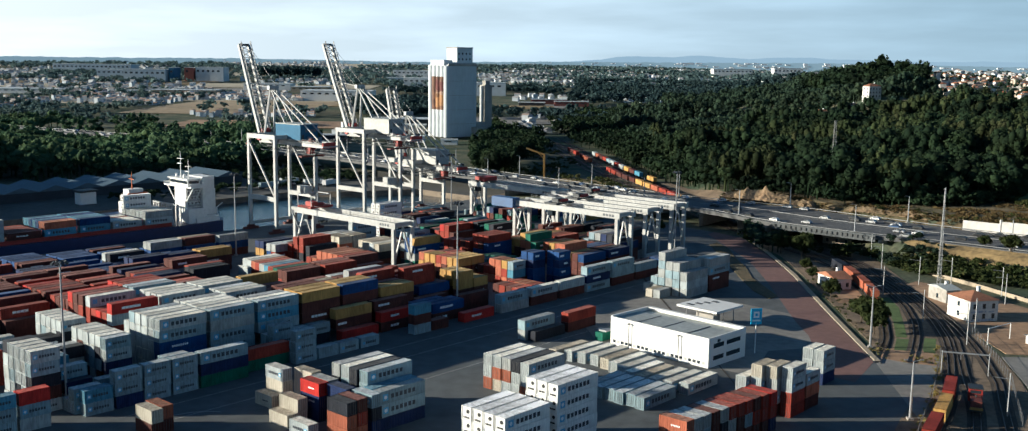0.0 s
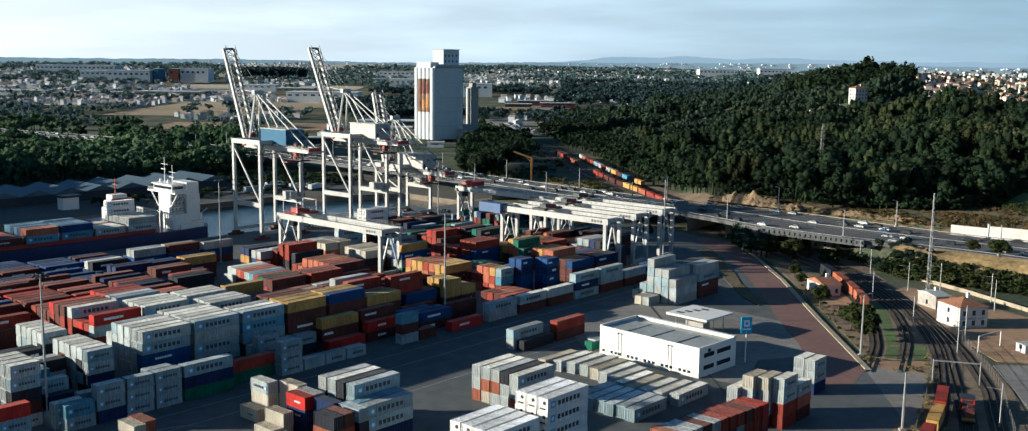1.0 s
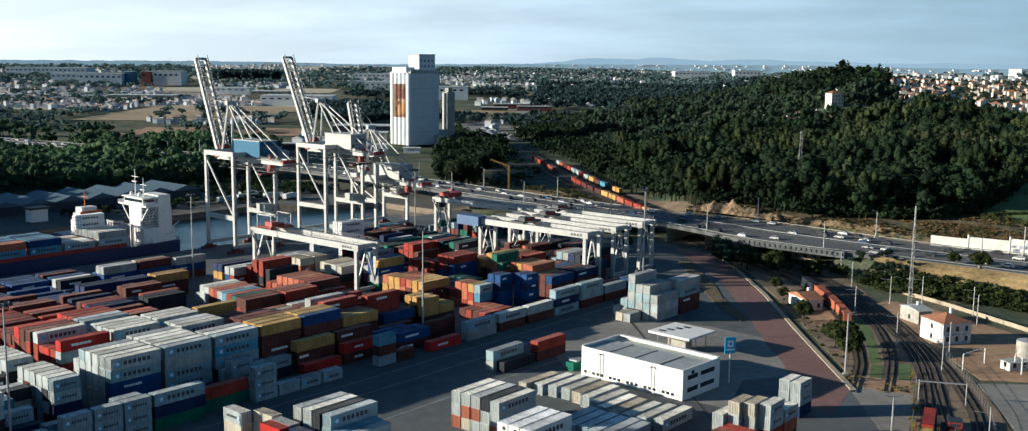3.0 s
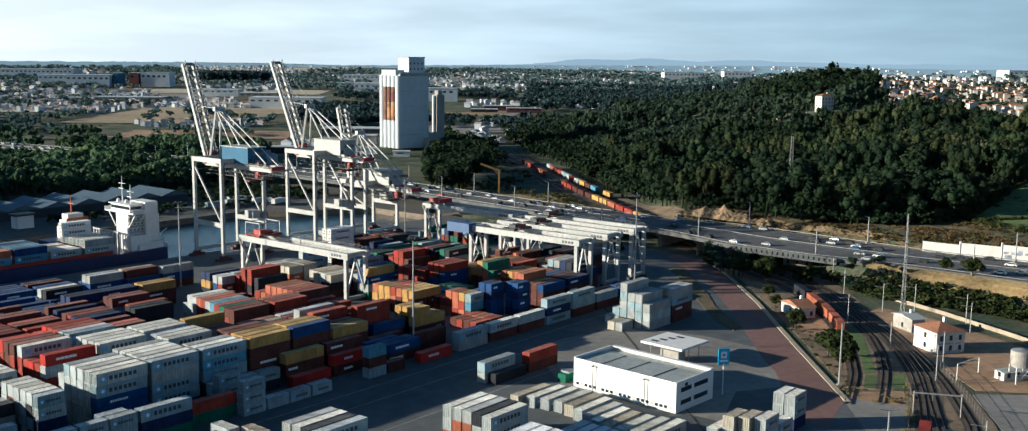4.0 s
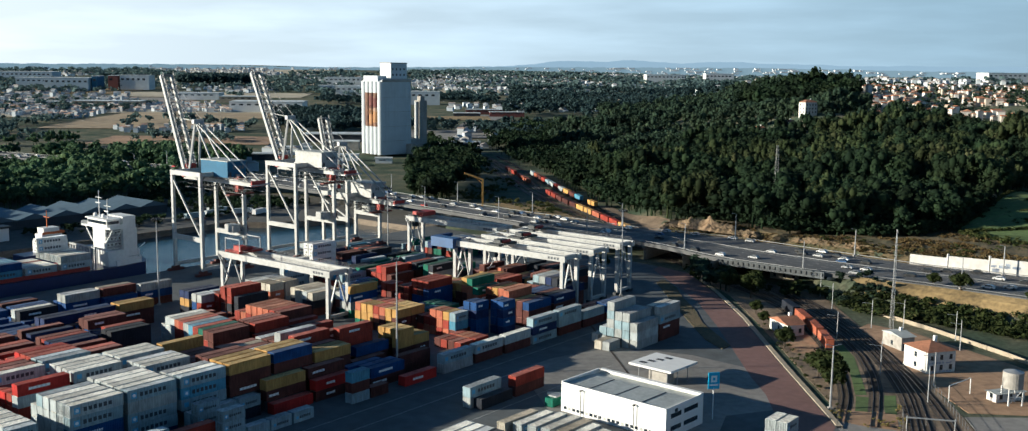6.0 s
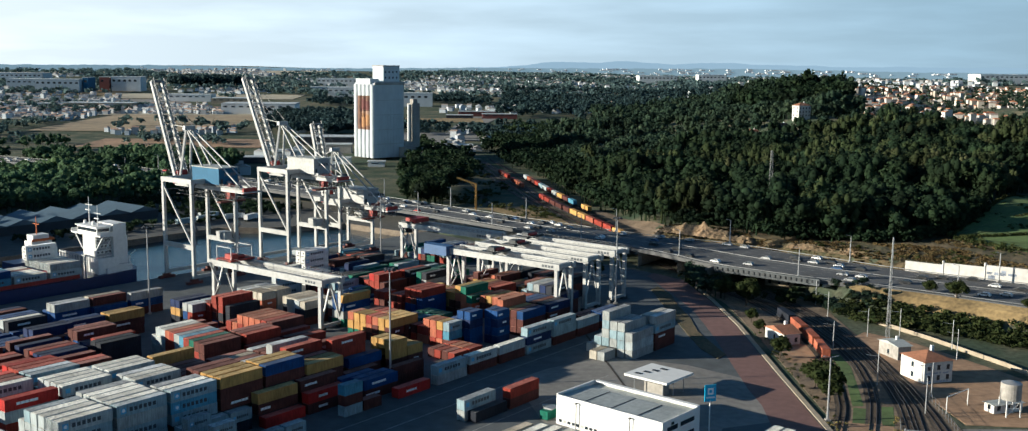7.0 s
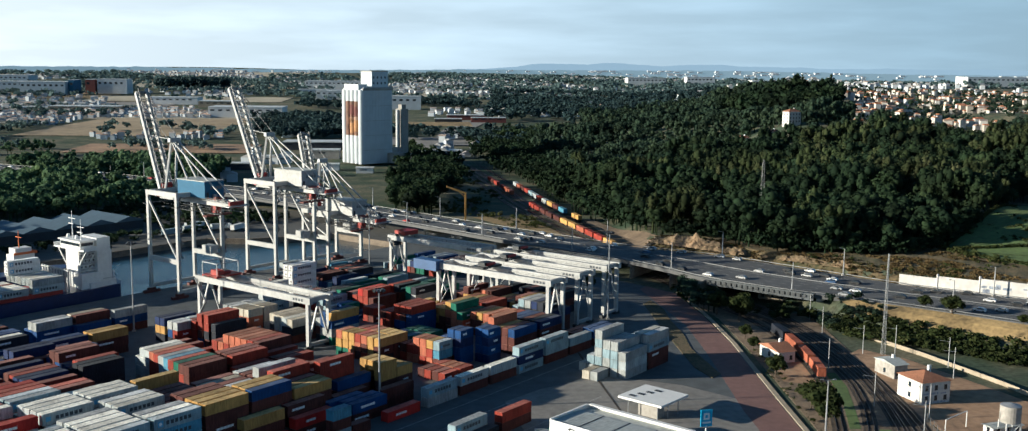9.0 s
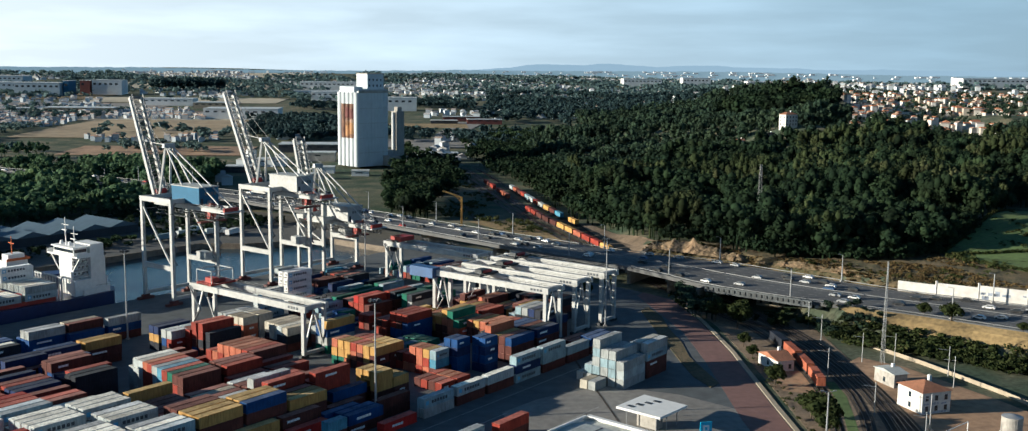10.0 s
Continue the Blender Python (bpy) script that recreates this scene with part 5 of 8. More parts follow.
quay_crane(334, 20, 16, 25, (14, 47), (27, 58), M_CRANE, "white machine house")


# ---- lamp masts ----
def lamp_mast(x, y, h, heads, z=0.0):
    root = thing("light_mast", "tall slender grey floodlight mast", "lamp", "floodlight masts", at=pose(x, y, z))
    part("base", Geo().box(-0.6, -0.6, 0, 0.6, 0.6, 0.5), M_CONC, root)
    part("pole", Geo().tube((0, 0, 0.4), (0, 0, h), 0.32, 0.16, 8), M_GALV, root)
    if heads > 2:
        part("ring", Geo().tube((0, 0, h - 0.4), (0, 0, h - 0.2), 1.1, n=12), M_GALV, root)
        for k in range(heads):
            a = 2 * math.pi * k / heads
            part("floodlight", Geo().beam((math.cos(a) * 1.1, math.sin(a) * 1.1, h), (math.cos(a) * 1.7, math.sin(a) * 1.7, h - 0.5), 0.6, 0.4), M_DARK, root)
    else:
        for k in range(heads):
            s = 1 if k else -1
            part("lamp_arm", Geo().beam((0, 0, h), (s * 1.6, 0, h + 0.3), 0.12).box(s * 1.6 - 0.4, -0.15, h + 0.25, s * 1.6 + 0.4, 0.15, h + 0.4), M_GALV, root)
    return root


for x, y, h, n in ((-15.6, 298.4, 32.5, 8), (-102, 384, 30.5, 8), (-92.5, 212, 31, 8), (93.6, 266.4, 16.2, 2), (83.2, 210.5, 12.5, 2), (62.2, 396.1, 32, 8), (-28, 480, 30, 8)):
    lamp_mast(x, y, h, n)
for i in range(0, 80, 4):
    (x, y), (x2, y2) = NEAR[i], FARR[i]
    if -260 < x < 300:
        lamp_mast(x + (x2 - x) * 0.02, y + (y2 - y) * 0.02, 11, 1, 8.0)
        lamp_mast(x + (x2 - x) * 0.985, y + (y2 - y) * 0.985, 11, 1, 8.0)


# ---- white warehouse, canopy and sign ----
def warehouse():
    root = thing("warehouse", "long white rendered warehouse with a grey sheet roof", "building", at=pose(47.6, 245.6, 0, 0, 0, 45))
    W, D, H = 16.0, 30.5, 7.4      # x: short side, y: long side
    for b in ((0, 0, 0, 0.3, D, H), (W - 0.3, 0, 0, W, D, H), (0.3, 0, 0, W - 0.3, 0.3, H), (0.3, D - 0.3, 0, W - 0.3, D, H)):
        part("wall", Geo().box(*b), M_WALLW, root)
    part("roof", Geo().box(0.3, 0.3, H - 0.9, W * 0.72, D - 0.3, H - 0.45), M_ROOFG, root)
    for k in range(29):
        part("roof_rib", Geo().box(0.5, 1.0 + k, H - 0.45, W * 0.71, 1.05 + k, H - 0.41), M_ROOFG, root)
    part("roof", Geo().box(W * 0.72, 0.3, H - 1.0, W - 0.3, D - 0.3, H - 0.8), M_ROOFG, root)
    for k in range(1, 4):
        part("gutter", Geo().box(0.4, D * k / 4 - 0.15, H - 0.45, W * 0.72, D * k / 4 + 0.15, H - 0.36), M_DARK, root)
    part("parapet", Geo().box(W - 1.2, 0, H, W, D, H + 0.25).box(0, D - 0.5, H, W, D, H + 0.25), M_WALLW, root)
    for z in (1.6, 4.6):
        part("window", Geo().box(2.0, -0.03, z, 6.4, 0.05, z + 1.1), M_GLASS, root, "dark ribbon window")
        part("window", Geo().box(7.6, -0.03, z, 13.6, 0.05, z + 1.1), M_GLASS, root, "dark ribbon window")
    part("window", Geo().box(3.6, -0.04, 5.8, 4.8, 0.05, 6.6), M_GLASS, root)
    for k in range(22):
        y = 1.0 + k * 1.32
        part("louvre_window", Geo().box(-0.03, y, 0.7, 0.05, y + 0.9, 1.4), M_GLASS if k % 4 else M_ROOFG, root)
    for y in (8.5, 24.0):
        part("lamp", Geo().tube((-0.6, y, 0), (-0.6, y, 6.6), 0.09, n=6).box(-1.0, y - 0.25, 6.5, -0.2, y + 0.25, 6.7), M_DARK, root, "slim yard lamp")


warehouse()
shelter = thing("canopy", "flat white gate canopy on thin posts", "canopy", at=pose(56.3, 281.5, 0, 0, 0, 45))
part("roof", Geo().box(0, 0, 4.7, 13.2, 13.4, 5.3), M_WALLW, shelter)
for k in range(4):
    part("roof_vent", Geo().box(2 + k * 2.6, 9.5 - k, 5.3, 3.2 + k * 2.6, 11.5 - k, 5.4), M_DARK, shelter)
for x in (1.5, 6.5, 11.5):
    for y in (2.0, 11.0):
        part("post", Geo().tube((x, y, 0), (x, y, 4.7), 0.14, n=6), M_GALV, shelter)
part("booth", Geo().box(4, 3.5, 0, 7, 9.5, 3.0), M_CONC, shelter)
sign = thing("sign", "blue square sign on a white post", "sign", at=pose(62.1, 260, 0, 0, 0, 10))
part("post", Geo().tube((0, 0, 0), (0, 0, 7.8), 0.16, n=8), M_WALLW, sign)
part("panel", Geo().box(-1.45, -0.12, 7.5, 1.45, 0.12, 11.6), M_SIGN, sign)
part("mark", Geo().box(-0.75, -0.16, 9.2, 0.75, -0.12, 10.8), M_STAR, sign)
part("mark_inner", Geo().box(-0.34, -0.2, 9.65, 0.34, -0.16, 10.35), M_SIGN, sign)
part("lettering", Geo().box(-1.1, -0.16, 8.3, 1.1, -0.12, 8.7), M_STAR, sign, "plain bar in place of lettering")

# ---- silo ----
silo = thing("silo", "huge pale concrete grain silo with a painted lit side", "silo", at=pose(-59, 962, 2, 0, 0, 40))
part("hall", Geo().box(0.4, 0, 0, 32, 30, 66), M_SILO, silo)
for k in range(5):
    part("cell", Geo().tube((0.6, 3.1 + 6 * k, 0), (0.6, 3.1 + 6 * k, 65), 3.05, n=24), M_SILO, silo)
part("cell_head", Geo().box(-1.5, 5, 65, 8, 26, 70), M_SILO, silo, "stepped concrete head over the cells")
part("cornice", Geo().box(-0.6, -0.7, 64.6, 32.5, 0.1, 66.6), M_CONC, silo)
for k in (1, 2, 3):
    part("mural", Geo().tube((0.5, 3.1 + 6 * k, 25), (0.5, 3.1 + 6 * k, 55), 3.12, n=24), M_MURAL, silo, "faded brown painted mural")
for k, (z0, z1, m_) in enumerate(((41, 52, M_MURAL_RED), (27, 40, M_MURAL_ORANGE), (36, 43, M_MURAL2))):
    part("mural_shape", Geo().tube((0.42, 15.1, z0), (0.42, 15.1, z1), 3.2, n=24).tube((0.42, 9.1, z0 + 1.5), (0.42, 9.1, z1 - 1.5), 3.2 - 0.02 * k, n=24), m_, silo, "rounded painted shape of the mural")
for k in range(9):
    part("rib", Geo().box(3.2 + k * 3.4, -0.35, 0, 3.7 + k * 3.4, 0.05, 64.6), M_SILO, silo)
for k in range(4):
    part("joint", Geo().box(0.6, -0.12, 12 + k * 13, 31.8, -0.01, 12.25 + k * 13), M_CONC, silo)
part("loading_shed", Geo().box(26, -9, 0, 40, -0.4, 9).box(32.1, 0, 0, 42, 14, 13), M_CONC, silo, "grey loading shed at the silo's foot")
part("conveyor", Geo().beam((40, -5, 8), (68, -12, 3), 2.2, 2.4), M_ROOFG, silo, "sloping covered conveyor")
part("head_house", Geo().box(14, 6, 66, 32, 22, 81), M_SILO, silo)
part("head_roof", Geo().box(13.6, 5.6, 81, 32.4, 22.4, 81.8), M_CONC, silo)
for k in range(8):
    part("window", Geo().box(15.5 + (k % 4) * 4.2, 5.9, 70 + (k // 4) * 5, 16.9 + (k % 4) * 4.2, 6.0, 71.8 + (k // 4) * 5), M_GLASS, silo)
part("roof_rail", Geo().box(0, 0, 66.6, 32, 0.3, 67.6), M_GALV, silo)
loft = thing("silo_tower", "slender grey concrete tower beside the silo", "silo", at=pose(-27.5, 1006, 2, 0, 0, 40))
part("shaft", Geo().box(0.4, 0, 0, 9, 8, 47), M_CONC, loft)
part("pipe", Geo().tube((-0.6, 4, 0), (-0.6, 4, 46), 1.5, n=12), M_SILO, loft, "white round shaft")
part("cap", Geo().box(2, 1, 47, 7, 6, 51), M_CONC, loft)

# ---- ship at the quay ----
ship = thing("cargo_ship", "dark blue container ship with a white bridge, moored at the quay", "ship", at=yard(20, 389, -3))
prof = [(20, 2), (32, 0), (218, 0), (229, 2), (233, 8), (233, 12), (229, 18), (218, 20), (32, 20), (5, 10)]
part("hull", Geo().prism(prof, -3, 6.5), M_HULL, ship)
part("hatch", Geo().box(40, 2, 6.5, 205, 18, 8.2), M_RED, ship, "red-brown hatch coaming")
part("aft_deck", Geo().prism([(216, 1), (228, 3), (231, 8), (231, 12), (228, 17), (216, 19)], 6.5, 8.6), M_SHIPW, ship)
part("accommodation", Geo().box(214, 5.5, 6.5, 221, 14.5, 21.5), M_SHIPW, ship)
part("stair_tower", Geo().box(220.4, 3.2, 8.6, 226, 14.5, 25.6), M_SHIPW, ship)
part("side_house", Geo().box(213, 2.2, 6.5, 220, 5.4, 12.6), M_SHIPW, ship)
part("bridge_deck", Geo().box(212.6, -0.6, 21.5, 219.4, 20.6, 22.1), M_SHIPW, ship)
part("wheelhouse", Geo().box(213.4, 3.0, 22.1, 219.0, 17.0, 24.8), M_SHIPW, ship)
part("wheelhouse_roof", Geo().box(212.8, 2.2, 24.8, 219.6, 17.8, 25.2), M_SHIPW, ship)
part("bridge_window", Geo().box(213.3, 3.4, 23.1, 213.4, 16.6, 24.3), M_GLASS, ship)
part("bridge_window", Geo().box(213.8, 2.9, 23.1, 218.6, 3.0, 24.3), M_GLASS, ship)
for y in (-0.6, 20.5):
    part("wing_rail", Geo().box(212.6, y, 22.1, 219.4, y + 0.1, 23.3), M_SHIPW, ship)
    for k in (0, 1):
        part("wing_brace", Geo().beam((214 + 4 * k, 10 + (y - 10) * 0.96, 21.5), (214 + 4 * k, 10 + (y - 10) * 0.45, 15.5), 0.35), M_SHIPW, ship)
part("funnel", Geo().box(226.2, 7, 8.6, 228.8, 13, 20), M_SHIPW, ship)
part("funnel_top", Geo().box(226.1, 6.8, 20, 229.0, 13.2, 21.2), M_DARK, ship)
for y, h in ((6.5, 33), (12.5, 36)):
    part("mast", Geo().tube((216, y, 25.2), (216, y, h), 0.28, 0.12), M_SHIPW, ship)
    part("yardarm", Geo().beam((216, y - 2.4, h - 3), (216, y + 2.4, h - 3), 0.2), M_SHIPW, ship)
    part("radar", Geo().beam((215.6, y - 1.6, h - 5), (215.6, y + 1.6, h - 5), 0.5, 0.3), M_SHIPW, ship)
    part("dome", Geo().tube((216, y + 3.2, 25.2), (216, y + 3.2, 26.6), 0.8, 0.5, n=10), M_SHIPW, ship)
for k in range(10):
    part("lashing_post", Geo().box(206.6, 0.8 + k * 2.0, 6.5, 207.2, 1.3 + k * 2.0, 15.5), M_GALV, ship)
part("lashing_walk", Geo().box(206.5, 0.5, 14.8, 207.4, 19.5, 15.2), M_GALV, ship)
for k in range(6):
    z = 8.6 + k * 2.3
    part("deck_rail", Geo().box(214, 4.5, z, 220.2, 4.6, z + 0.9), M_GALV, ship)
    part("gallery", Geo().box(214, 4.4, z - 0.16, 220.3, 5.5, z), M_SHIPW, ship)
    for j in range(4):
        part("porthole", Geo().box(214.7 + j * 1.7, 5.44, z + 1.0, 215.4 + j * 1.7, 5.5, z + 1.7), M_GLASS, ship)
    part("stair", Geo().beam((216 + 3.6 * (k % 2), 4.7, z - 0.1), (219.6 - 3.6 * (k % 2), 4.7, z + 2.2), 0.5, 0.2), M_GALV, ship)
part("deck_crane", Geo().beam((227.4, 4, 8.6), (227.4, 4, 12), 0.6).beam((227.4, 4, 12), (230, 3.4, 14), 0.3), M_SHIPW, ship)
part("stern_rail", Geo().box(222, 2.4, 9.4, 228, 2.6, 9.6).box(230.6, 6, 9.4, 230.8, 14, 9.6), M_GALV, ship)
rng = random.Random(21)
for u, rows, kinds, n in ((212.6, 7, "wsw", 2), (199, 7, "wns", 1), (185.5, 7, "tbt", 2), (172, 7, "bto", 2), (158.5, 7, "nnr", 1), (145, 7, "dbw", 3), (131.5, 7, "bnr", 2), (118, 7, "bdn", 3), (104, 7, "nbw", 3), (90, 7, "nnb", 3)):
    for r in range(rows):
        for k in range(n):
            if k == n - 1 or r == 0:
                box(rng.choice(kinds), 12, u, 389.6 + r * 2.7, k, base=5.3)
for k in (2, 3):
    box("f", 12, 211, 404, k, base=5.3)
tug = thing("harbour_vessel", "small white and orange vessel lying across the dock", "ship", at=yard(226, 444, -3))
part("hull", Geo().prism([(0, 0), (30, 0), (38, 5), (30, 10), (0, 10)], -2, 5), M_HULL, tug)
part("deckhouse", Geo().box(8, 1.5, 5, 20, 8.5, 10).box(9, 2, 10, 18, 8, 13), M_SHIPW, tug)
part("wheelhouse", Geo().box(10, 2.4, 13, 17, 7.6, 15.6), M_SHIPW, tug)
part("bulwark", Geo().box(9, 1.6, 13, 19, 1.9, 14).box(18.8, 1.9, 13, 19, 8, 14), M_ORANGE, tug, "orange-painted bulwark")
part("mast", Geo().tube((13, 5, 15.6), (13, 5, 23), 0.3, 0.15).beam((13, 2.6, 20), (13, 7.4, 20), 0.25), M_ORANGE, tug)

# ---- sheds across the dock ----
for k in range(16):
    u = 78 + k * 17.0
    shed = thing("quay_shed", "long low gabled shed with a pale metal roof", "shed", "row of dock sheds", at=yard(u, 528, 0, 90))
    part("wall", Geo().box(0, -17, 0, 36, 0, 4.4), M_SHEDW, shed)
    part("roof", Geo().gable(0, -17, 36, 0, 4.4, 7.2, 0.4), M_SHED, shed)
cab = thing("quay_kiosk", "small white flat-roofed kiosk on the far quay", "hut", at=yard(238.6, 499, 0))
part("wall", Geo().box(0, 0, 0, 8, 6, 6), M_WALLW, cab)
part("roof", Geo().box(-0.8, -0.8, 6, 8.8, 6.8, 7), M_DARK, cab)

# ---- railway ----
def offset(line, d):
    p = np.array(line, float)
    t = np.gradient(p, axis=0)
    t /= np.hypot(*t.T)[:, None]
    return [(float(a), float(b)) for a, b in p + np.stack([t[:, 1], -t[:, 0]], 1) * d]


RAILWAY = resample([(62, 100), (84, 170), (97, 211), (108, 255), (117, 300), (122, 330), (124, 362), (121, 395), (112, 432), (101, 476), (85.2, 551), (75.7, 601), (66.2, 649), (56.3, 719), (48.8, 789), (35, 917), (0, 1200)], 160)
slab("rail_land", [(58, 120), (85, 140), (100, 180), (111, 210), (119, 236), (124, 258), (128, 285), (130.5, 310), (133.5, 345), (138, 395), (112, 440), (98, 440), (103, 395), (101, 352), (98.8, 320), (96.2, 285), (94.5, 264), (105, 260), (96, 240), (89, 224), (82, 212), (74, 197)], -0.1, 0.03,
     M_TRACKEARTH, "trodden brown earth along the railway", "ground")
BEYOND = lambda d: [q for q in offset(RAILWAY, d) if q[1] > 408]
LINE_A = resample([(90.5, 252), (96.3, 264.5), (101, 275), (107, 294), (111.5, 312.5), (114.2, 330), (116, 350), (116.6, 370), (114, 396)] + BEYOND(-7.4), 180)
LINE_B = resample([(99, 252.5), (104.6, 264.7), (110.1, 277.6), (115.8, 294.2), (120.2, 312.8), (122.6, 335), (122.9, 362), (119.6, 392)] + BEYOND(-2.2), 180)
LINE_C = resample([(58, 148), (72, 176), (81.7, 197), (90.7, 211.5), (99.8, 230), (107.1, 247.7), (111.5, 259), (117, 275.6), (121.5, 294.4), (124.9, 316), (126.6, 340), (127, 365), (124.2, 394)] + BEYOND(3.0), 220)
LINE_D = resample([(76, 160), (91, 196), (98.6, 214), (102.3, 224), (106, 236), (110.1, 247.8), (114.1, 259.1), (119, 273.5), (123.1, 292), (127.3, 316), (129.8, 340), (130.6, 365), (128, 394)] + BEYOND(6.8), 220)
LINE_E = resample([(92, 180), (101, 204), (107.9, 222.1), (113.4, 236), (118.2, 253.5), (121.9, 269.4), (125.6, 290), (128.8, 316), (130.2, 335), (130.7, 350)], 60)
LINE_F = resample([q for q in offset(RAILWAY, 16) if q[1] > 590], 120)
TRACKS = (LINE_A, LINE_B, LINE_C, LINE_D, LINE_E, LINE_F)
bed = Geo()
for k, line in enumerate(TRACKS):
    z0 = 0.06 + 0.006 * k
    bed.strip([(x, y, z0) for x, y in offset(line, -1.9) if y > 263 or k > 1], [(x, y, z0) for x, y in offset(line, 1.9) if y > 263 or k > 1][:len([1 for x, y in offset(line, -1.9) if y > 263 or k > 1])])
tagged(part("track_bed", bed, M_BALLAST), "dark brown ballast bed of the railway", "railway", kind="structure")
for k, track in enumerate(TRACKS):
    tr = thing("railway_track", "pair of dull steel rails on sleepers", "railway", "railway tracks", kind="structure")
    for d in (-0.75, 0.75):
        line = offset(track, d)
        part("rail", Geo().strip([(x, y, 0.06) for x, y in line], [(x, y, 0.28) for x, y in line]).strip([(x - 0.05, y, 0.28) for x, y in line], [(x + 0.1, y, 0.28) for x, y in line]), M_RAIL, tr)
    sl = Geo()
    run = float(np.hypot(*np.diff(np.array(track), axis=0).T).sum())
    line = resample(track, int(run / 0.85))
    for (x, y), (x2, y2) in zip(line[:520], line[1:521]):
        dx, dy = x2 - x, y2 - y
        q = math.hypot(dx, dy)
        if y > 264 or k > 1:
            sl.beam((x - dy / q * 1.25, y + dx / q * 1.25, 0.13), (x + dy / q * 1.25, y - dx / q * 1.25, 0.13), 0.26, 0.10)
    part("sleepers", sl, M_SLEEPER, tr)
slab("track_grass", [(104.2, 277), (107.2, 277), (112.4, 294), (117.6, 312), (119.5, 326), (116.5, 326), (114.0, 312), (109.6, 294)], -0.05, 0.055, M_FIELD, "strip of grass between the tracks", "grass")
slab("track_grass", [(99.2, 264.5), (103.4, 263.4), (107.8, 274.6), (104.0, 276)], -0.05, 0.056, M_FIELD, "patch of grass between the tracks", "grass")
slab("track_grass", [(106.0, 262.2), (108.6, 261.4), (114.6, 276), (110.5, 276.5)], -0.05, 0.058, M_FIELD, "patch of grass between the tracks", "grass")


def wagon(code, x, y, turn):
    root = thing("rail_wagon", PAINT_WORD[code] + " container wagon standing on the track", "wagon", "rail wagons", at=pose(x, y, 0.24, 0, 0, turn))
    part("frame", Geo().box(0, 0, 0.7, 12.6, 2.5, 1.0), M_DARK, root)
    for u in (1.6, 10.2):
        part("bogie", Geo().box(u, 0.2, 0.35, u + 1.6, 2.3, 0.75), M_DARK, root)
        for yy in (0.35, 2.05):
            for du in (0.2, 1.4):
                part("wheel", Geo().tube((u + du, yy, 0.4), (u + du, yy + 0.12, 0.4), 0.42, n=12), M_RAIL, root)
    g = Geo()
    corrugated(g, 12.19, 0.05, 1.0, 3.55, -1)
    corrugated(g, 12.19, 2.39, 1.0, 3.55, 1)
    g.box(0, 0, 1.0, 0.16, 2.44, 3.6).box(12.03, 0, 1.0, 12.19, 2.44, 3.6).box(0, 0, 3.52, 12.19, 2.44, 3.6).box(0, 0, 1.0, 12.19, 2.44, 1.1)
    part("body", g, PAINT[code], root)
    return root


def train(track, s0, codes):
    line = np.array(track)
    s = np.r_[0, np.cumsum(np.hypot(*np.diff(line, axis=0).T))]
    for k, code in enumerate(codes):
        a, b = s0 + k * 14.2, s0 + k * 14.2 + 12.6
        if b > s[-1] or code == ".":
            continue
        p, q = [np.array([np.interp(t, s, line[:, 0]), np.interp(t, s, line[:, 1])]) for t in (a, b)]
        w = (q - p) / np.hypot(*(q - p))
        o = p + np.array([w[1], -w[0]]) * 1.25
        wagon(code, o[0], o[1], math.degrees(math.atan2(w[1], w[0])))


train(LINE_A, 70, "oook")
train(LINE_C, 22.6, "nnryr")
train(offset(RAILWAY, 3.0), 455, "yrroyynnnrr....oor.rnr")
train(LINE_F, 36, "y.tnysrwgrnow")
loco = thing("locomotive", "small red shunting locomotive on the track", "locomotive", at=pose(98.6, 214.4, 0.3, 0, 0, 69))
part("hood", Geo().box(0, -1.1, 0.8, 5.4, 1.1, 2.5), M_BOGIE, loco)
part("cab", Geo().box(5.5, -1.4, 0.8, 8.5, 1.4, 3.6), M_RED, loco)
part("cab_roof", Geo().box(5.3, -1.5, 3.6, 8.7, 1.5, 3.85), M_DARK, loco)
for y in (-1.42, 1.4):
    part("cab_window", Geo().box(6.0, y, 2.4, 8.0, y + 0.02, 3.3), M_GLASS, loco)
part("cab_window", Geo().box(5.48, -1.1, 2.6, 5.5, 1.1, 3.3), M_GLASS, loco)
for k in range(5):
    part("vent", Geo().box(0.5 + k, -1.14, 1.2, 1.2 + k, -1.1, 2.2), M_DARK, loco)
part("exhaust", Geo().tube((3, 0, 2.5), (3, 0, 3.1), 0.18, n=8), M_DARK, loco)
part("buffer_beam", Geo().box(-0.4, -1.3, 0.7, -0.1, 1.3, 1.2), PAINT["y"], loco)
for u in (0.9, 3.4, 5.9, 8.0):
    for y in (-0.85, 0.7):
        part("wheel", Geo().tube((u, y, 0.45), (u, y + 0.15, 0.45), 0.48, n=12), M_RAIL, loco)
part("underframe", Geo().box(-0.3, -1.3, 0.3, 9.3, 1.3, 0.8), M_DARK, loco)


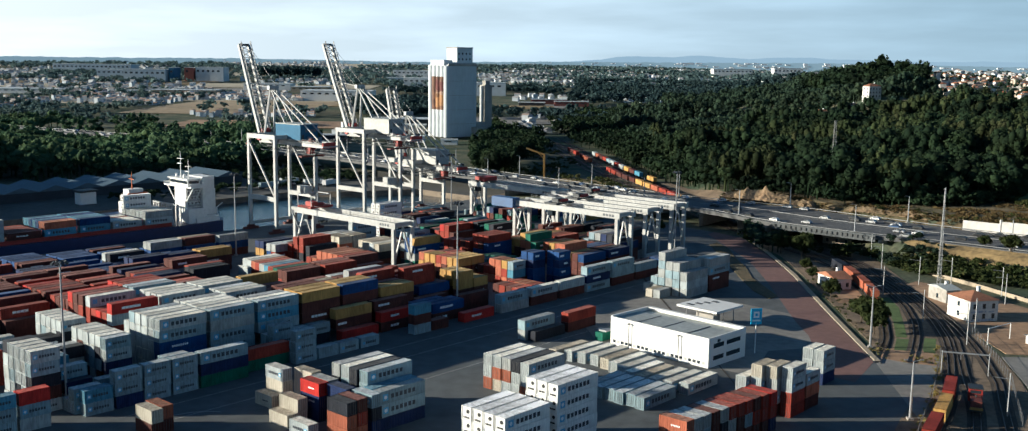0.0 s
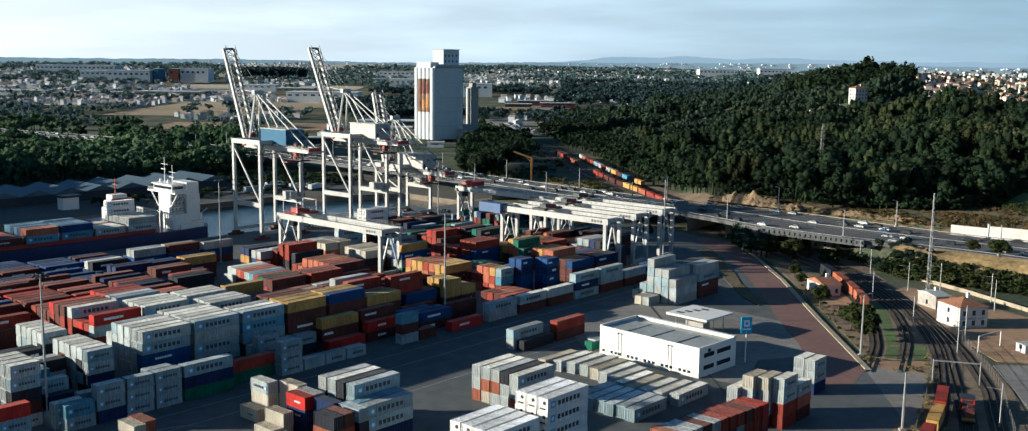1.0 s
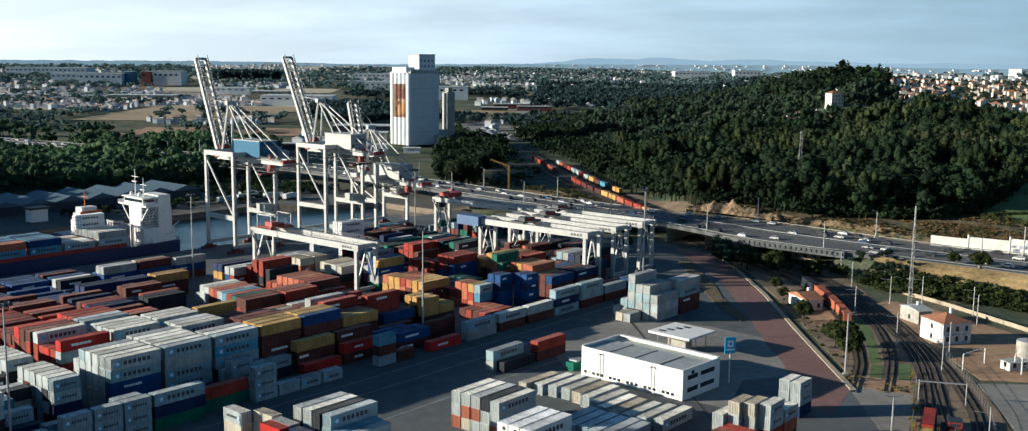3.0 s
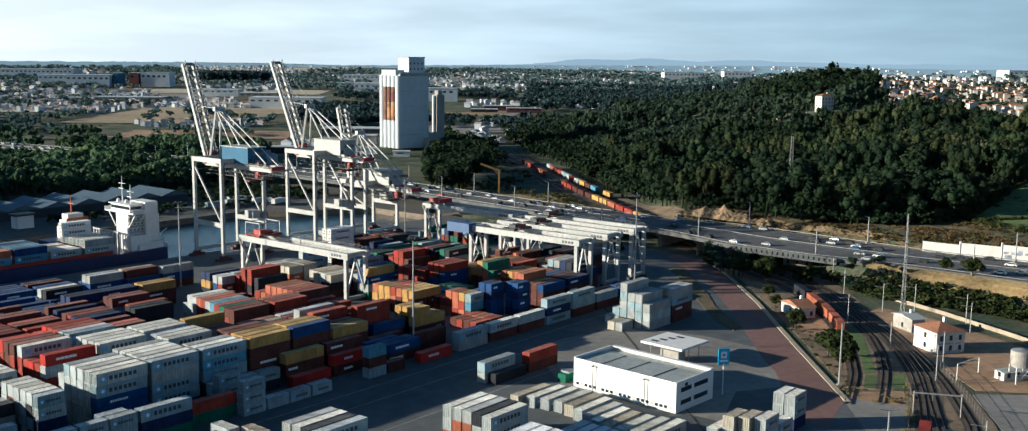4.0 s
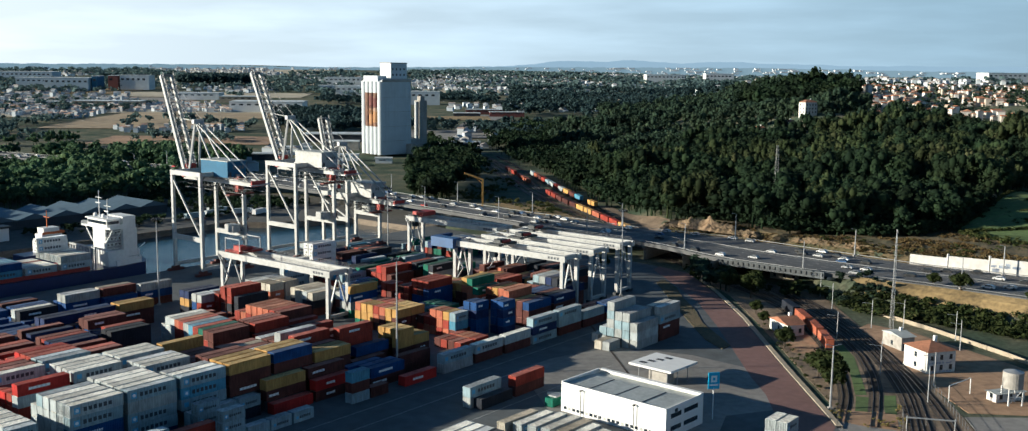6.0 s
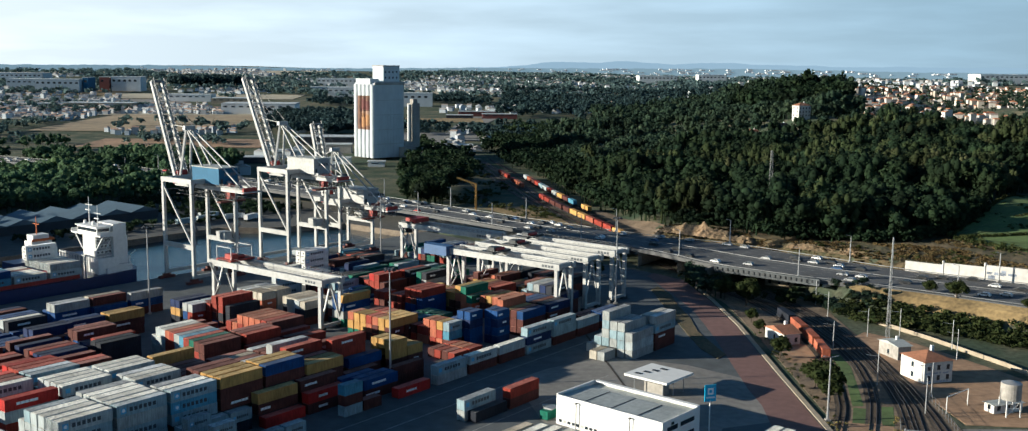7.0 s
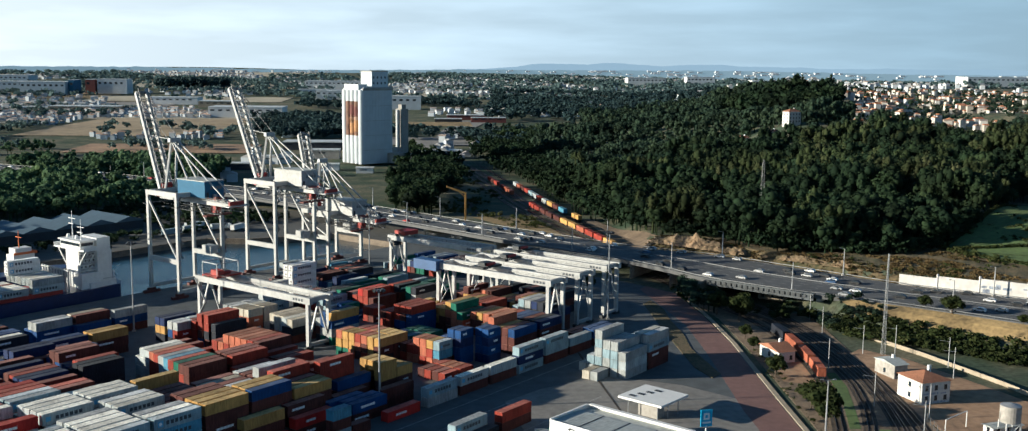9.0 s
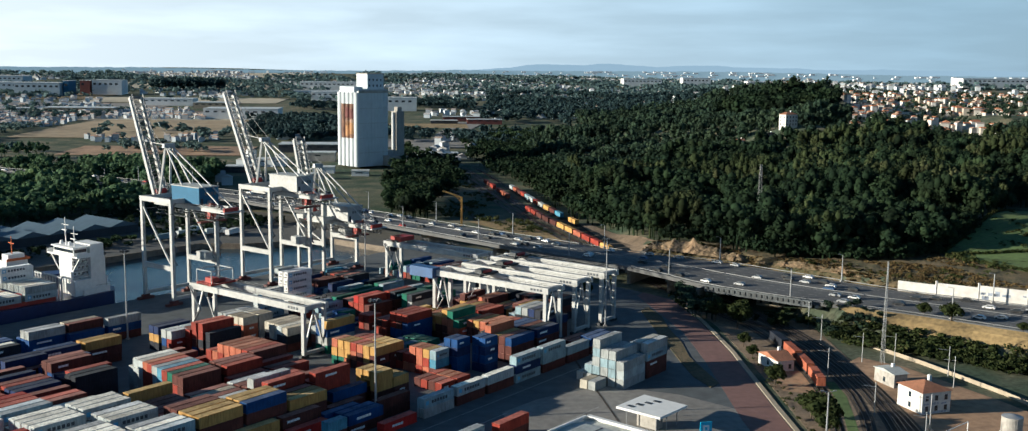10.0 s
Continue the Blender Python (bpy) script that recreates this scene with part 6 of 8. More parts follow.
# ---- houses beside the railway ----
def house(x, y, turn, w, d, h, rise, label, roof=None, wall=None, rows=2, cols=4):
    """Rendered walls with window openings filled by dark panes, tiled roof, chimney."""
    root = thing("house", label, "house", at=pose(x, y, 0 if y < 500 else float(height(x, y)) + (3.0 if h > 9 else 9.0), 0, 0, turn))
    part("wall", Geo().box(0, 0, -0.2 if y < 500 else -10, w, d, h), wall or M_HOUSE, root)
    part("roof", (Geo().hip if rise > 1.7 else Geo().gable)(0, 0, w, d, h, h + rise, 0.5), roof or M_TILE, root)
    for k in range(rows):
        for j in range(cols):
            xx, z = w * (j + 0.5) / cols - 0.5, 0.9 + k * 2.9
            win = part("window", Geo().box(xx, -0.05, z, xx + 1.0, 0.02, z + 1.4), M_GLASS, root)
            part("sill", Geo().box(xx - 0.1, -0.12, z - 0.12, xx + 1.1, 0.0, z - 0.02), M_CONC, win)
        for j in range(max(1, cols // 2)):
            yy, z = d * (j + 0.5) / max(1, cols // 2) - 0.5, 0.9 + k * 2.9
            part("window", Geo().box(-0.05, yy, z, 0.02, yy + 1.0, z + 1.4), M_GLASS, root)
    part("chimney", Geo().box(w * 0.7, d * 0.55, h, w * 0.7 + 0.8, d * 0.55 + 0.8, h + rise + 0.9), M_WALLW, root)
    return root


track_house = house(131.6, 295, 14, 9.4, 10, 6.2, 2.0, "two-storey white house with orange tiles and a sprayed end wall", cols=3)
scrawl = random.Random(12)
for k in range(14):
    x, z = 0.4 + 8.0 * (k % 7) / 7 + scrawl.uniform(0, 0.3), (2.55 if k < 7 else 0.15) + scrawl.uniform(0, 0.15)
    part("graffiti", Geo().box(x, -0.03, z, x + scrawl.uniform(0.5, 1.1), 0.0, z + scrawl.uniform(0.35, 0.65)), M_SPRAY, track_house, "faded grey-blue sprayed patch")
house(134.6, 318.6, 14, 4.6, 9, 4.2, 0.8, "low grey track-side shed with a grey roof", roof=M_ROOFG, wall=M_CONC, rows=1, cols=2)
house(105.6, 336.4, 14, 5.8, 11, 3.6, 1.6, "small pale cottage with an orange tiled roof", rows=1, cols=2)
house(138, 269.5, 14, 9, 3.4, 2.3, 0.3, "low grey flat-roofed hut beside the earth yard", roof=M_ROOFG, wall=M_GRAFF, rows=1, cols=3)
house(128, 428, -40, 12, 7, 4.6, 1.5, "small ochre building below the motorway", rows=1, cols=3, wall=M_KERB)
house(291, 868, 20, 12, 8.5, 9.5, 2.2, "tall white villa with a red roof on the wooded hill", rows=3, cols=4)
for x, y, w in ((246, 846, 6), (268, 842, 7)):
    house(x, y, 10 + w, w, 6, 5, 1.5, "small white house among the trees of the hill", rows=1, cols=2)
slab("earth_yard", [(127, 262), (150, 258), (166, 285), (160, 306), (148, 340), (138, 352), (131, 345), (128, 318)], -0.1, 0.046, M_DIRT, "bare brown earth round the track-side houses", "ground")
slab("apron", [(85.3, 209.8), (91.9, 222.4), (99.2, 238.4), (107.4, 256.2), (108, 259), (94.6, 264), (91.5, 256.5), (90.5, 253), (84.9, 209)], -0.1, 0.034, M_PALE, "worn grey paving between the yard and the tracks", "pavement")
slab("track_end", [(92.6, 257), (97, 253.5), (104.5, 250), (106.4, 256), (108.5, 262), (101, 266.5), (95.4, 266)], -0.1, 0.052, M_DIRT, "bare brown earth at the end of the sidings", "ground")
slab("side_yard", [(110, 200), (175, 190), (178, 256), (150, 257.5), (124.5, 259), (119.5, 236)], -0.1, 0.034, M_PALE, "worn grey paving beyond the tracks", "pavement")
tank = thing("water_tank", "grey round steel tank on a slim frame", "tank", at=pose(141.5, 268.5, 0))
part("shell", Geo().tube((0, 0, 4.4), (0, 0, 8.6), 2.5, n=24), M_CONC, tank)
part("lid", Geo().tube((0, 0, 8.6), (0, 0, 9.2), 2.5, 0.4, n=24), M_GALV, tank)
for x, y in ((-1.8, -1.8), (1.8, -1.8), (1.8, 1.8), (-1.8, 1.8)):
    part("leg", Geo().beam((x, y, 0), (x, y, 4.4), 0.28), M_WALLW, tank)
for y in (-1.8, 1.8):
    part("crossbar", Geo().beam((-1.8, y, 2.4), (1.8, y, 2.4), 0.18), M_WALLW, tank)
part("brace", Geo().beam((-1.8, -1.8, 0.4), (1.8, -1.8, 4.2), 0.14), M_WALLW, tank)
slab("earth_patch", [(101, 318), (110, 314), (114, 345), (106, 352)], -0.1, 0.046, M_DIRT, "bare earth beside the cottage", "ground")
fence = Geo()
fl = [(144, 372), (146, 366), (155, 342), (164, 311), (168, 290), (170, 262)]
for (x, y), (x2, y2) in zip(fl[:-1], fl[1:]):
    fence.beam((x, y, 0.65), (x2, y2, 0.65), 0.25, 1.3)
tagged(part("boundary_wall", fence, M_KERB), "low cream boundary wall along the bank", "wall", kind="structure")
ww = Geo()
wl = [(181, 418), (192, 409), (204, 400), (217, 389.5), (240, 371), (262, 353)]
for k, ((x, y), (x2, y2)) in enumerate(zip(wl[:-1], wl[1:])):
    ww.beam((x, y, 9.6 + 0.25 * min(k, 2)), (x2, y2, 9.6 + 0.25 * min(k, 2)), 0.5, 4.0 + 1.2 * min(k, 2))
wall_ob = tagged(part("retaining_wall", ww, M_GRAFF), "long white retaining wall with faded graffiti", "wall", kind="structure")
spray = random.Random(31)
for k in range(26):
    (xa, ya), (xb, yb) = wl[2 + k % 3], wl[3 + k % 3]
    t, ln = spray.uniform(0.03, 0.9), math.hypot(xb - xa, yb - ya)
    ux, uy, L0, h0 = (xb - xa) / ln, (yb - ya) / ln, spray.uniform(1.2, 3.6), spray.uniform(0.5, 1.5)
    px, py, pz = xa + (xb - xa) * t + uy * 0.27, ya + (yb - ya) * t - ux * 0.27, spray.uniform(8.6, 11.2)
    part("graffiti", Geo().beam((px, py, pz), (px + ux * L0, py + uy * L0, pz + spray.uniform(-0.2, 0.2)), 0.03, h0), M_SPRAY, wall_ob, "faded grey-blue sprayed patch")
for k in range(1, 5):
    (xa, ya) = wl[k]
    part("pilaster", Geo().box(xa - 0.35, ya - 0.45, 7.6, xa + 0.35, ya + 0.3, 12.4 + 0.85 * min(k, 2)), M_GRAFF, wall_ob)
def outcrop(x, y, z, w, h, seed):
    """A broken lump of rock: a squashed ball with facets pushed in and out."""
    bm = bmesh.new()
    bmesh.ops.create_icosphere(bm, subdivisions=4, radius=1.0)
    for v in bm.verts:
        n = noise.noise(v.co * 1.7 + Vector((seed, seed * 2, 0))) + 0.7 * noise.noise(v.co * 4.1 + Vector((0, seed, seed))) + 0.45 * noise.noise(v.co * 9.3 + Vector((seed, 0, seed)))
        v.co *= 1 + 0.42 * n
        v.co = Vector((v.co.x * w, v.co.y * w * 0.5, v.co.z * h))
    me = bpy.data.meshes.new("rock_outcrop")
    bm.to_mesh(me)
    bm.free()
    me.materials.append(M_ROCK)
    ob = new("rock_outcrop", me)
    ob.matrix_basis = pose(x, y, z, 0, 0, -46)
    return tagged(ob, "broken ochre rock outcrop beside the motorway", "rock", "roadside rocks")


rk = random.Random(9)
for k, (x, y, w, h) in enumerate(((106, 512, 2.2, 1.6), (133, 482, 2.2, 1.8), (152, 468, 2.6, 1.8), (157, 464, 3.2, 2.2), (163, 459, 2.4, 1.5), (169, 452, 2.8, 1.9), (174, 446, 2.0, 1.3), (143, 474, 1.8, 1.2))):
    outcrop(x + rk.uniform(1, 3), y + rk.uniform(1, 3), 8.2, w * 0.85, h * 0.62, k * 3.7)


def cliff(line, top, depth):
    """A broken face of rock along a line: ledges and cracks pushed in and out of a leaning sheet."""
    n, m = len(line), 22
    bm, grid = bmesh.new(), []
    for i, (x, y) in enumerate(line):
        (ax, ay), (bx, by) = line[max(i - 1, 0)], line[min(i + 1, n - 1)]
        ln = math.hypot(bx - ax, by - ay)
        nx, ny = -(by - ay) / ln, (bx - ax) / ln
        f = math.sin(math.pi * i / (n - 1)) ** 0.5
        crest = top * f * (0.75 + 0.55 * noise.noise(Vector((x * 0.13, y * 0.13, 3))) + 0.3 * noise.noise(Vector((x * 0.5, y * 0.5, 7))))
        row = []
        for j in range(m):
            q = j / (m - 1)
            p = Vector((x, y, 0)) * 0.35
            p.z = q * 2.4
            ledge = 0.8 * noise.noise(p) + 0.5 * noise.noise(p * 2.3) + 0.3 * noise.noise(p * 5.1)
            d = depth * q ** 1.3 - 1.1 * ledge * math.sin(math.pi * min(q * 1.1, 1.0))
            gx, gy = x + nx * d, y + ny * d
            row.append(bm.verts.new((gx, gy, 7.6 + crest * q + 0.4 * noise.noise(p * 3.7))))
        grid.append(row)
    for i in range(n - 1):
        for j in range(m - 1):
            bm.faces.new((grid[i][j], grid[i + 1][j], grid[i + 1][j + 1], grid[i][j + 1]))
    me = bpy.data.meshes.new("rock_face")
    bm.to_mesh(me)
    bm.free()
    me.materials.append(M_ROCK)
    return tagged(new("rock_face", me), "broken ochre rock face beside the motorway", "rock", kind="structure")


cliff(resample([(103, 517), (110, 509), (117, 502), (124, 495), (131, 488), (138, 481)], 90), 5.2, 3.5)
cliff(resample([(150, 471), (157, 464.5), (165, 457), (172, 450), (177, 444)], 70), 3.2, 3.0)
dry_l, dry_r = resample([(24, 650), (40, 617), (56, 597), (68, 574)], 16), resample([(46, 660), (56, 634), (64, 612), (74, 586)], 16)
tagged(part("dry_ground", Geo().strip([(x, y, float(height(x, y)) + 0.12) for x, y in dry_l], [(x, y, float(height(x, y)) + 0.12) for x, y in dry_r]), M_STRAW), "strip of dry grass between the motorway and the railway", "grass", kind="structure")
foot_l, foot_r = resample([(97, 519), (95, 560), (90, 615), (88, 640)], 24), resample([(119, 524), (113, 562), (100, 615), (94, 640)], 24)
foot_m = [((a[0] + b[0]) / 2, (a[1] + b[1]) / 2) for a, b in zip(foot_l, foot_r)]
lay = lambda line: [(x, y, float(height(x, y)) + 0.4) for x, y in line]
tagged(part("earth_bank", Geo().strip(lay(foot_l), lay(foot_m)).strip(lay(foot_m), lay(foot_r)), M_TRACKEARTH), "bare brown earth bank beside the railway", "bank", kind="structure")
vl, vr = resample([(98, 520), (130, 485), (160, 450), (185, 420), (216, 390), (262, 356)], 60), resample([(106, 534), (124, 525), (140, 514), (153, 487), (172, 486), (200, 480), (228, 480), (240, 442), (262, 420), (284, 372)], 60)
bank_rows = [[(a[0] + (b[0] - a[0]) * q / 9, a[1] + (b[1] - a[1]) * q / 9) for a, b in zip(vl, vr)] for q in range(10)]
drape = lambda line: [(x, y, float(height(x, y)) + 0.35 + 0.5 * noise.noise(Vector((x * 0.3, y * 0.3, 0)))) for x, y in line]
scrub = Geo()
for upper, lower in zip(bank_rows[1:], bank_rows[:-1]):
    scrub.strip(drape(upper), drape(lower))
tagged(part("scrub_bank", scrub, M_SCRUB), "brown scrubby bank between the motorway and the wood", "bank", kind="structure")
def ray_line(turn, reach=120):
    """A line over the fields from their lower corner."""
    return [(221 + math.cos(turn) * d, 465 + math.sin(turn) * d) for d in np.linspace(4, reach, 40)]


FIELD_TURN = [math.radians(d) for d in (-58, -32, -8, 14, 32, 45)]
for k, (lo, hi) in enumerate(zip(FIELD_TURN[:-1], FIELD_TURN[1:])):
    plot = Geo()
    for q in range(6):
        lines = [[(x, y, float(height(x, y)) + 0.75 + 0.15 * k) for x, y in ray_line(lo + (hi - lo) * (q + e) / 6)] for e in (0, 1)]
        plot.strip(lines[1], lines[0])
    tagged(part("terrace", plot, M_FIELD), "green field on the hillside", "field", "hillside fields", kind="structure")
bank = [p for p in offset(resample(HWY_NEAR, 260), -1.2) if 143 < p[0] < 330]
bank2 = [p for p in offset(resample(HWY_NEAR, 260), -5.0) if 143 < p[0] < 330]
bank3 = [p for p in offset(resample(HWY_NEAR, 260), -9.5) if 143 < p[0] < 330]
nb = min(len(bank), len(bank2), len(bank3))
lift = lambda line: [(x, y, float(height(x, y)) + 0.25) for x, y in line[:nb]]
tagged(part("dry_bank", Geo().strip(lift(bank), lift(bank2)).strip(lift(bank2), lift(bank3)), M_STRAW), "strip of straw-coloured dry grass below the motorway", "grass", kind="structure")
jib = thing("jib_crane", "rusty yellow jib crane beside the railway", "crane", at=pose(19, 634, 0))
part("post", Geo().beam((0, 0, 0), (0, 0, 17), 1.1), PAINT["y"], jib)
part("jib", Geo().beam((0.5, 0, 16.5), (-11, 0, 20.5), 0.8, 1.0), PAINT["y"], jib)
part("stay", Geo().beam((0, 0, 14), (-4, 0, 17.8), 0.4), PAINT["y"], jib)
aerial = thing("hill_mast", "slim grey lattice mast rising from the wood", "mast", at=pose(171, 560, float(height(171, 560))))
for sx, sy in ((-1, -1), (1, -1), (1, 1), (-1, 1)):
    part("upright", Geo().beam((sx * 1.3, sy * 1.3, 0), (sx * 0.4, sy * 0.4, 36), 0.13), M_GUARD, aerial)
for k in range(12):
    a, b = 1.3 - 0.9 * k / 12, 1.3 - 0.9 * (k + 1) / 12
    part("lacing", Geo().beam((-a, -a, 3 * k), (b, -b, 3 * k + 3), 0.12).beam((a, -a, 3 * k), (-b, -b, 3 * k + 3), 0.12), M_GUARD, aerial)
tower = thing("lattice_mast", "thin white steel lattice mast beside the tracks", "mast", at=pose(142.8, 345, 0))
part("lattice", (lambda g: [g.beam((sx * 0.5, sy * 0.5, 0), (sx * 0.12, sy * 0.12, 33), 0.09) for sx in (-1, 1) for sy in (-1, 1)] and g)(Geo()), M_GALV, tower)
br = Geo()
for k in range(20):
    a, b = 0.5 - 0.38 * k / 20, 0.5 - 0.38 * (k + 1) / 20
    z0, z1 = 33 * k / 20, 33 * (k + 1) / 20
    br.beam((-a, -a, z0), (b, -b, z1), 0.05).beam((a, -a, z0), (b, b, z1), 0.05).beam((a, a, z0), (-b, b, z1), 0.05).beam((-a, a, z0), (-b, -b, z1), 0.05)
tagged(part("bracing", br, M_GALV, tower), kind="stuff")
for x, y in ((120.5, 270.4), (128.5, 284), (118.3, 295), (152.9, 318.7), (135.9, 392), (136.7, 346.4), (147.3, 346), (104.6, 213), (133, 372), (157, 330), (119, 330)):
    pl = thing("catenary_pole", "grey railway pole beside the tracks", "pole", "railway poles", at=pose(x, y, 0))
    part("post", Geo().tube((0, 0, 0), (0, 0, 9.5), 0.17, 0.12, 6), M_GALV, pl)
    part("arm", Geo().beam((0, 0, 8.2), (-3.2, 0.6, 8.5), 0.1), M_GALV, pl)
side_fence = thing("railway_fence", "thin grey post-and-wire fence beside the tracks", "fence", at=pose(0, 0, 0))
line = [p for p in offset(LINE_E, 2.6) if 205 < p[1] < 285]
for (x, y), (x2, y2) in zip(line[:-1], line[1:]):
    part("post", Geo().tube((x, y, 0), (x, y, 2.3), 0.07, n=5), M_GUARD, side_fence)
    for z in (0.7, 1.5, 2.2):
        part("wire", Geo().beam((x, y, z), (x2, y2, z), 0.04), M_GUARD, side_fence)
weed_fence = thing("railway_fence", "thin wire fence in yellow weeds beside the paving", "fence", at=pose(0, 0, 0))
line = resample([(78.5, 195.5), (85.9, 210.2), (92.5, 222.8), (99.9, 238.7), (107.9, 256.4), (110.6, 263)], 26)
for (x, y), (x2, y2) in zip(line[:-1], line[1:]):
    part("post", Geo().tube((x, y, 0), (x, y, 2.0), 0.06, n=5), M_GUARD, weed_fence)
    part("wire", Geo().beam((x, y, 1.9), (x2, y2, 1.9), 0.04).beam((x, y, 1.1), (x2, y2, 1.1), 0.04), M_GUARD, weed_fence)
gate = thing("signal_portal", "slim grey steel portal over the tracks", "portal", at=pose(0, 0, 0))
for x, y in ((103.4, 244.7), (113.4, 241.8)):
    part("post", Geo().tube((x, y, 0), (x, y, 5.6), 0.14, n=6), M_GALV, gate)
part("crossbar", Geo().beam((103.2, 244.8, 5.2), (113.6, 241.7, 5.2), 0.22, 0.3), M_GALV, gate)
part("hanger", Geo().beam((107.4, 243.6, 5.1), (107.4, 243.6, 3.6), 0.1), M_GALV, gate)
portal = thing("loading_frame", "slim white steel frame standing on bare earth", "frame", at=pose(126, 270.5, 0, 0, 0, 36))
for x in (0, 11):
    part("post", Geo().tube((x, 0, 0), (x, 0, 4.4), 0.12, n=6), M_WALLW, portal)
part("crossbar", Geo().tube((0, 0, 4.4), (11, 0, 4.4), 0.12, n=6), M_WALLW, portal)


# ---- lorries on the quays ----
def lorry(u, v, turn, box_code):
    root = thing("lorry", "white lorry with a " + PAINT_WORD[box_code] + " box body parked on the quay", "lorry", "parked lorries", at=yard(u, v, 0.03, turn))
    part("body", Geo().box(0, 0, 1.1, 9.2, 2.45, 3.7), PAINT[box_code], root)
    part("chassis", Geo().box(0, 0.3, 0.7, 11.6, 2.15, 1.05), M_DARK, root)
    part("cab", Geo().box(9.5, 0.05, 0.8, 11.7, 2.4, 3.3), M_SHIPW, root)
    part("windscreen", Geo().box(11.7, 0.2, 2.0, 11.74, 2.25, 3.0), M_GLASS, root)
    for x in (1.0, 2.3, 8.0, 10.6):
        for y in (0.1, 2.1):
            part("wheel", Geo().tube((x, y, 0.5), (x, y + 0.28, 0.5), 0.5, n=12), M_GRILLE, root)


for u, v, turn, c in ((352, 494, 4, "w"), (366, 489, -8, "w"), (372, 478, 20, "f"), (338, 492, 2, "g"), (360, 503, 0, "w"), (281, 374, 1, "w"), (330, 357, -3, "t"), (318, 375, 2, "w")):
    lorry(u, v, turn, c)


# ---- trees ----
def leaf_cloud(n, seed, squash, lobes, size):
    """Small leaf clumps spread through a few lobes of a crown of radius 1: centres, normals, sizes."""
    r = np.random.RandomState(seed)
    c = np.stack([r.uniform(-0.55, 0.55, lobes), r.uniform(-0.55, 0.55, lobes), r.uniform(-0.5, 0.6, lobes)], 1)
    rad = r.uniform(0.35, 0.6, lobes)
    k = r.randint(0, lobes, n)
    d = r.normal(size=(n, 3))
    d /= np.linalg.norm(d, axis=1)[:, None]
    p = c[k] + d * (rad[k] * r.uniform(0.75, 1.05, n))[:, None]
    p[:, 2] *= squash
    return p, d + 0.38 * r.normal(size=(n, 3)), r.uniform(*size, n), c * np.array([1, 1, squash]), rad


def quad_ball():
    """A round lump of twelve four-sided faces."""
    corner = list(itertools.product((-1, 1), repeat=3))
    tip = [(s * (i == ax), s * (j == ax), s * (k == ax)) for ax in range(3) for s in (-1, 1) for i, j, k in ((0, 1, 2),)]
    verts = [Vector(c).normalized() for c in corner] + [Vector(t) for t in tip]
    faces = []
    for ax in range(3):
        for s1, s2 in itertools.product((-1, 1), repeat=2):
            a, b = [0, 0, 0], [0, 0, 0]
            a[(ax + 1) % 3] = b[(ax + 1) % 3] = s1
            a[(ax + 2) % 3] = b[(ax + 2) % 3] = s2
            a[ax], b[ax] = -1, 1
            t1 = 8 + 2 * ((ax + 1) % 3) + (s1 > 0)
            t2 = 8 + 2 * ((ax + 2) % 3) + (s2 > 0)
            f = [corner.index(tuple(a)), t1, corner.index(tuple(b)), t2]
            n = (verts[f[1]] - verts[f[0]]).cross(verts[f[2]] - verts[f[0]])
            faces.append(f if n.dot(verts[f[1]] + verts[f[3]]) > 0 else f[::-1])
    return np.array(verts), np.array(faces)


BALL_V, BALL_F = quad_ball()


def clumped(trees, size, seed, amount=0.3):
    """Let neighbouring trees grow taller or lower together."""
    trees = trees.copy()
    trees[:, 3] *= 1 + amount * wobble(trees[:, 0], trees[:, 1], size, seed)
    return trees


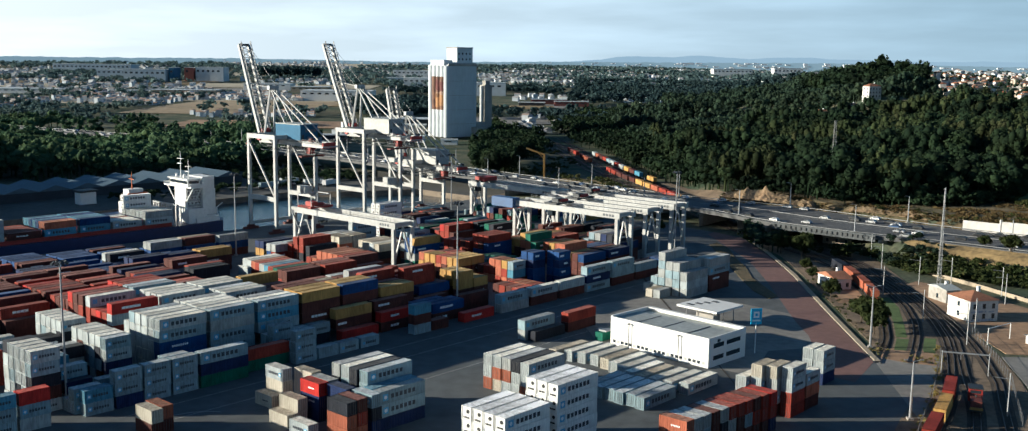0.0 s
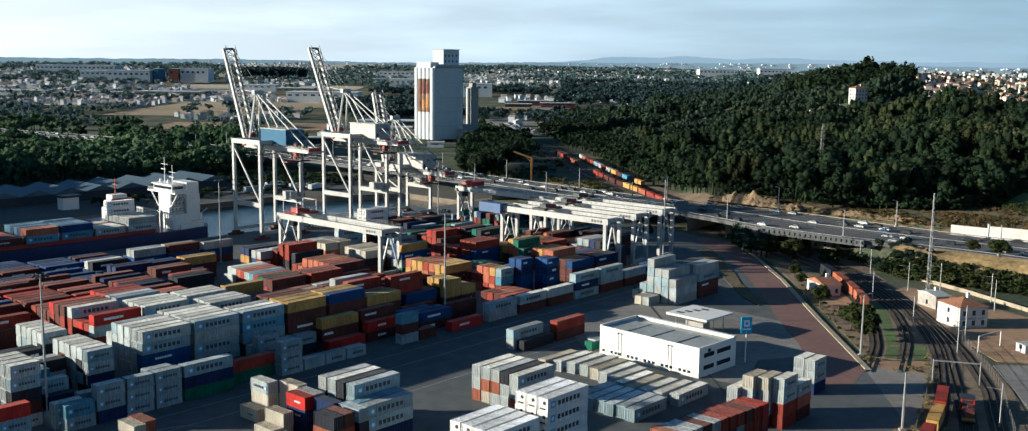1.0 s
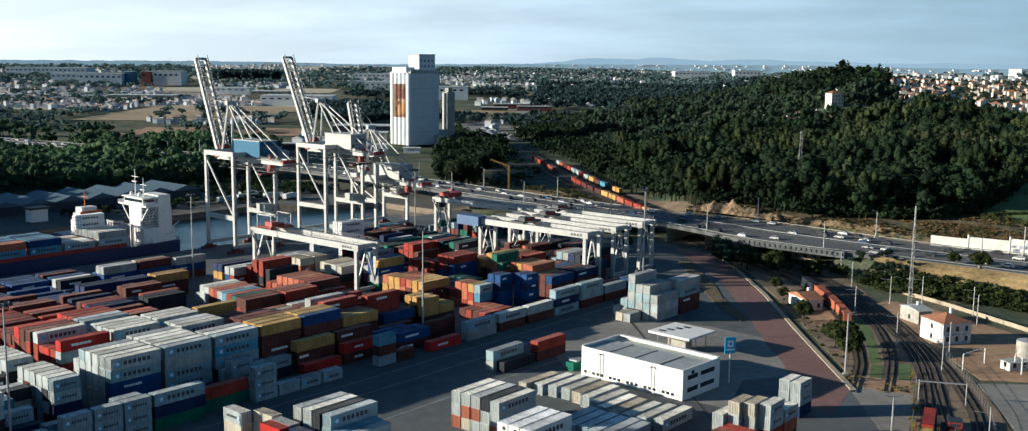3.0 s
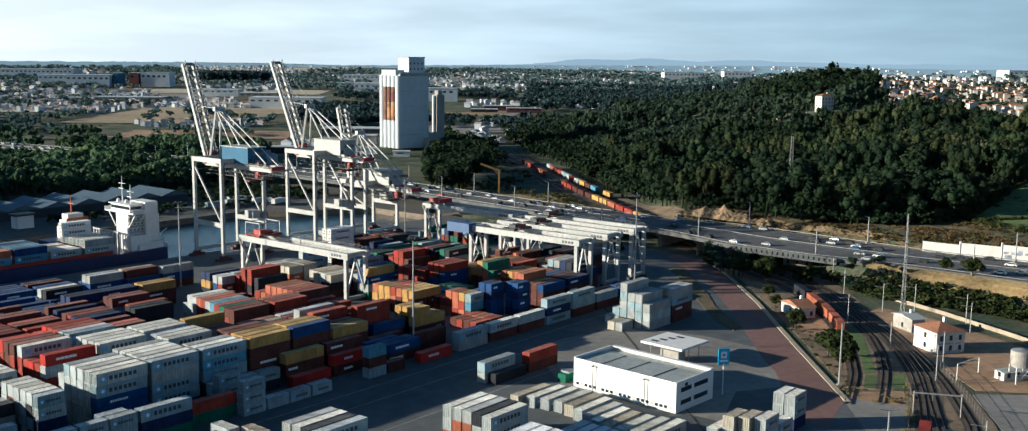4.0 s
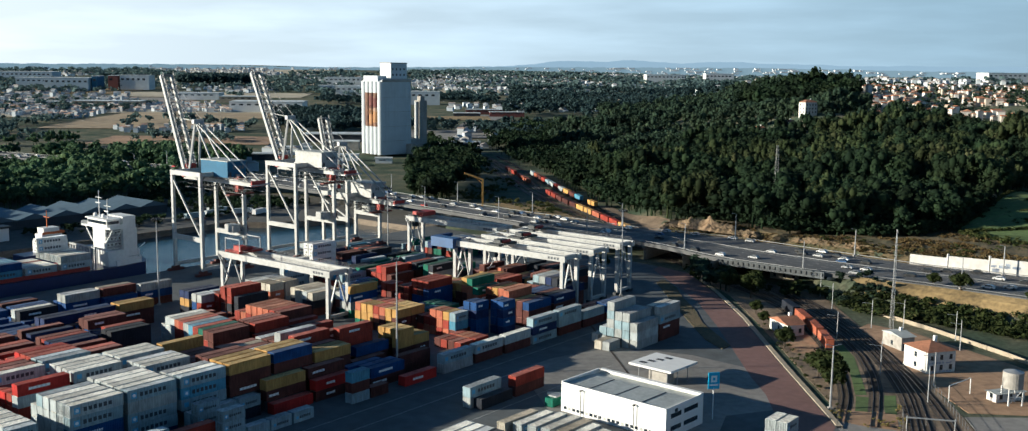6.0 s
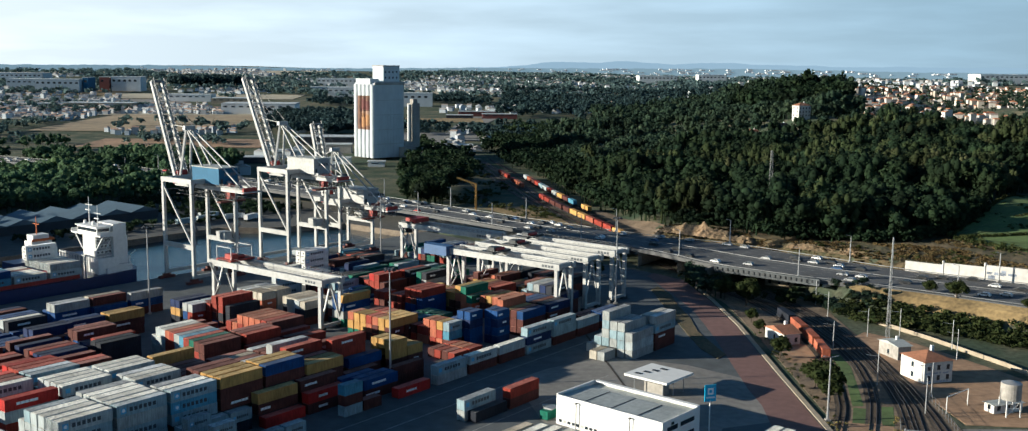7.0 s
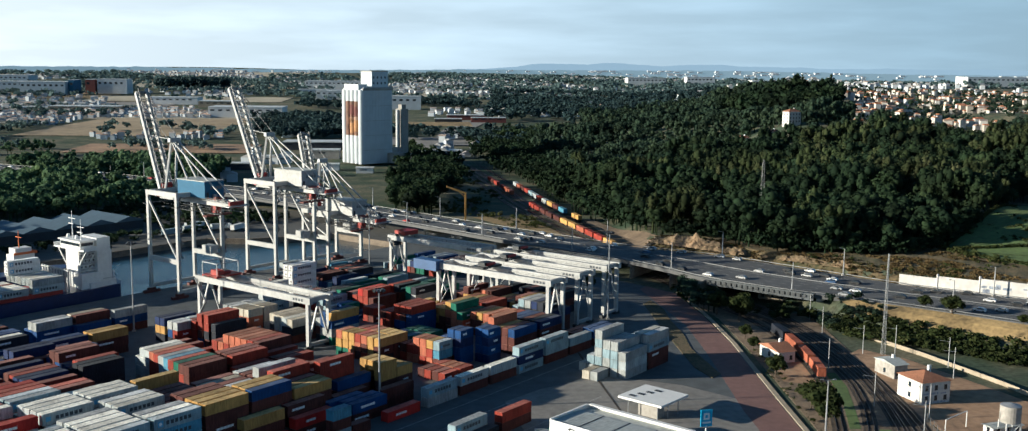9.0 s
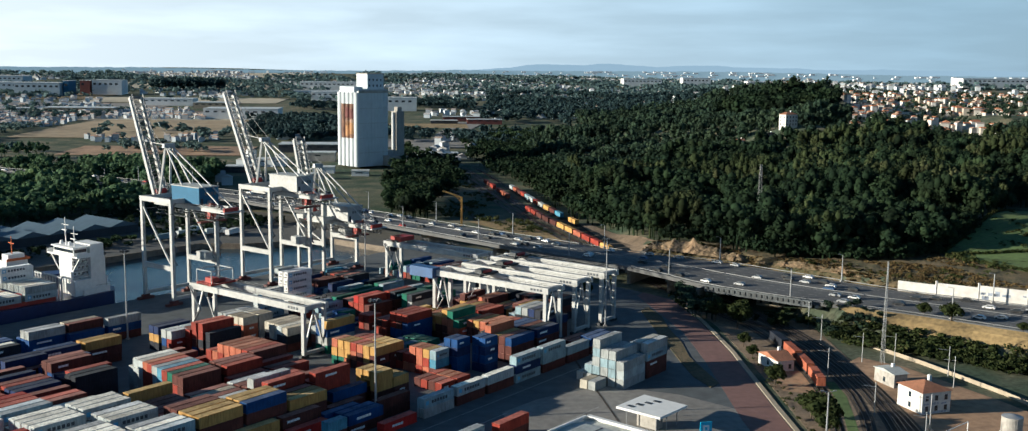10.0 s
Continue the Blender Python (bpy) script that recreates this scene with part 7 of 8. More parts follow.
def leaf_mesh(name, trees, material, n=90, squash=1.3, lobes=7, kinds=6, trunk=True, size=(0.10, 0.19), cores=6):
    """One mesh of many trees. trees: rows of x, y, z, height, radius."""
    V, F3, k, tone = [], [], 0, []
    clouds = [leaf_cloud(n, 11 + i, squash, lobes, size) for i in range(kinds)]
    r = np.random.RandomState(5)
    stand = wobble(trees[:, 0], trees[:, 1], 62, 21) + 0.5 * wobble(trees[:, 0], trees[:, 1], 24, 5)      # whole stands share a tone
    for i, (x, y, z, h, rad) in enumerate(trees):
        p, d, s, lc, lr = clouds[i % kinds]
        a, k0 = r.uniform(0, 6.28), k
        ca, sa = math.cos(a), math.sin(a)
        rot = np.array([[ca, -sa, 0], [sa, ca, 0], [0, 0, 1]])
        q, e = p @ rot.T, d @ rot.T
        q = q * np.array([rad, rad, h * 0.36 / squash]) + np.array([x, y, z + h * 0.62])
        e /= np.linalg.norm(e, axis=1)[:, None]
        t = np.cross(e, np.array([0.3, 0.2, 1.0]))
        t /= np.linalg.norm(t, axis=1)[:, None] + 1e-9
        b = np.cross(e, t)
        w = (s * rad * 0.95)[:, None]
        quad = np.stack([q - t * w - b * w * 0.7, q + t * w * 0.9 - b * w * 0.8 + e * w * 0.25, q + t * w * 0.8 + b * w, q - t * w * 1.1 + b * w * 0.6 - e * w * 0.2], 1)
        V.append(quad.reshape(-1, 3))
        F3.append(np.arange(n * 4).reshape(-1, 4) + k)
        k += n * 4
        for j in range(min(cores, len(lr))):      # the dense inside of each bough
            core = (BALL_V * np.array([1, 1, squash]) * lr[j] * 0.74 + lc[j]) @ rot.T
            V.append(core * np.array([rad, rad, h * 0.36 / squash]) + np.array([x, y, z + h * 0.62]))
            F3.append(BALL_F + k)
            k += len(BALL_V)
        if trunk:
            tr = Geo().tube((x, y, z - 0.5), (x, y, z + h * 0.62), 0.028 * h, 0.012 * h, 5)
            V.append(np.array(tr.v))
            q4 = [f for f in tr.f if len(f) == 4]
            F3.append(np.array(q4) + k)
            k += len(tr.v)
        tone.append(np.full(k - k0, np.clip(0.5 + 0.22 * r.normal() + 0.34 * stand[i], 0, 1)))
    V, F = np.concatenate(V), np.concatenate(F3)
    me = bpy.data.meshes.new(name)
    me.vertices.add(len(V))
    me.vertices.foreach_set("co", V.ravel())
    me.loops.add(len(F) * 4)
    me.loops.foreach_set("vertex_index", F.ravel().astype(np.int32))
    me.polygons.add(len(F))
    me.polygons.foreach_set("loop_start", np.arange(len(F), dtype=np.int32) * 4)
    me.update(calc_edges=True)
    me.attributes.new("tone", "FLOAT", "POINT").data.foreach_set("value", np.concatenate(tone).astype(np.float32))
    me.materials.append(material)
    return new(name, me)


def scatter(n, seed, box, keep, hmin, hmax, slim=0.30):
    r = np.random.RandomState(seed)
    x, y = r.uniform(box[0], box[1], n), r.uniform(box[2], box[3], n)
    ok = keep(x, y)
    x, y = x[ok], y[ok]
    h = r.uniform(hmin, hmax, len(x))
    return np.stack([x, y, height(x, y), h, h * slim * r.uniform(0.8, 1.25, len(x))], 1)


foot = lambda x, y: (y < 632) & (y > 515) & (x < 119 - 0.22 * (y - 530))
clear = lambda x, y: ~foot(x, y) & ~((x > 226 + 1.0 * (y - 470)) & (y < 584) & (x < 345))
wooded = lambda x, y: (y > np.interp(x, (97, 104, 119, 134, 142, 150, 170, 182, 198, 217, 232, 330), (520, 530, 521, 512, 490, 478, 474, 466, 462, 466, 474, 580))) | (x > 330)
near_wood = scatter(4400, 1, (85, 560, 395, 840), lambda x, y: (side_distance(x, y, HILL) > np.where(y > 540, 2.5, 6)) & (x < 100 + 0.62 * y) & clear(x, y) & wooded(x, y) & (y < 838), 11, 23, 0.30)
tagged(leaf_mesh("hill_wood", clumped(near_wood, 30, 15, 0.35), LEAF_DARK, n=170, squash=1.6, lobes=10, kinds=12, size=(0.06, 0.12), cores=7), "dense dark green pine and eucalyptus wood on the hill", "trees", kind="stuff")
pale_wood = scatter(2600, 41, (85, 560, 420, 860), lambda x, y: (side_distance(x, y, HILL) > 8) & (x < 100 + 0.62 * y) & clear(x, y) & wooded(x, y) & (wobble(x, y, 60, 12) > np.where(x > 0.3 * y + 20, -0.1, 0.3)) & ~((abs(x - 262 - 0.33 * (y - 800)) < 14) & (y > 740)), 15, 26, 0.20)
tagged(leaf_mesh("eucalyptus_wood", pale_wood, LEAF_OLIVE, n=170, squash=2.0, lobes=10, kinds=12, size=(0.06, 0.12), cores=7), "taller olive-green eucalyptus trees among the pines", "trees", kind="stuff")
back_wood = scatter(4900, 2, (80, 900, 800, 1700), lambda x, y: (side_distance(x, y, HILL) > 8) & (x < 60 + 0.62 * y) & ~((x > 0.37 * y + 22) & (y > 885)) & ~((abs(x - 291) < 11) & (y > 842) & (y < 886)) & ~((x > 235) & (x < 284 - 0.2 * (880 - y)) & (y > 846) & (y < 905)), 11, 20, 0.34)
tagged(leaf_mesh("hilltop_wood", clumped(back_wood, 55, 16, 0.35), LEAF_BACK, n=70, lobes=9, kinds=12, size=(0.09, 0.18), cores=5), "dark wooded crest of the hill", "trees", kind="stuff")
grove = scatter(90, 14, (330, 420, 1060, 1240), lambda x, y: y > 0, 22, 30, 0.36)
tagged(leaf_mesh("tall_grove", grove, LEAF_DARK, n=160), "grove of tall umbrella-crowned trees on the crest", "trees", kind="stuff")
left = scatter(4200, 3, (-760, -110, 590, 1060), lambda x, y: (-x * UY + y * UX > 590) & (x < -0.12 * y - 60) & ((side_distance(x, y, HWY_NEAR) < -6) | (side_distance(x, y, HWY_FAR) > 6)) & (wobble(x, y, 90, 3) > np.where(y > 930, 0.1, -0.9)), 11, 19, 0.40)
tagged(leaf_mesh("dock_wood", clumped(left, 45, 17), LEAF_MID, n=70, lobes=9, kinds=12, size=(0.09, 0.18), cores=5), "broad belt of leafy green trees behind the sheds", "trees", kind="stuff")
rise = scatter(1300, 71, (-520, -235, 430, 720), lambda x, y: (x < -0.5 * y - 30) & (x > -0.5 * y - 190) & (y > 455) & (y < 690) & (-x * UY + y * UX > 500), 17, 25, 0.34)
tagged(leaf_mesh("rise_wood", rise, LEAF_RISE, n=70, lobes=9, kinds=9, size=(0.09, 0.18), cores=6), "tall dark trees on the unseen rise beside the dock", "trees", kind="stuff")
clump = scatter(150, 4, (-30, 10, 655, 800), lambda x, y: (x > -24 - 0.02 * (y - 660)) & (x < 3), 13, 20, 0.36)
tagged(leaf_mesh("dark_grove", clump, LEAF_DARK, n=260, lobes=10, size=(0.06, 0.12)), "tall dark grove beside the railway", "trees", kind="stuff")
open_valley = lambda x, y: (y > 1335) & (y < 1590 + 0.6 * np.abs(x - 90)) & (x > 0.045 * y - 70) & (x < 178 + 0.1 * (y - 1335))
valley = np.concatenate([scatter(2900, 72, (30, 800, 1300, 2700), lambda x, y: (x > 0.075 * y - 40) & (x < 0.24 * y + 60) & ((side_distance(x, y, HILL) < 4) | (y > 1660)) & (wobble(x, y, 150, 4) > -0.45) & ~open_valley(x, y), 12, 20, 0.42),
                         scatter(700, 73, (-260, -95, 1245, 1640), lambda x, y: (x > -0.17 * y + 15) & (x < -0.085 * y + 4) & (wobble(x, y, 60, 2) > -0.3), 11, 18, 0.42),
                         scatter(260, 74, (-690, -530, 2790, 2900), lambda x, y: y > 0, 24, 34, 0.5),
                         scatter(560, 75, (-30, 130, 1120, 1420), lambda x, y: (x > 0.045 * y - 10) & (side_distance(x, y, HILL) < 4) & ~open_valley(x, y) & (wobble(x, y, 50, 7) > -0.2), 9, 15, 0.42)])
tagged(leaf_mesh("valley_wood", valley, LEAF_VALLEY_HAZE, n=40, lobes=8, kinds=9, trunk=False, size=(0.12, 0.24), cores=5), "dark woods in the valley beyond the silo, blued for haze", "trees", kind="stuff")
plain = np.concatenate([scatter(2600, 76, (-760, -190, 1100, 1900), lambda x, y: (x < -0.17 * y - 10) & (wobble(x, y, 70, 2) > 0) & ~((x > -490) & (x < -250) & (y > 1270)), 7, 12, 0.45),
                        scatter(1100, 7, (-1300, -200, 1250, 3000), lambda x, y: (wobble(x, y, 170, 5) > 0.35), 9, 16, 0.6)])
tagged(leaf_mesh("plain_trees", plain, LEAF_PLAIN_HAZE, n=30, lobes=8, kinds=9, trunk=False, size=(0.14, 0.28), cores=4), "green trees among the houses of the plain, paled for haze", "trees", kind="stuff")
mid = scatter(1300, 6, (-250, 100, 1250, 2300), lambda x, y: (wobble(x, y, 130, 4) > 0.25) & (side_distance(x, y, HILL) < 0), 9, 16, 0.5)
tagged(leaf_mesh("far_trees", mid, LEAF_VALLEY_HAZE, n=24, trunk=False, size=(0.2, 0.34), cores=3), "groups of dark trees between the town and the port, blued for haze", "trees", kind="stuff")
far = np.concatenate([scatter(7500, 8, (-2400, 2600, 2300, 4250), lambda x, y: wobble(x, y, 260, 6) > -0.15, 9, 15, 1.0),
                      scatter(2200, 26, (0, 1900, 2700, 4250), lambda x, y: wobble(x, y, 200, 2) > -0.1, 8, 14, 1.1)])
tagged(leaf_mesh("distant_wood", far, LEAF_FAR_HAZE, n=12, trunk=False, size=(0.2, 0.34), cores=2), "distant woods, leaves painted paler and bluer for haze", "trees", kind="stuff")
edge = scatter(6000, 61, (95, 260, 400, 640), lambda x, y: (side_distance(x, y, HILL) > 3) & wooded(x, y) & ~wooded(x, y - 22) & clear(x, y), 3.5, 7.5, 0.5)
tagged(leaf_mesh("forest_edge", edge, LEAF_DARK, n=44, kinds=7, trunk=False, size=(0.11, 0.22), cores=3), "dark undergrowth along the edge of the wood", "shrubs", kind="stuff")
# Dark scrub added in place of the shade over this quay ground.
shade_bush = scatter(5200, 27, (-260, 60, 380, 700), lambda x, y: (-x * UY + y * UX > 486) & (-x * UY + y * UX < 596) & (x * UX + y * UY > 258) & (x * UX + y * UY < 425) & ~((-x * UY + y * UX > 512) & (x * UX + y * UY < 356)), 1.5, 4.5, 0.7)
tagged(leaf_mesh("quay_scrub", shade_bush, LEAF_DARK, n=36, kinds=7, trunk=False, size=(0.14, 0.26), cores=2), "dark scrub standing in for shade on the waste ground behind the far quay", "shrubs", kind="stuff")
flank = np.concatenate([scatter(2000, 21, (50, 125, 545, 1150), lambda x, y: (x > np.interp(y, (540, 591, 650, 719, 860, 1150), (106, 100, 92, 82, 72, 56))) & (side_distance(x, y, HILL) < 9) & ~foot(x, y), 8, 15, 0.36),
                        scatter(420, 22, (20, 130, 1000, 1330), lambda x, y: (x > 0.055 * y + 8) & (x < 0.1 * y + 40) & (wobble(x, y, 90, 6) > -0.3), 10, 17, 0.45),
                        scatter(150, 23, (-20, 40, 780, 1000), lambda x, y: x < 0.02 * y + 8, 8, 15, 0.4),
                        scatter(420, 28, (-30, 80, 830, 1300), lambda x, y: (x < np.interp(y, (830, 923, 1200), (38, 24, -14))) & (wobble(x, y, 50, 3) > -0.2), 7, 13, 0.45),
                        scatter(260, 29, (40, 110, 860, 1250), lambda x, y: (x > np.interp(y, (860, 923, 1200), (62, 56, 20))) & (side_distance(x, y, HILL) < 0), 7, 13, 0.45)])
tagged(leaf_mesh("flank_wood", flank, LEAF_DARK, n=40, kinds=9, size=(0.12, 0.22), cores=3), "dark trees at the foot of the hill beside the railway", "trees", kind="stuff")
under = scatter(260, 24, (97, 150, 378, 450), lambda x, y: (side_distance(x, y, HWY_NEAR) < -1.5) & (side_distance(x, y, HWY_NEAR) > -24) & (side_distance(x, y, RAILWAY) < -14), 5, 11, 0.4)
under = np.concatenate([under, scatter(300, 25, (122, 160, 375, 450), lambda x, y: (side_distance(x, y, HWY_NEAR) < -1.5) & (side_distance(x, y, HWY_NEAR) > -26) & (side_distance(x, y, RAILWAY) > 14), 1.8, 4.0, 0.6)])
tagged(leaf_mesh("underpass_trees", under, LEAF_BACK, n=260, kinds=7, lobes=12, size=(0.06, 0.12), cores=9), "dense leafy trees below the viaduct", "trees", kind="stuff")
shrubs = np.concatenate([
    scatter(11000, 9, (138, 300, 230, 420), lambda x, y: (side_distance(x, y, HWY_NEAR) < -9.5) & (side_distance(x, y, HWY_NEAR) > -28), 1.2, 3.6, 0.75),
    scatter(9000, 10, (95, 420, 270, 540), lambda x, y: (side_distance(x, y, HILL) > -1) & ~wooded(x, y + 2) & (side_distance(x, y, HILL) < 44) & (side_distance(x, y, HWY_FAR) > 4) & (wobble(x, y, 9, 3) > 0.15) & (x < 262), 0.4, 1.5, 1.0),
    scatter(900, 52, (222, 380, 430, 540), lambda x, y: (x > 222) & ~clear(x, y) & (wobble(x, y, 14, 3) > 0.15), 0.8, 3.0, 0.7),
    scatter(200, 82, (93, 102, 262, 352), lambda x, y: (x > np.interp(y, (262, 300, 352), (95.2, 96.4, 100))) & (x < np.interp(y, (262, 300, 352), (96.2, 98.4, 101.6))), 0.4, 1.3, 0.6),
    scatter(1500, 83, (-30, 70, 560, 900), lambda x, y: (x < np.interp(y, (551, 649, 719, 917), (78, 59, 50, 28))) & (x > -0.02 * y + 8) & (wobble(x, y, 16, 3) > 0.05) & (side_distance(x, y, HWY_FAR) > 5), 1.0, 4.0, 0.6),
    scatter(60, 12, (97, 107, 304, 352), lambda x, y: (x > 0.06 * (y - 262) + 96.5) & (x < 0.06 * (y - 262) + 99), 0.8, 2.4, 0.7),
    scatter(70, 13, (96, 140, 385, 440), lambda x, y: (side_distance(x, y, HWY_NEAR) < -4) & (side_distance(x, y, HWY_NEAR) > -20), 3, 7, 0.6),
])
tagged(leaf_mesh("shrubbery", shrubs, LEAF_HEDGE, n=44, kinds=9, size=(0.10, 0.20), trunk=False, cores=2), "shrubs and low trees along the banks", "shrubs", kind="stuff")

bracken = scatter(15000, 84, (95, 300, 350, 540), lambda x, y: (side_distance(x, y, HILL) > -1) & ~wooded(x, y + 1) & (side_distance(x, y, HWY_FAR) > 4) & (wobble(x, y, 12, 6) > -0.25) & ((x < 221) | (465 - y > 1.6 * (x - 221))), 0.4, 1.3, 1.1)
tagged(leaf_mesh("bracken", bracken, LEAF_BRACKEN, n=26, kinds=9, size=(0.14, 0.28), trunk=False, cores=1), "dry brown bracken on the bank above the motorway", "bracken", kind="stuff")
hedges = np.concatenate([np.array([(x, y, float(height(x, y)) + 0.3, 2.2, 1.5) for x, y in resample(ray_line(a), n)]) for a, n in ((FIELD_TURN[0], 90), (FIELD_TURN[2], 70), (FIELD_TURN[5] + 0.02, 110))])
tagged(leaf_mesh("field_hedge", hedges, LEAF_HEDGE, n=60, kinds=9, size=(0.10, 0.20), trunk=False, cores=3), "dark clipped hedges between the hillside fields", "hedge", kind="stuff")

weeds = scatter(1500, 81, (74, 114, 190, 268), lambda x, y: ((y > 252) & (y < 266) & (x > 93) & (x < 108) & (wobble(x, y, 3, 4) > 0.2)) | (abs(x - np.interp(y, (190, 210.2, 222.8, 238.7, 256.4, 266), (75.5, 85.9, 92.5, 99.9, 107.9, 112))) < 1.1), 0.3, 1.2, 0.7)
tagged(leaf_mesh("weeds", weeds, LEAF_WEED, n=36, kinds=9, size=(0.10, 0.20), trunk=False, cores=2), "dry yellow-green weeds along the railway fence", "weeds", kind="stuff")


def tree(x, y, h, rad, z=0.0, seed=0):
    root = thing("tree", "leafy green roadside tree", "tree", "roadside trees", at=pose(x, y, z))
    g = Geo().tube((0, 0, -0.2), (0, 0, h * 0.5), 0.035 * h, 0.02 * h, 7)
    r = random.Random(seed)
    for k in range(6):
        a, b = r.uniform(0, 6.28), r.uniform(0.3, 0.5) * h
        g.tube((0, 0, b), (math.cos(a) * rad * 0.6, math.sin(a) * rad * 0.6, b + h * 0.25), 0.012 * h, 0.005 * h, 5)
    part("trunk", g, M_BARK, root)
    crown = leaf_mesh("crown", np.array([[0, 0, 0, h, rad]]), LEAF_HEDGE, n=1100, lobes=13, kinds=1 + seed % 3, trunk=False, size=(0.05, 0.10), cores=11)
    crown.parent = root


for k, (x, y, h, rad, z) in enumerate(((99.8, 322, 6.8, 3.4, 0), (100.6, 286.5, 8.6, 5.2, 0), (100.0, 293, 7.6, 4.2, 0), (99.4, 280.5, 6.5, 3.6, 0), (109.5, 391, 10, 4.8, 0), (104, 401, 9, 4.4, 0), (113, 398, 8.5, 4.2, 0), (104, 366, 5, 2.6, 0), (102.5, 352, 4.5, 2.4, 0),
                                       (177.2, 368.5, 6.5, 4.2, 7.2), (171.4, 376.8, 5, 2.8, 7.2), (194, 353, 3.5, 2.2, 7.2), (63, 446, 6, 3, 0))):
    tree(x, y, h, rad, z, k)


# ---- town and far buildings ----
def town(name, n, seed, box, keep, label, big=1.0, tiles=None):
    r = np.random.RandomState(seed)
    wall, roof = Geo(), Geo()
    x, y = r.uniform(box[0], box[1], n), r.uniform(box[2], box[3], n)
    ok = keep(x, y)
    for px, py, pz in zip(x[ok], y[ok], height(x[ok], y[ok])):
        w, d, h = r.uniform(8, 15) * big, r.uniform(8, 12) * big, r.choice([3.4, 6.2, 6.2, 9.0]) * (1 + 0.3 * (big - 1))
        a = r.uniform(-0.4, 0.4) + (1.57 if r.rand() < 0.5 else 0)
        ca, sa = math.cos(a), math.sin(a)
        for g, src in ((wall, Geo().box(-w / 2, -d / 2, -4, w / 2, d / 2, h)), (roof, Geo().gable(-w / 2, -d / 2, w / 2, d / 2, h, h + d * 0.22, 0.4))):
            g.add([(px + ca * vx - sa * vy, py + sa * vx + ca * vy, pz + vz) for vx, vy, vz in src.v], src.f)
    a = thing(name, label, "houses", kind="stuff")
    part("walls", wall, FAR_WALL_HAZE if tiles else HOUSE_WALL, a)
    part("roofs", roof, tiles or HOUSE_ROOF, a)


town("hill_town", 2900, 31, (300, 1100, 890, 1800), lambda x, y: (x > 0.37 * y + 30 - 80 * (y > 1180)) & (x < 60 + 0.62 * y) & (wobble(x, y, 55, 9) > np.where(y > 1200, 0.1, -0.35)), "town of white houses with orange roofs on the plateau", 0.52)
yards = scatter(3400, 51, (330, 1100, 890, 1900), lambda x, y: (x > 0.37 * y - 60) & (x < 60 + 0.62 * y) & ((y > 1250) | (wobble(x, y, 40, 4) > 0)), 5, 10, 0.42)
tagged(leaf_mesh("garden_trees", yards, LEAF_BACK, n=30, kinds=6, trunk=False, size=(0.14, 0.26), cores=2), "garden trees between the houses of the town", "trees", kind="stuff")
town("far_town", 8000, 32, (-1500, 2200, 1750, 4250), lambda x, y: (wobble(x, y, 240, 7) > np.where(x < 0, 0.15, -0.2)) & (abs(x) < 120 + 0.56 * y), "distant town houses, walls and roofs paled for haze", 0.85, FAR_ROOF_HAZE)
town("left_town", 1900, 33, (-760, -180, 1230, 1900), lambda x, y: (wobble(x, y, 120, 8) > -0.2) & (x < -0.19 * y) & ~((x > -500) & (x < -250) & (y > 1280) & (y < 1660)), "houses with tiled roofs beyond the trees", 0.52, TERRA_ROOF)
town("dock_town", 60, 34, (-170, 60, 830, 1300), lambda x, y: (wobble(x, y, 60, 9) > 0.1) & ((x < -110) | (x > -10)), "low buildings round the silo", 0.9, FAR_ROOF_HAZE)


# Large pale stubble fields added to brighten the plain in place of haze.
for x0, x1, y0, y1, m_, w_ in ((-482, -262, 1285, 1650, M_GOLD, "golden stubble"), (-580, -280, 1620, 1900, M_STUBBLE_HAZE, "haze-pale stubble"), (-900, -480, 1960, 2160, M_PALE, "pale bare"),
                               (-1250, -700, 2300, 2560, M_STRAW, "straw-coloured"), (-300, 60, 1500, 1600, M_STRAW, "straw-coloured"), (-60, 90, 1180, 1290, M_PALE, "pale paved"), (-900, -560, 1500, 1640, M_STUBBLE_HAZE, "haze-pale stubble"), (-1500, -900, 2000, 2300, M_STUBBLE_HAZE, "haze-pale stubble"), (-700, -300, 2200, 2420, M_STUBBLE_HAZE, "haze-pale stubble"), (-1700, -1000, 2700, 3100, M_STUBBLE_HAZE, "haze-pale stubble"), (-900, -350, 2900, 3300, M_STUBBLE_HAZE, "haze-pale stubble"), (-2000, -1200, 3500, 4100, M_STUBBLE_HAZE, "haze-pale stubble"), (-1100, -400, 3700, 4200, M_STUBBLE_HAZE, "haze-pale stubble"), (-200, 250, 2500, 2800, M_STUBBLE_HAZE, "haze-pale stubble"), (-360, -180, 1080, 1180, M_DIRT, "brown")):
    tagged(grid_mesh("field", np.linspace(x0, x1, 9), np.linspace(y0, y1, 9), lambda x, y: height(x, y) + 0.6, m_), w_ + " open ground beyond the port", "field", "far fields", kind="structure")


def hall(x, y, w, d, h, color, label):
    root = thing("industrial_hall", label, "building", "far industrial halls", at=pose(x, y, float(height(x, y)) - 1))
    part("wall", Geo().box(0, 0, 0, w, d, h), color, root)
    part("roof", Geo().box(-0.5, -0.5, h, w + 0.5, d + 0.5, h + 0.8), M_SHEET, root)
    for k in range(int(w / 12)):
        part("window", Geo().box(3 + k * 12, -0.1, h * 0.68, 9 + k * 12, 0.0, h * 0.82), M_GLASS, root)


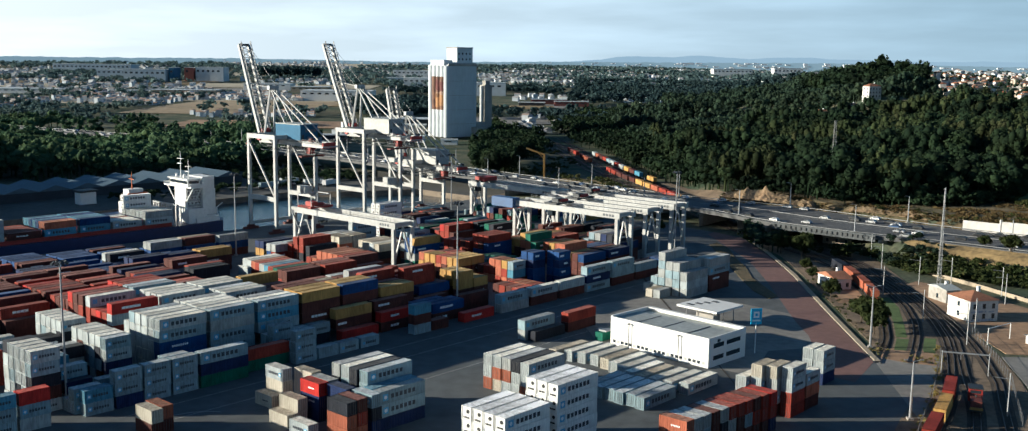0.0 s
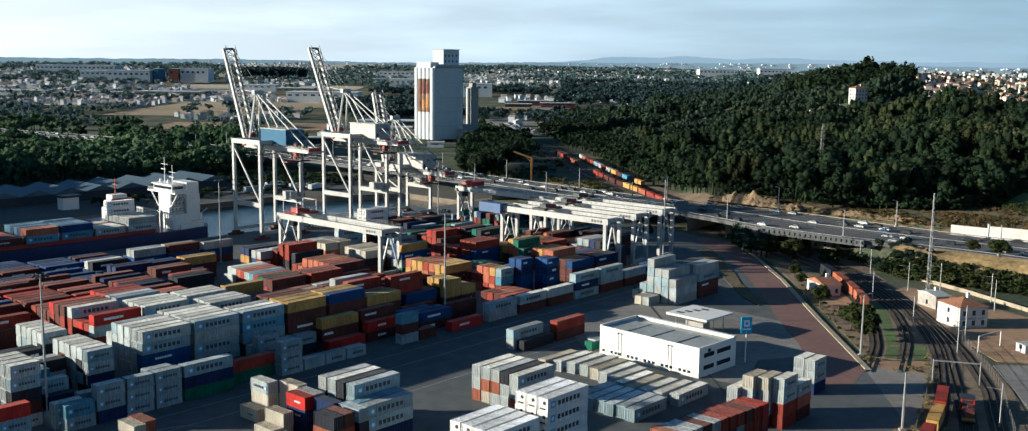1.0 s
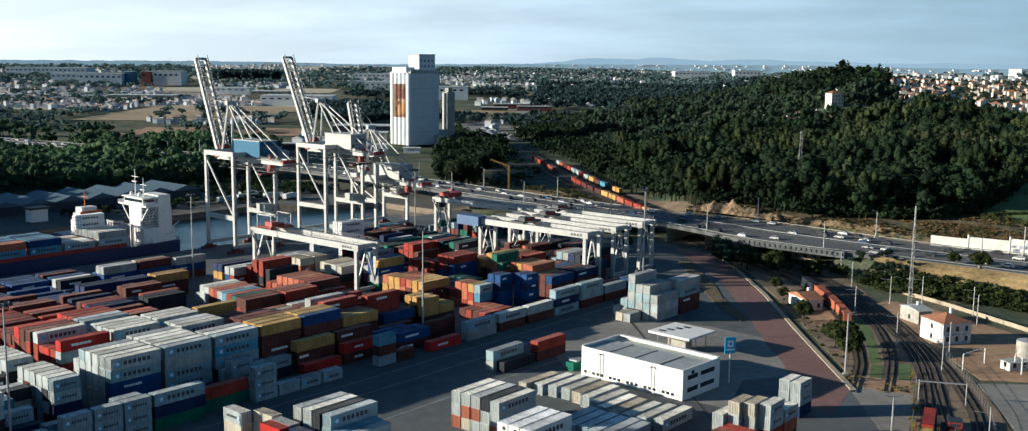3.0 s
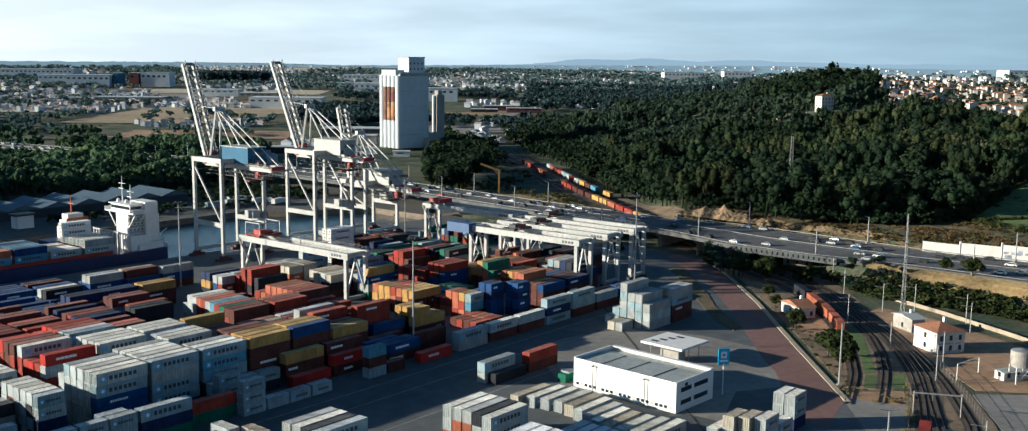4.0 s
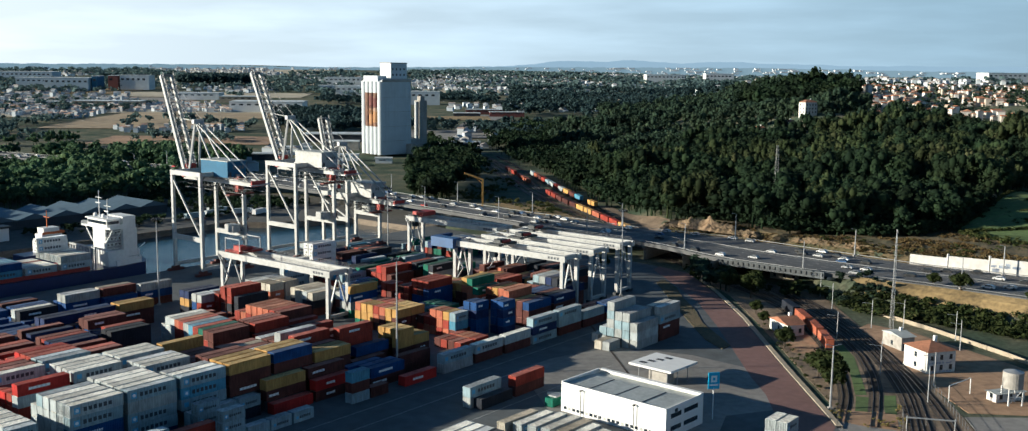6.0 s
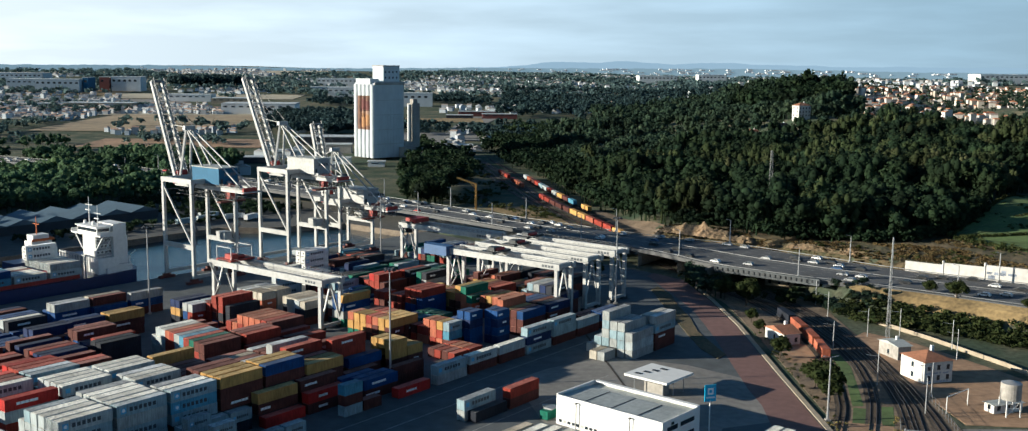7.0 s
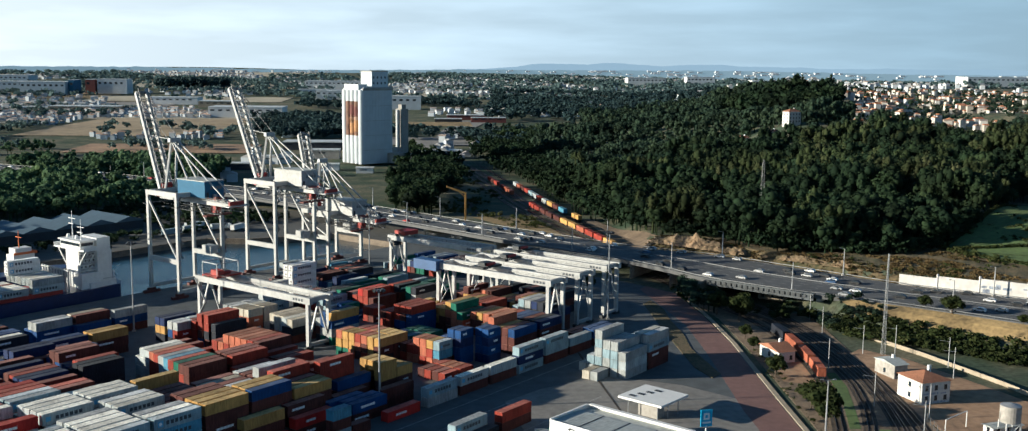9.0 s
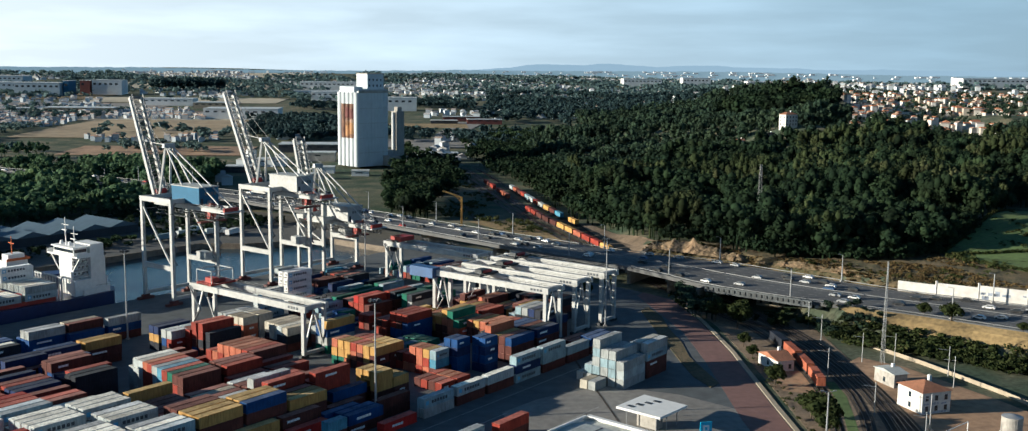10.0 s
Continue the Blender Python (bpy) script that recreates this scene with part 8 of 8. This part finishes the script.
hall(-674, 1812, 62, 30, 9, M_WALLW, "long low white depot in the fields")
hall(-609, 1780, 108, 40, 12, M_KERB, "beige flat-roofed distant warehouse")
hall(-338, 1682, 112, 60, 17, M_WALLW, "broad pale warehouse beyond a stubble field")
hall(-533, 2095, 92, 50, 14, M_WALLW, "white distant distribution hall")
hall(-420, 2000, 70, 40, 12, M_KERB, "beige flat-roofed distant hall")
hall(-894, 2435, 96, 60, 30, M_PALEBLUE, "large blue-grey distant office block")
hall(-796, 2452, 12, 50, 34, M_BLUEHOUSE, "narrow blue glazed distant tower block")
hall(-782, 2524, 22, 40, 33, M_BRICKRED, "dark brick-red distant block")
hall(-756, 2526, 66, 50, 34, M_SILO, "tall pale distant office block")
hall(-1020, 2600, 110, 70, 24, M_PALEBLUE, "pale blue-grey distant factory hall")
hall(-243, 2338, 62, 40, 20, M_WALLW, "long pale distant hall with a flat roof")
hall(-300, 2500, 120, 40, 16, M_PALEBLUE, "pale blue-grey distant hall")
hall(-69, 1970, 54, 40, 25, M_SILO, "pale block behind the silo")
hall(-120, 1500, 60, 34, 10, M_SILO, "pale shed near the silo")
hall(28, 1672, 62, 16, 8, M_BRICKRED, "low rust-red flat-roofed shed")
hall(62, 1600, 52, 14, 8, M_BRICKRED, "low rust-red flat-roofed shed")
tagged(grid_mesh("field", np.linspace(126, 176, 7), np.linspace(1400, 1500, 7), lambda x, y: height(x, y) + 0.6, M_FIELD), "small green field beside the valley road", "field", "far fields", kind="structure")
hall(8, 1600, 40, 16, 6, M_SHEDW, "dark low flat-roofed shed")
hall(-930, 1830, 150, 60, 9, M_WALLW, "broad low white distant hall")
hall(-330, 2900, 150, 60, 22, M_WALLW, "white hall far out on the plain")
hall(-1300, 3000, 220, 70, 26, M_PALEBLUE, "long pale distant factory")
hall(1300, 2500, 180, 60, 22, M_WALLW, "long white distribution hall on the skyline")
hall(620, 3300, 120, 50, 26, M_WALLW, "white distant apartment block")
hall(820, 3350, 90, 40, 30, M_WALLW, "white distant apartment tower")
hall(1000, 3250, 140, 40, 24, M_WALLW, "row of white distant flats")
hall(-150, 1120, 60, 30, 9, M_SHEDW, "dark low flat-roofed shed")
for x, y, w, d, h, c in ((-152, 985, 26, 14, 7, M_WALLW), (-120, 1030, 34, 16, 9, M_CONC), (-178, 930, 34, 12, 6, M_SHEDW), (-96, 925, 18, 10, 6, M_WALLW), (-14, 985, 26, 12, 7, M_CONC), (-6, 1040, 36, 14, 8, M_SHEDW), (-105, 880, 22, 9, 5, M_CONC), (-62, 905, 14, 8, 5, M_WALLW)):
    hall(x, y, w, d, h, c, "low shed on the ground beside the silo")
road_a, road_b = resample([(-26, 900), (-22, 1060), (-2, 1200), (16, 1400), (48, 1650)], 40), resample([(-2, 905), (4, 1060), (26, 1200), (50, 1400), (92, 1650)], 40)
tagged(part("yard_road", Geo().strip([(x, y, float(height(x, y)) + 0.5) for x, y in road_a], [(x, y, float(height(x, y)) + 0.5) for x, y in road_b]), M_PALE), "pale paved road and yard beyond the silo", "road", kind="structure")


# ---- cars on the motorway ----
CAR_PAINT = [mat("car_" + n, c, 0.3, 0.2, var=0.05) for n, c in (("white", (0.7, 0.7, 0.7)), ("dark", (0.03, 0.032, 0.036)), ("silver", (0.4, 0.41, 0.42)), ("red", (0.4, 0.03, 0.025)), ("blue", (0.04, 0.09, 0.2)))]
CAR_WORD = ["white", "dark", "silver", "red", "blue"]


def car(ci):
    root = thing("car", CAR_WORD[ci] + " passenger car on the motorway", "car", "cars on the motorway")
    outline = [(-2.1, 0.3), (2.1, 0.3), (2.15, 0.75), (1.3, 0.92), (0.6, 1.45), (-1.2, 1.48), (-1.9, 0.98), (-2.15, 0.85)]
    n = len(outline)
    g = Geo().add([(x, y, z) for y in (-0.88, 0.88) for x, z in outline], [tuple(range(n - 1, -1, -1)), tuple(range(n, 2 * n))] + [(i, (i + 1) % n, n + (i + 1) % n, n + i) for i in range(n)])
    part("body", g, CAR_PAINT[ci], root)
    part("window", Geo().add([(x, y, z) for y in (-0.89, 0.89) for x, z in ((1.15, 0.97), (0.55, 1.4), (-1.15, 1.42), (-1.75, 1.0))], [(3, 2, 1, 0), (4, 5, 6, 7), (0, 1, 5, 4), (2, 3, 7, 6)]), M_GLASS, root)
    for x in (-1.35, 1.35):
        for y in (-0.9, 0.72):
            part("wheel", Geo().tube((x, y, 0.33), (x, y + 0.18, 0.33), 0.33, n=10), M_GRILLE, root)
    return root


cars = {}
rng = random.Random(3)
N4, F4 = resample(NEAR, 700), resample(FARR, 700)
taken = set()
for k in range(210):
    i = rng.randint(120, 640)
    f = rng.choice((0.09, 0.2, 0.32, 0.57, 0.69, 0.8, 0.91))
    if any((j, f) in taken for j in range(i - 3, i + 4)):
        continue
    taken.add((i, f))
    p = Vector((N4[i][0] + (F4[i][0] - N4[i][0]) * f, N4[i][1] + (F4[i][1] - N4[i][1]) * f))
    q = Vector((N4[i + 2][0] + (F4[i + 2][0] - N4[i + 2][0]) * f, N4[i + 2][1] + (F4[i + 2][1] - N4[i + 2][1]) * f))
    ci = rng.choice((0, 0, 0, 1, 1, 1, 1, 2, 2, 2, 1, 0, 2, 1, 3, 4))
    m = pose(p.x, p.y, 8.0, 0, 0, math.degrees(math.atan2(q.y - p.y, q.x - p.x)))
    if ci in cars:
        copy_thing(cars[ci], m)
    else:
        cars[ci] = car(ci)
        cars[ci].matrix_basis = m
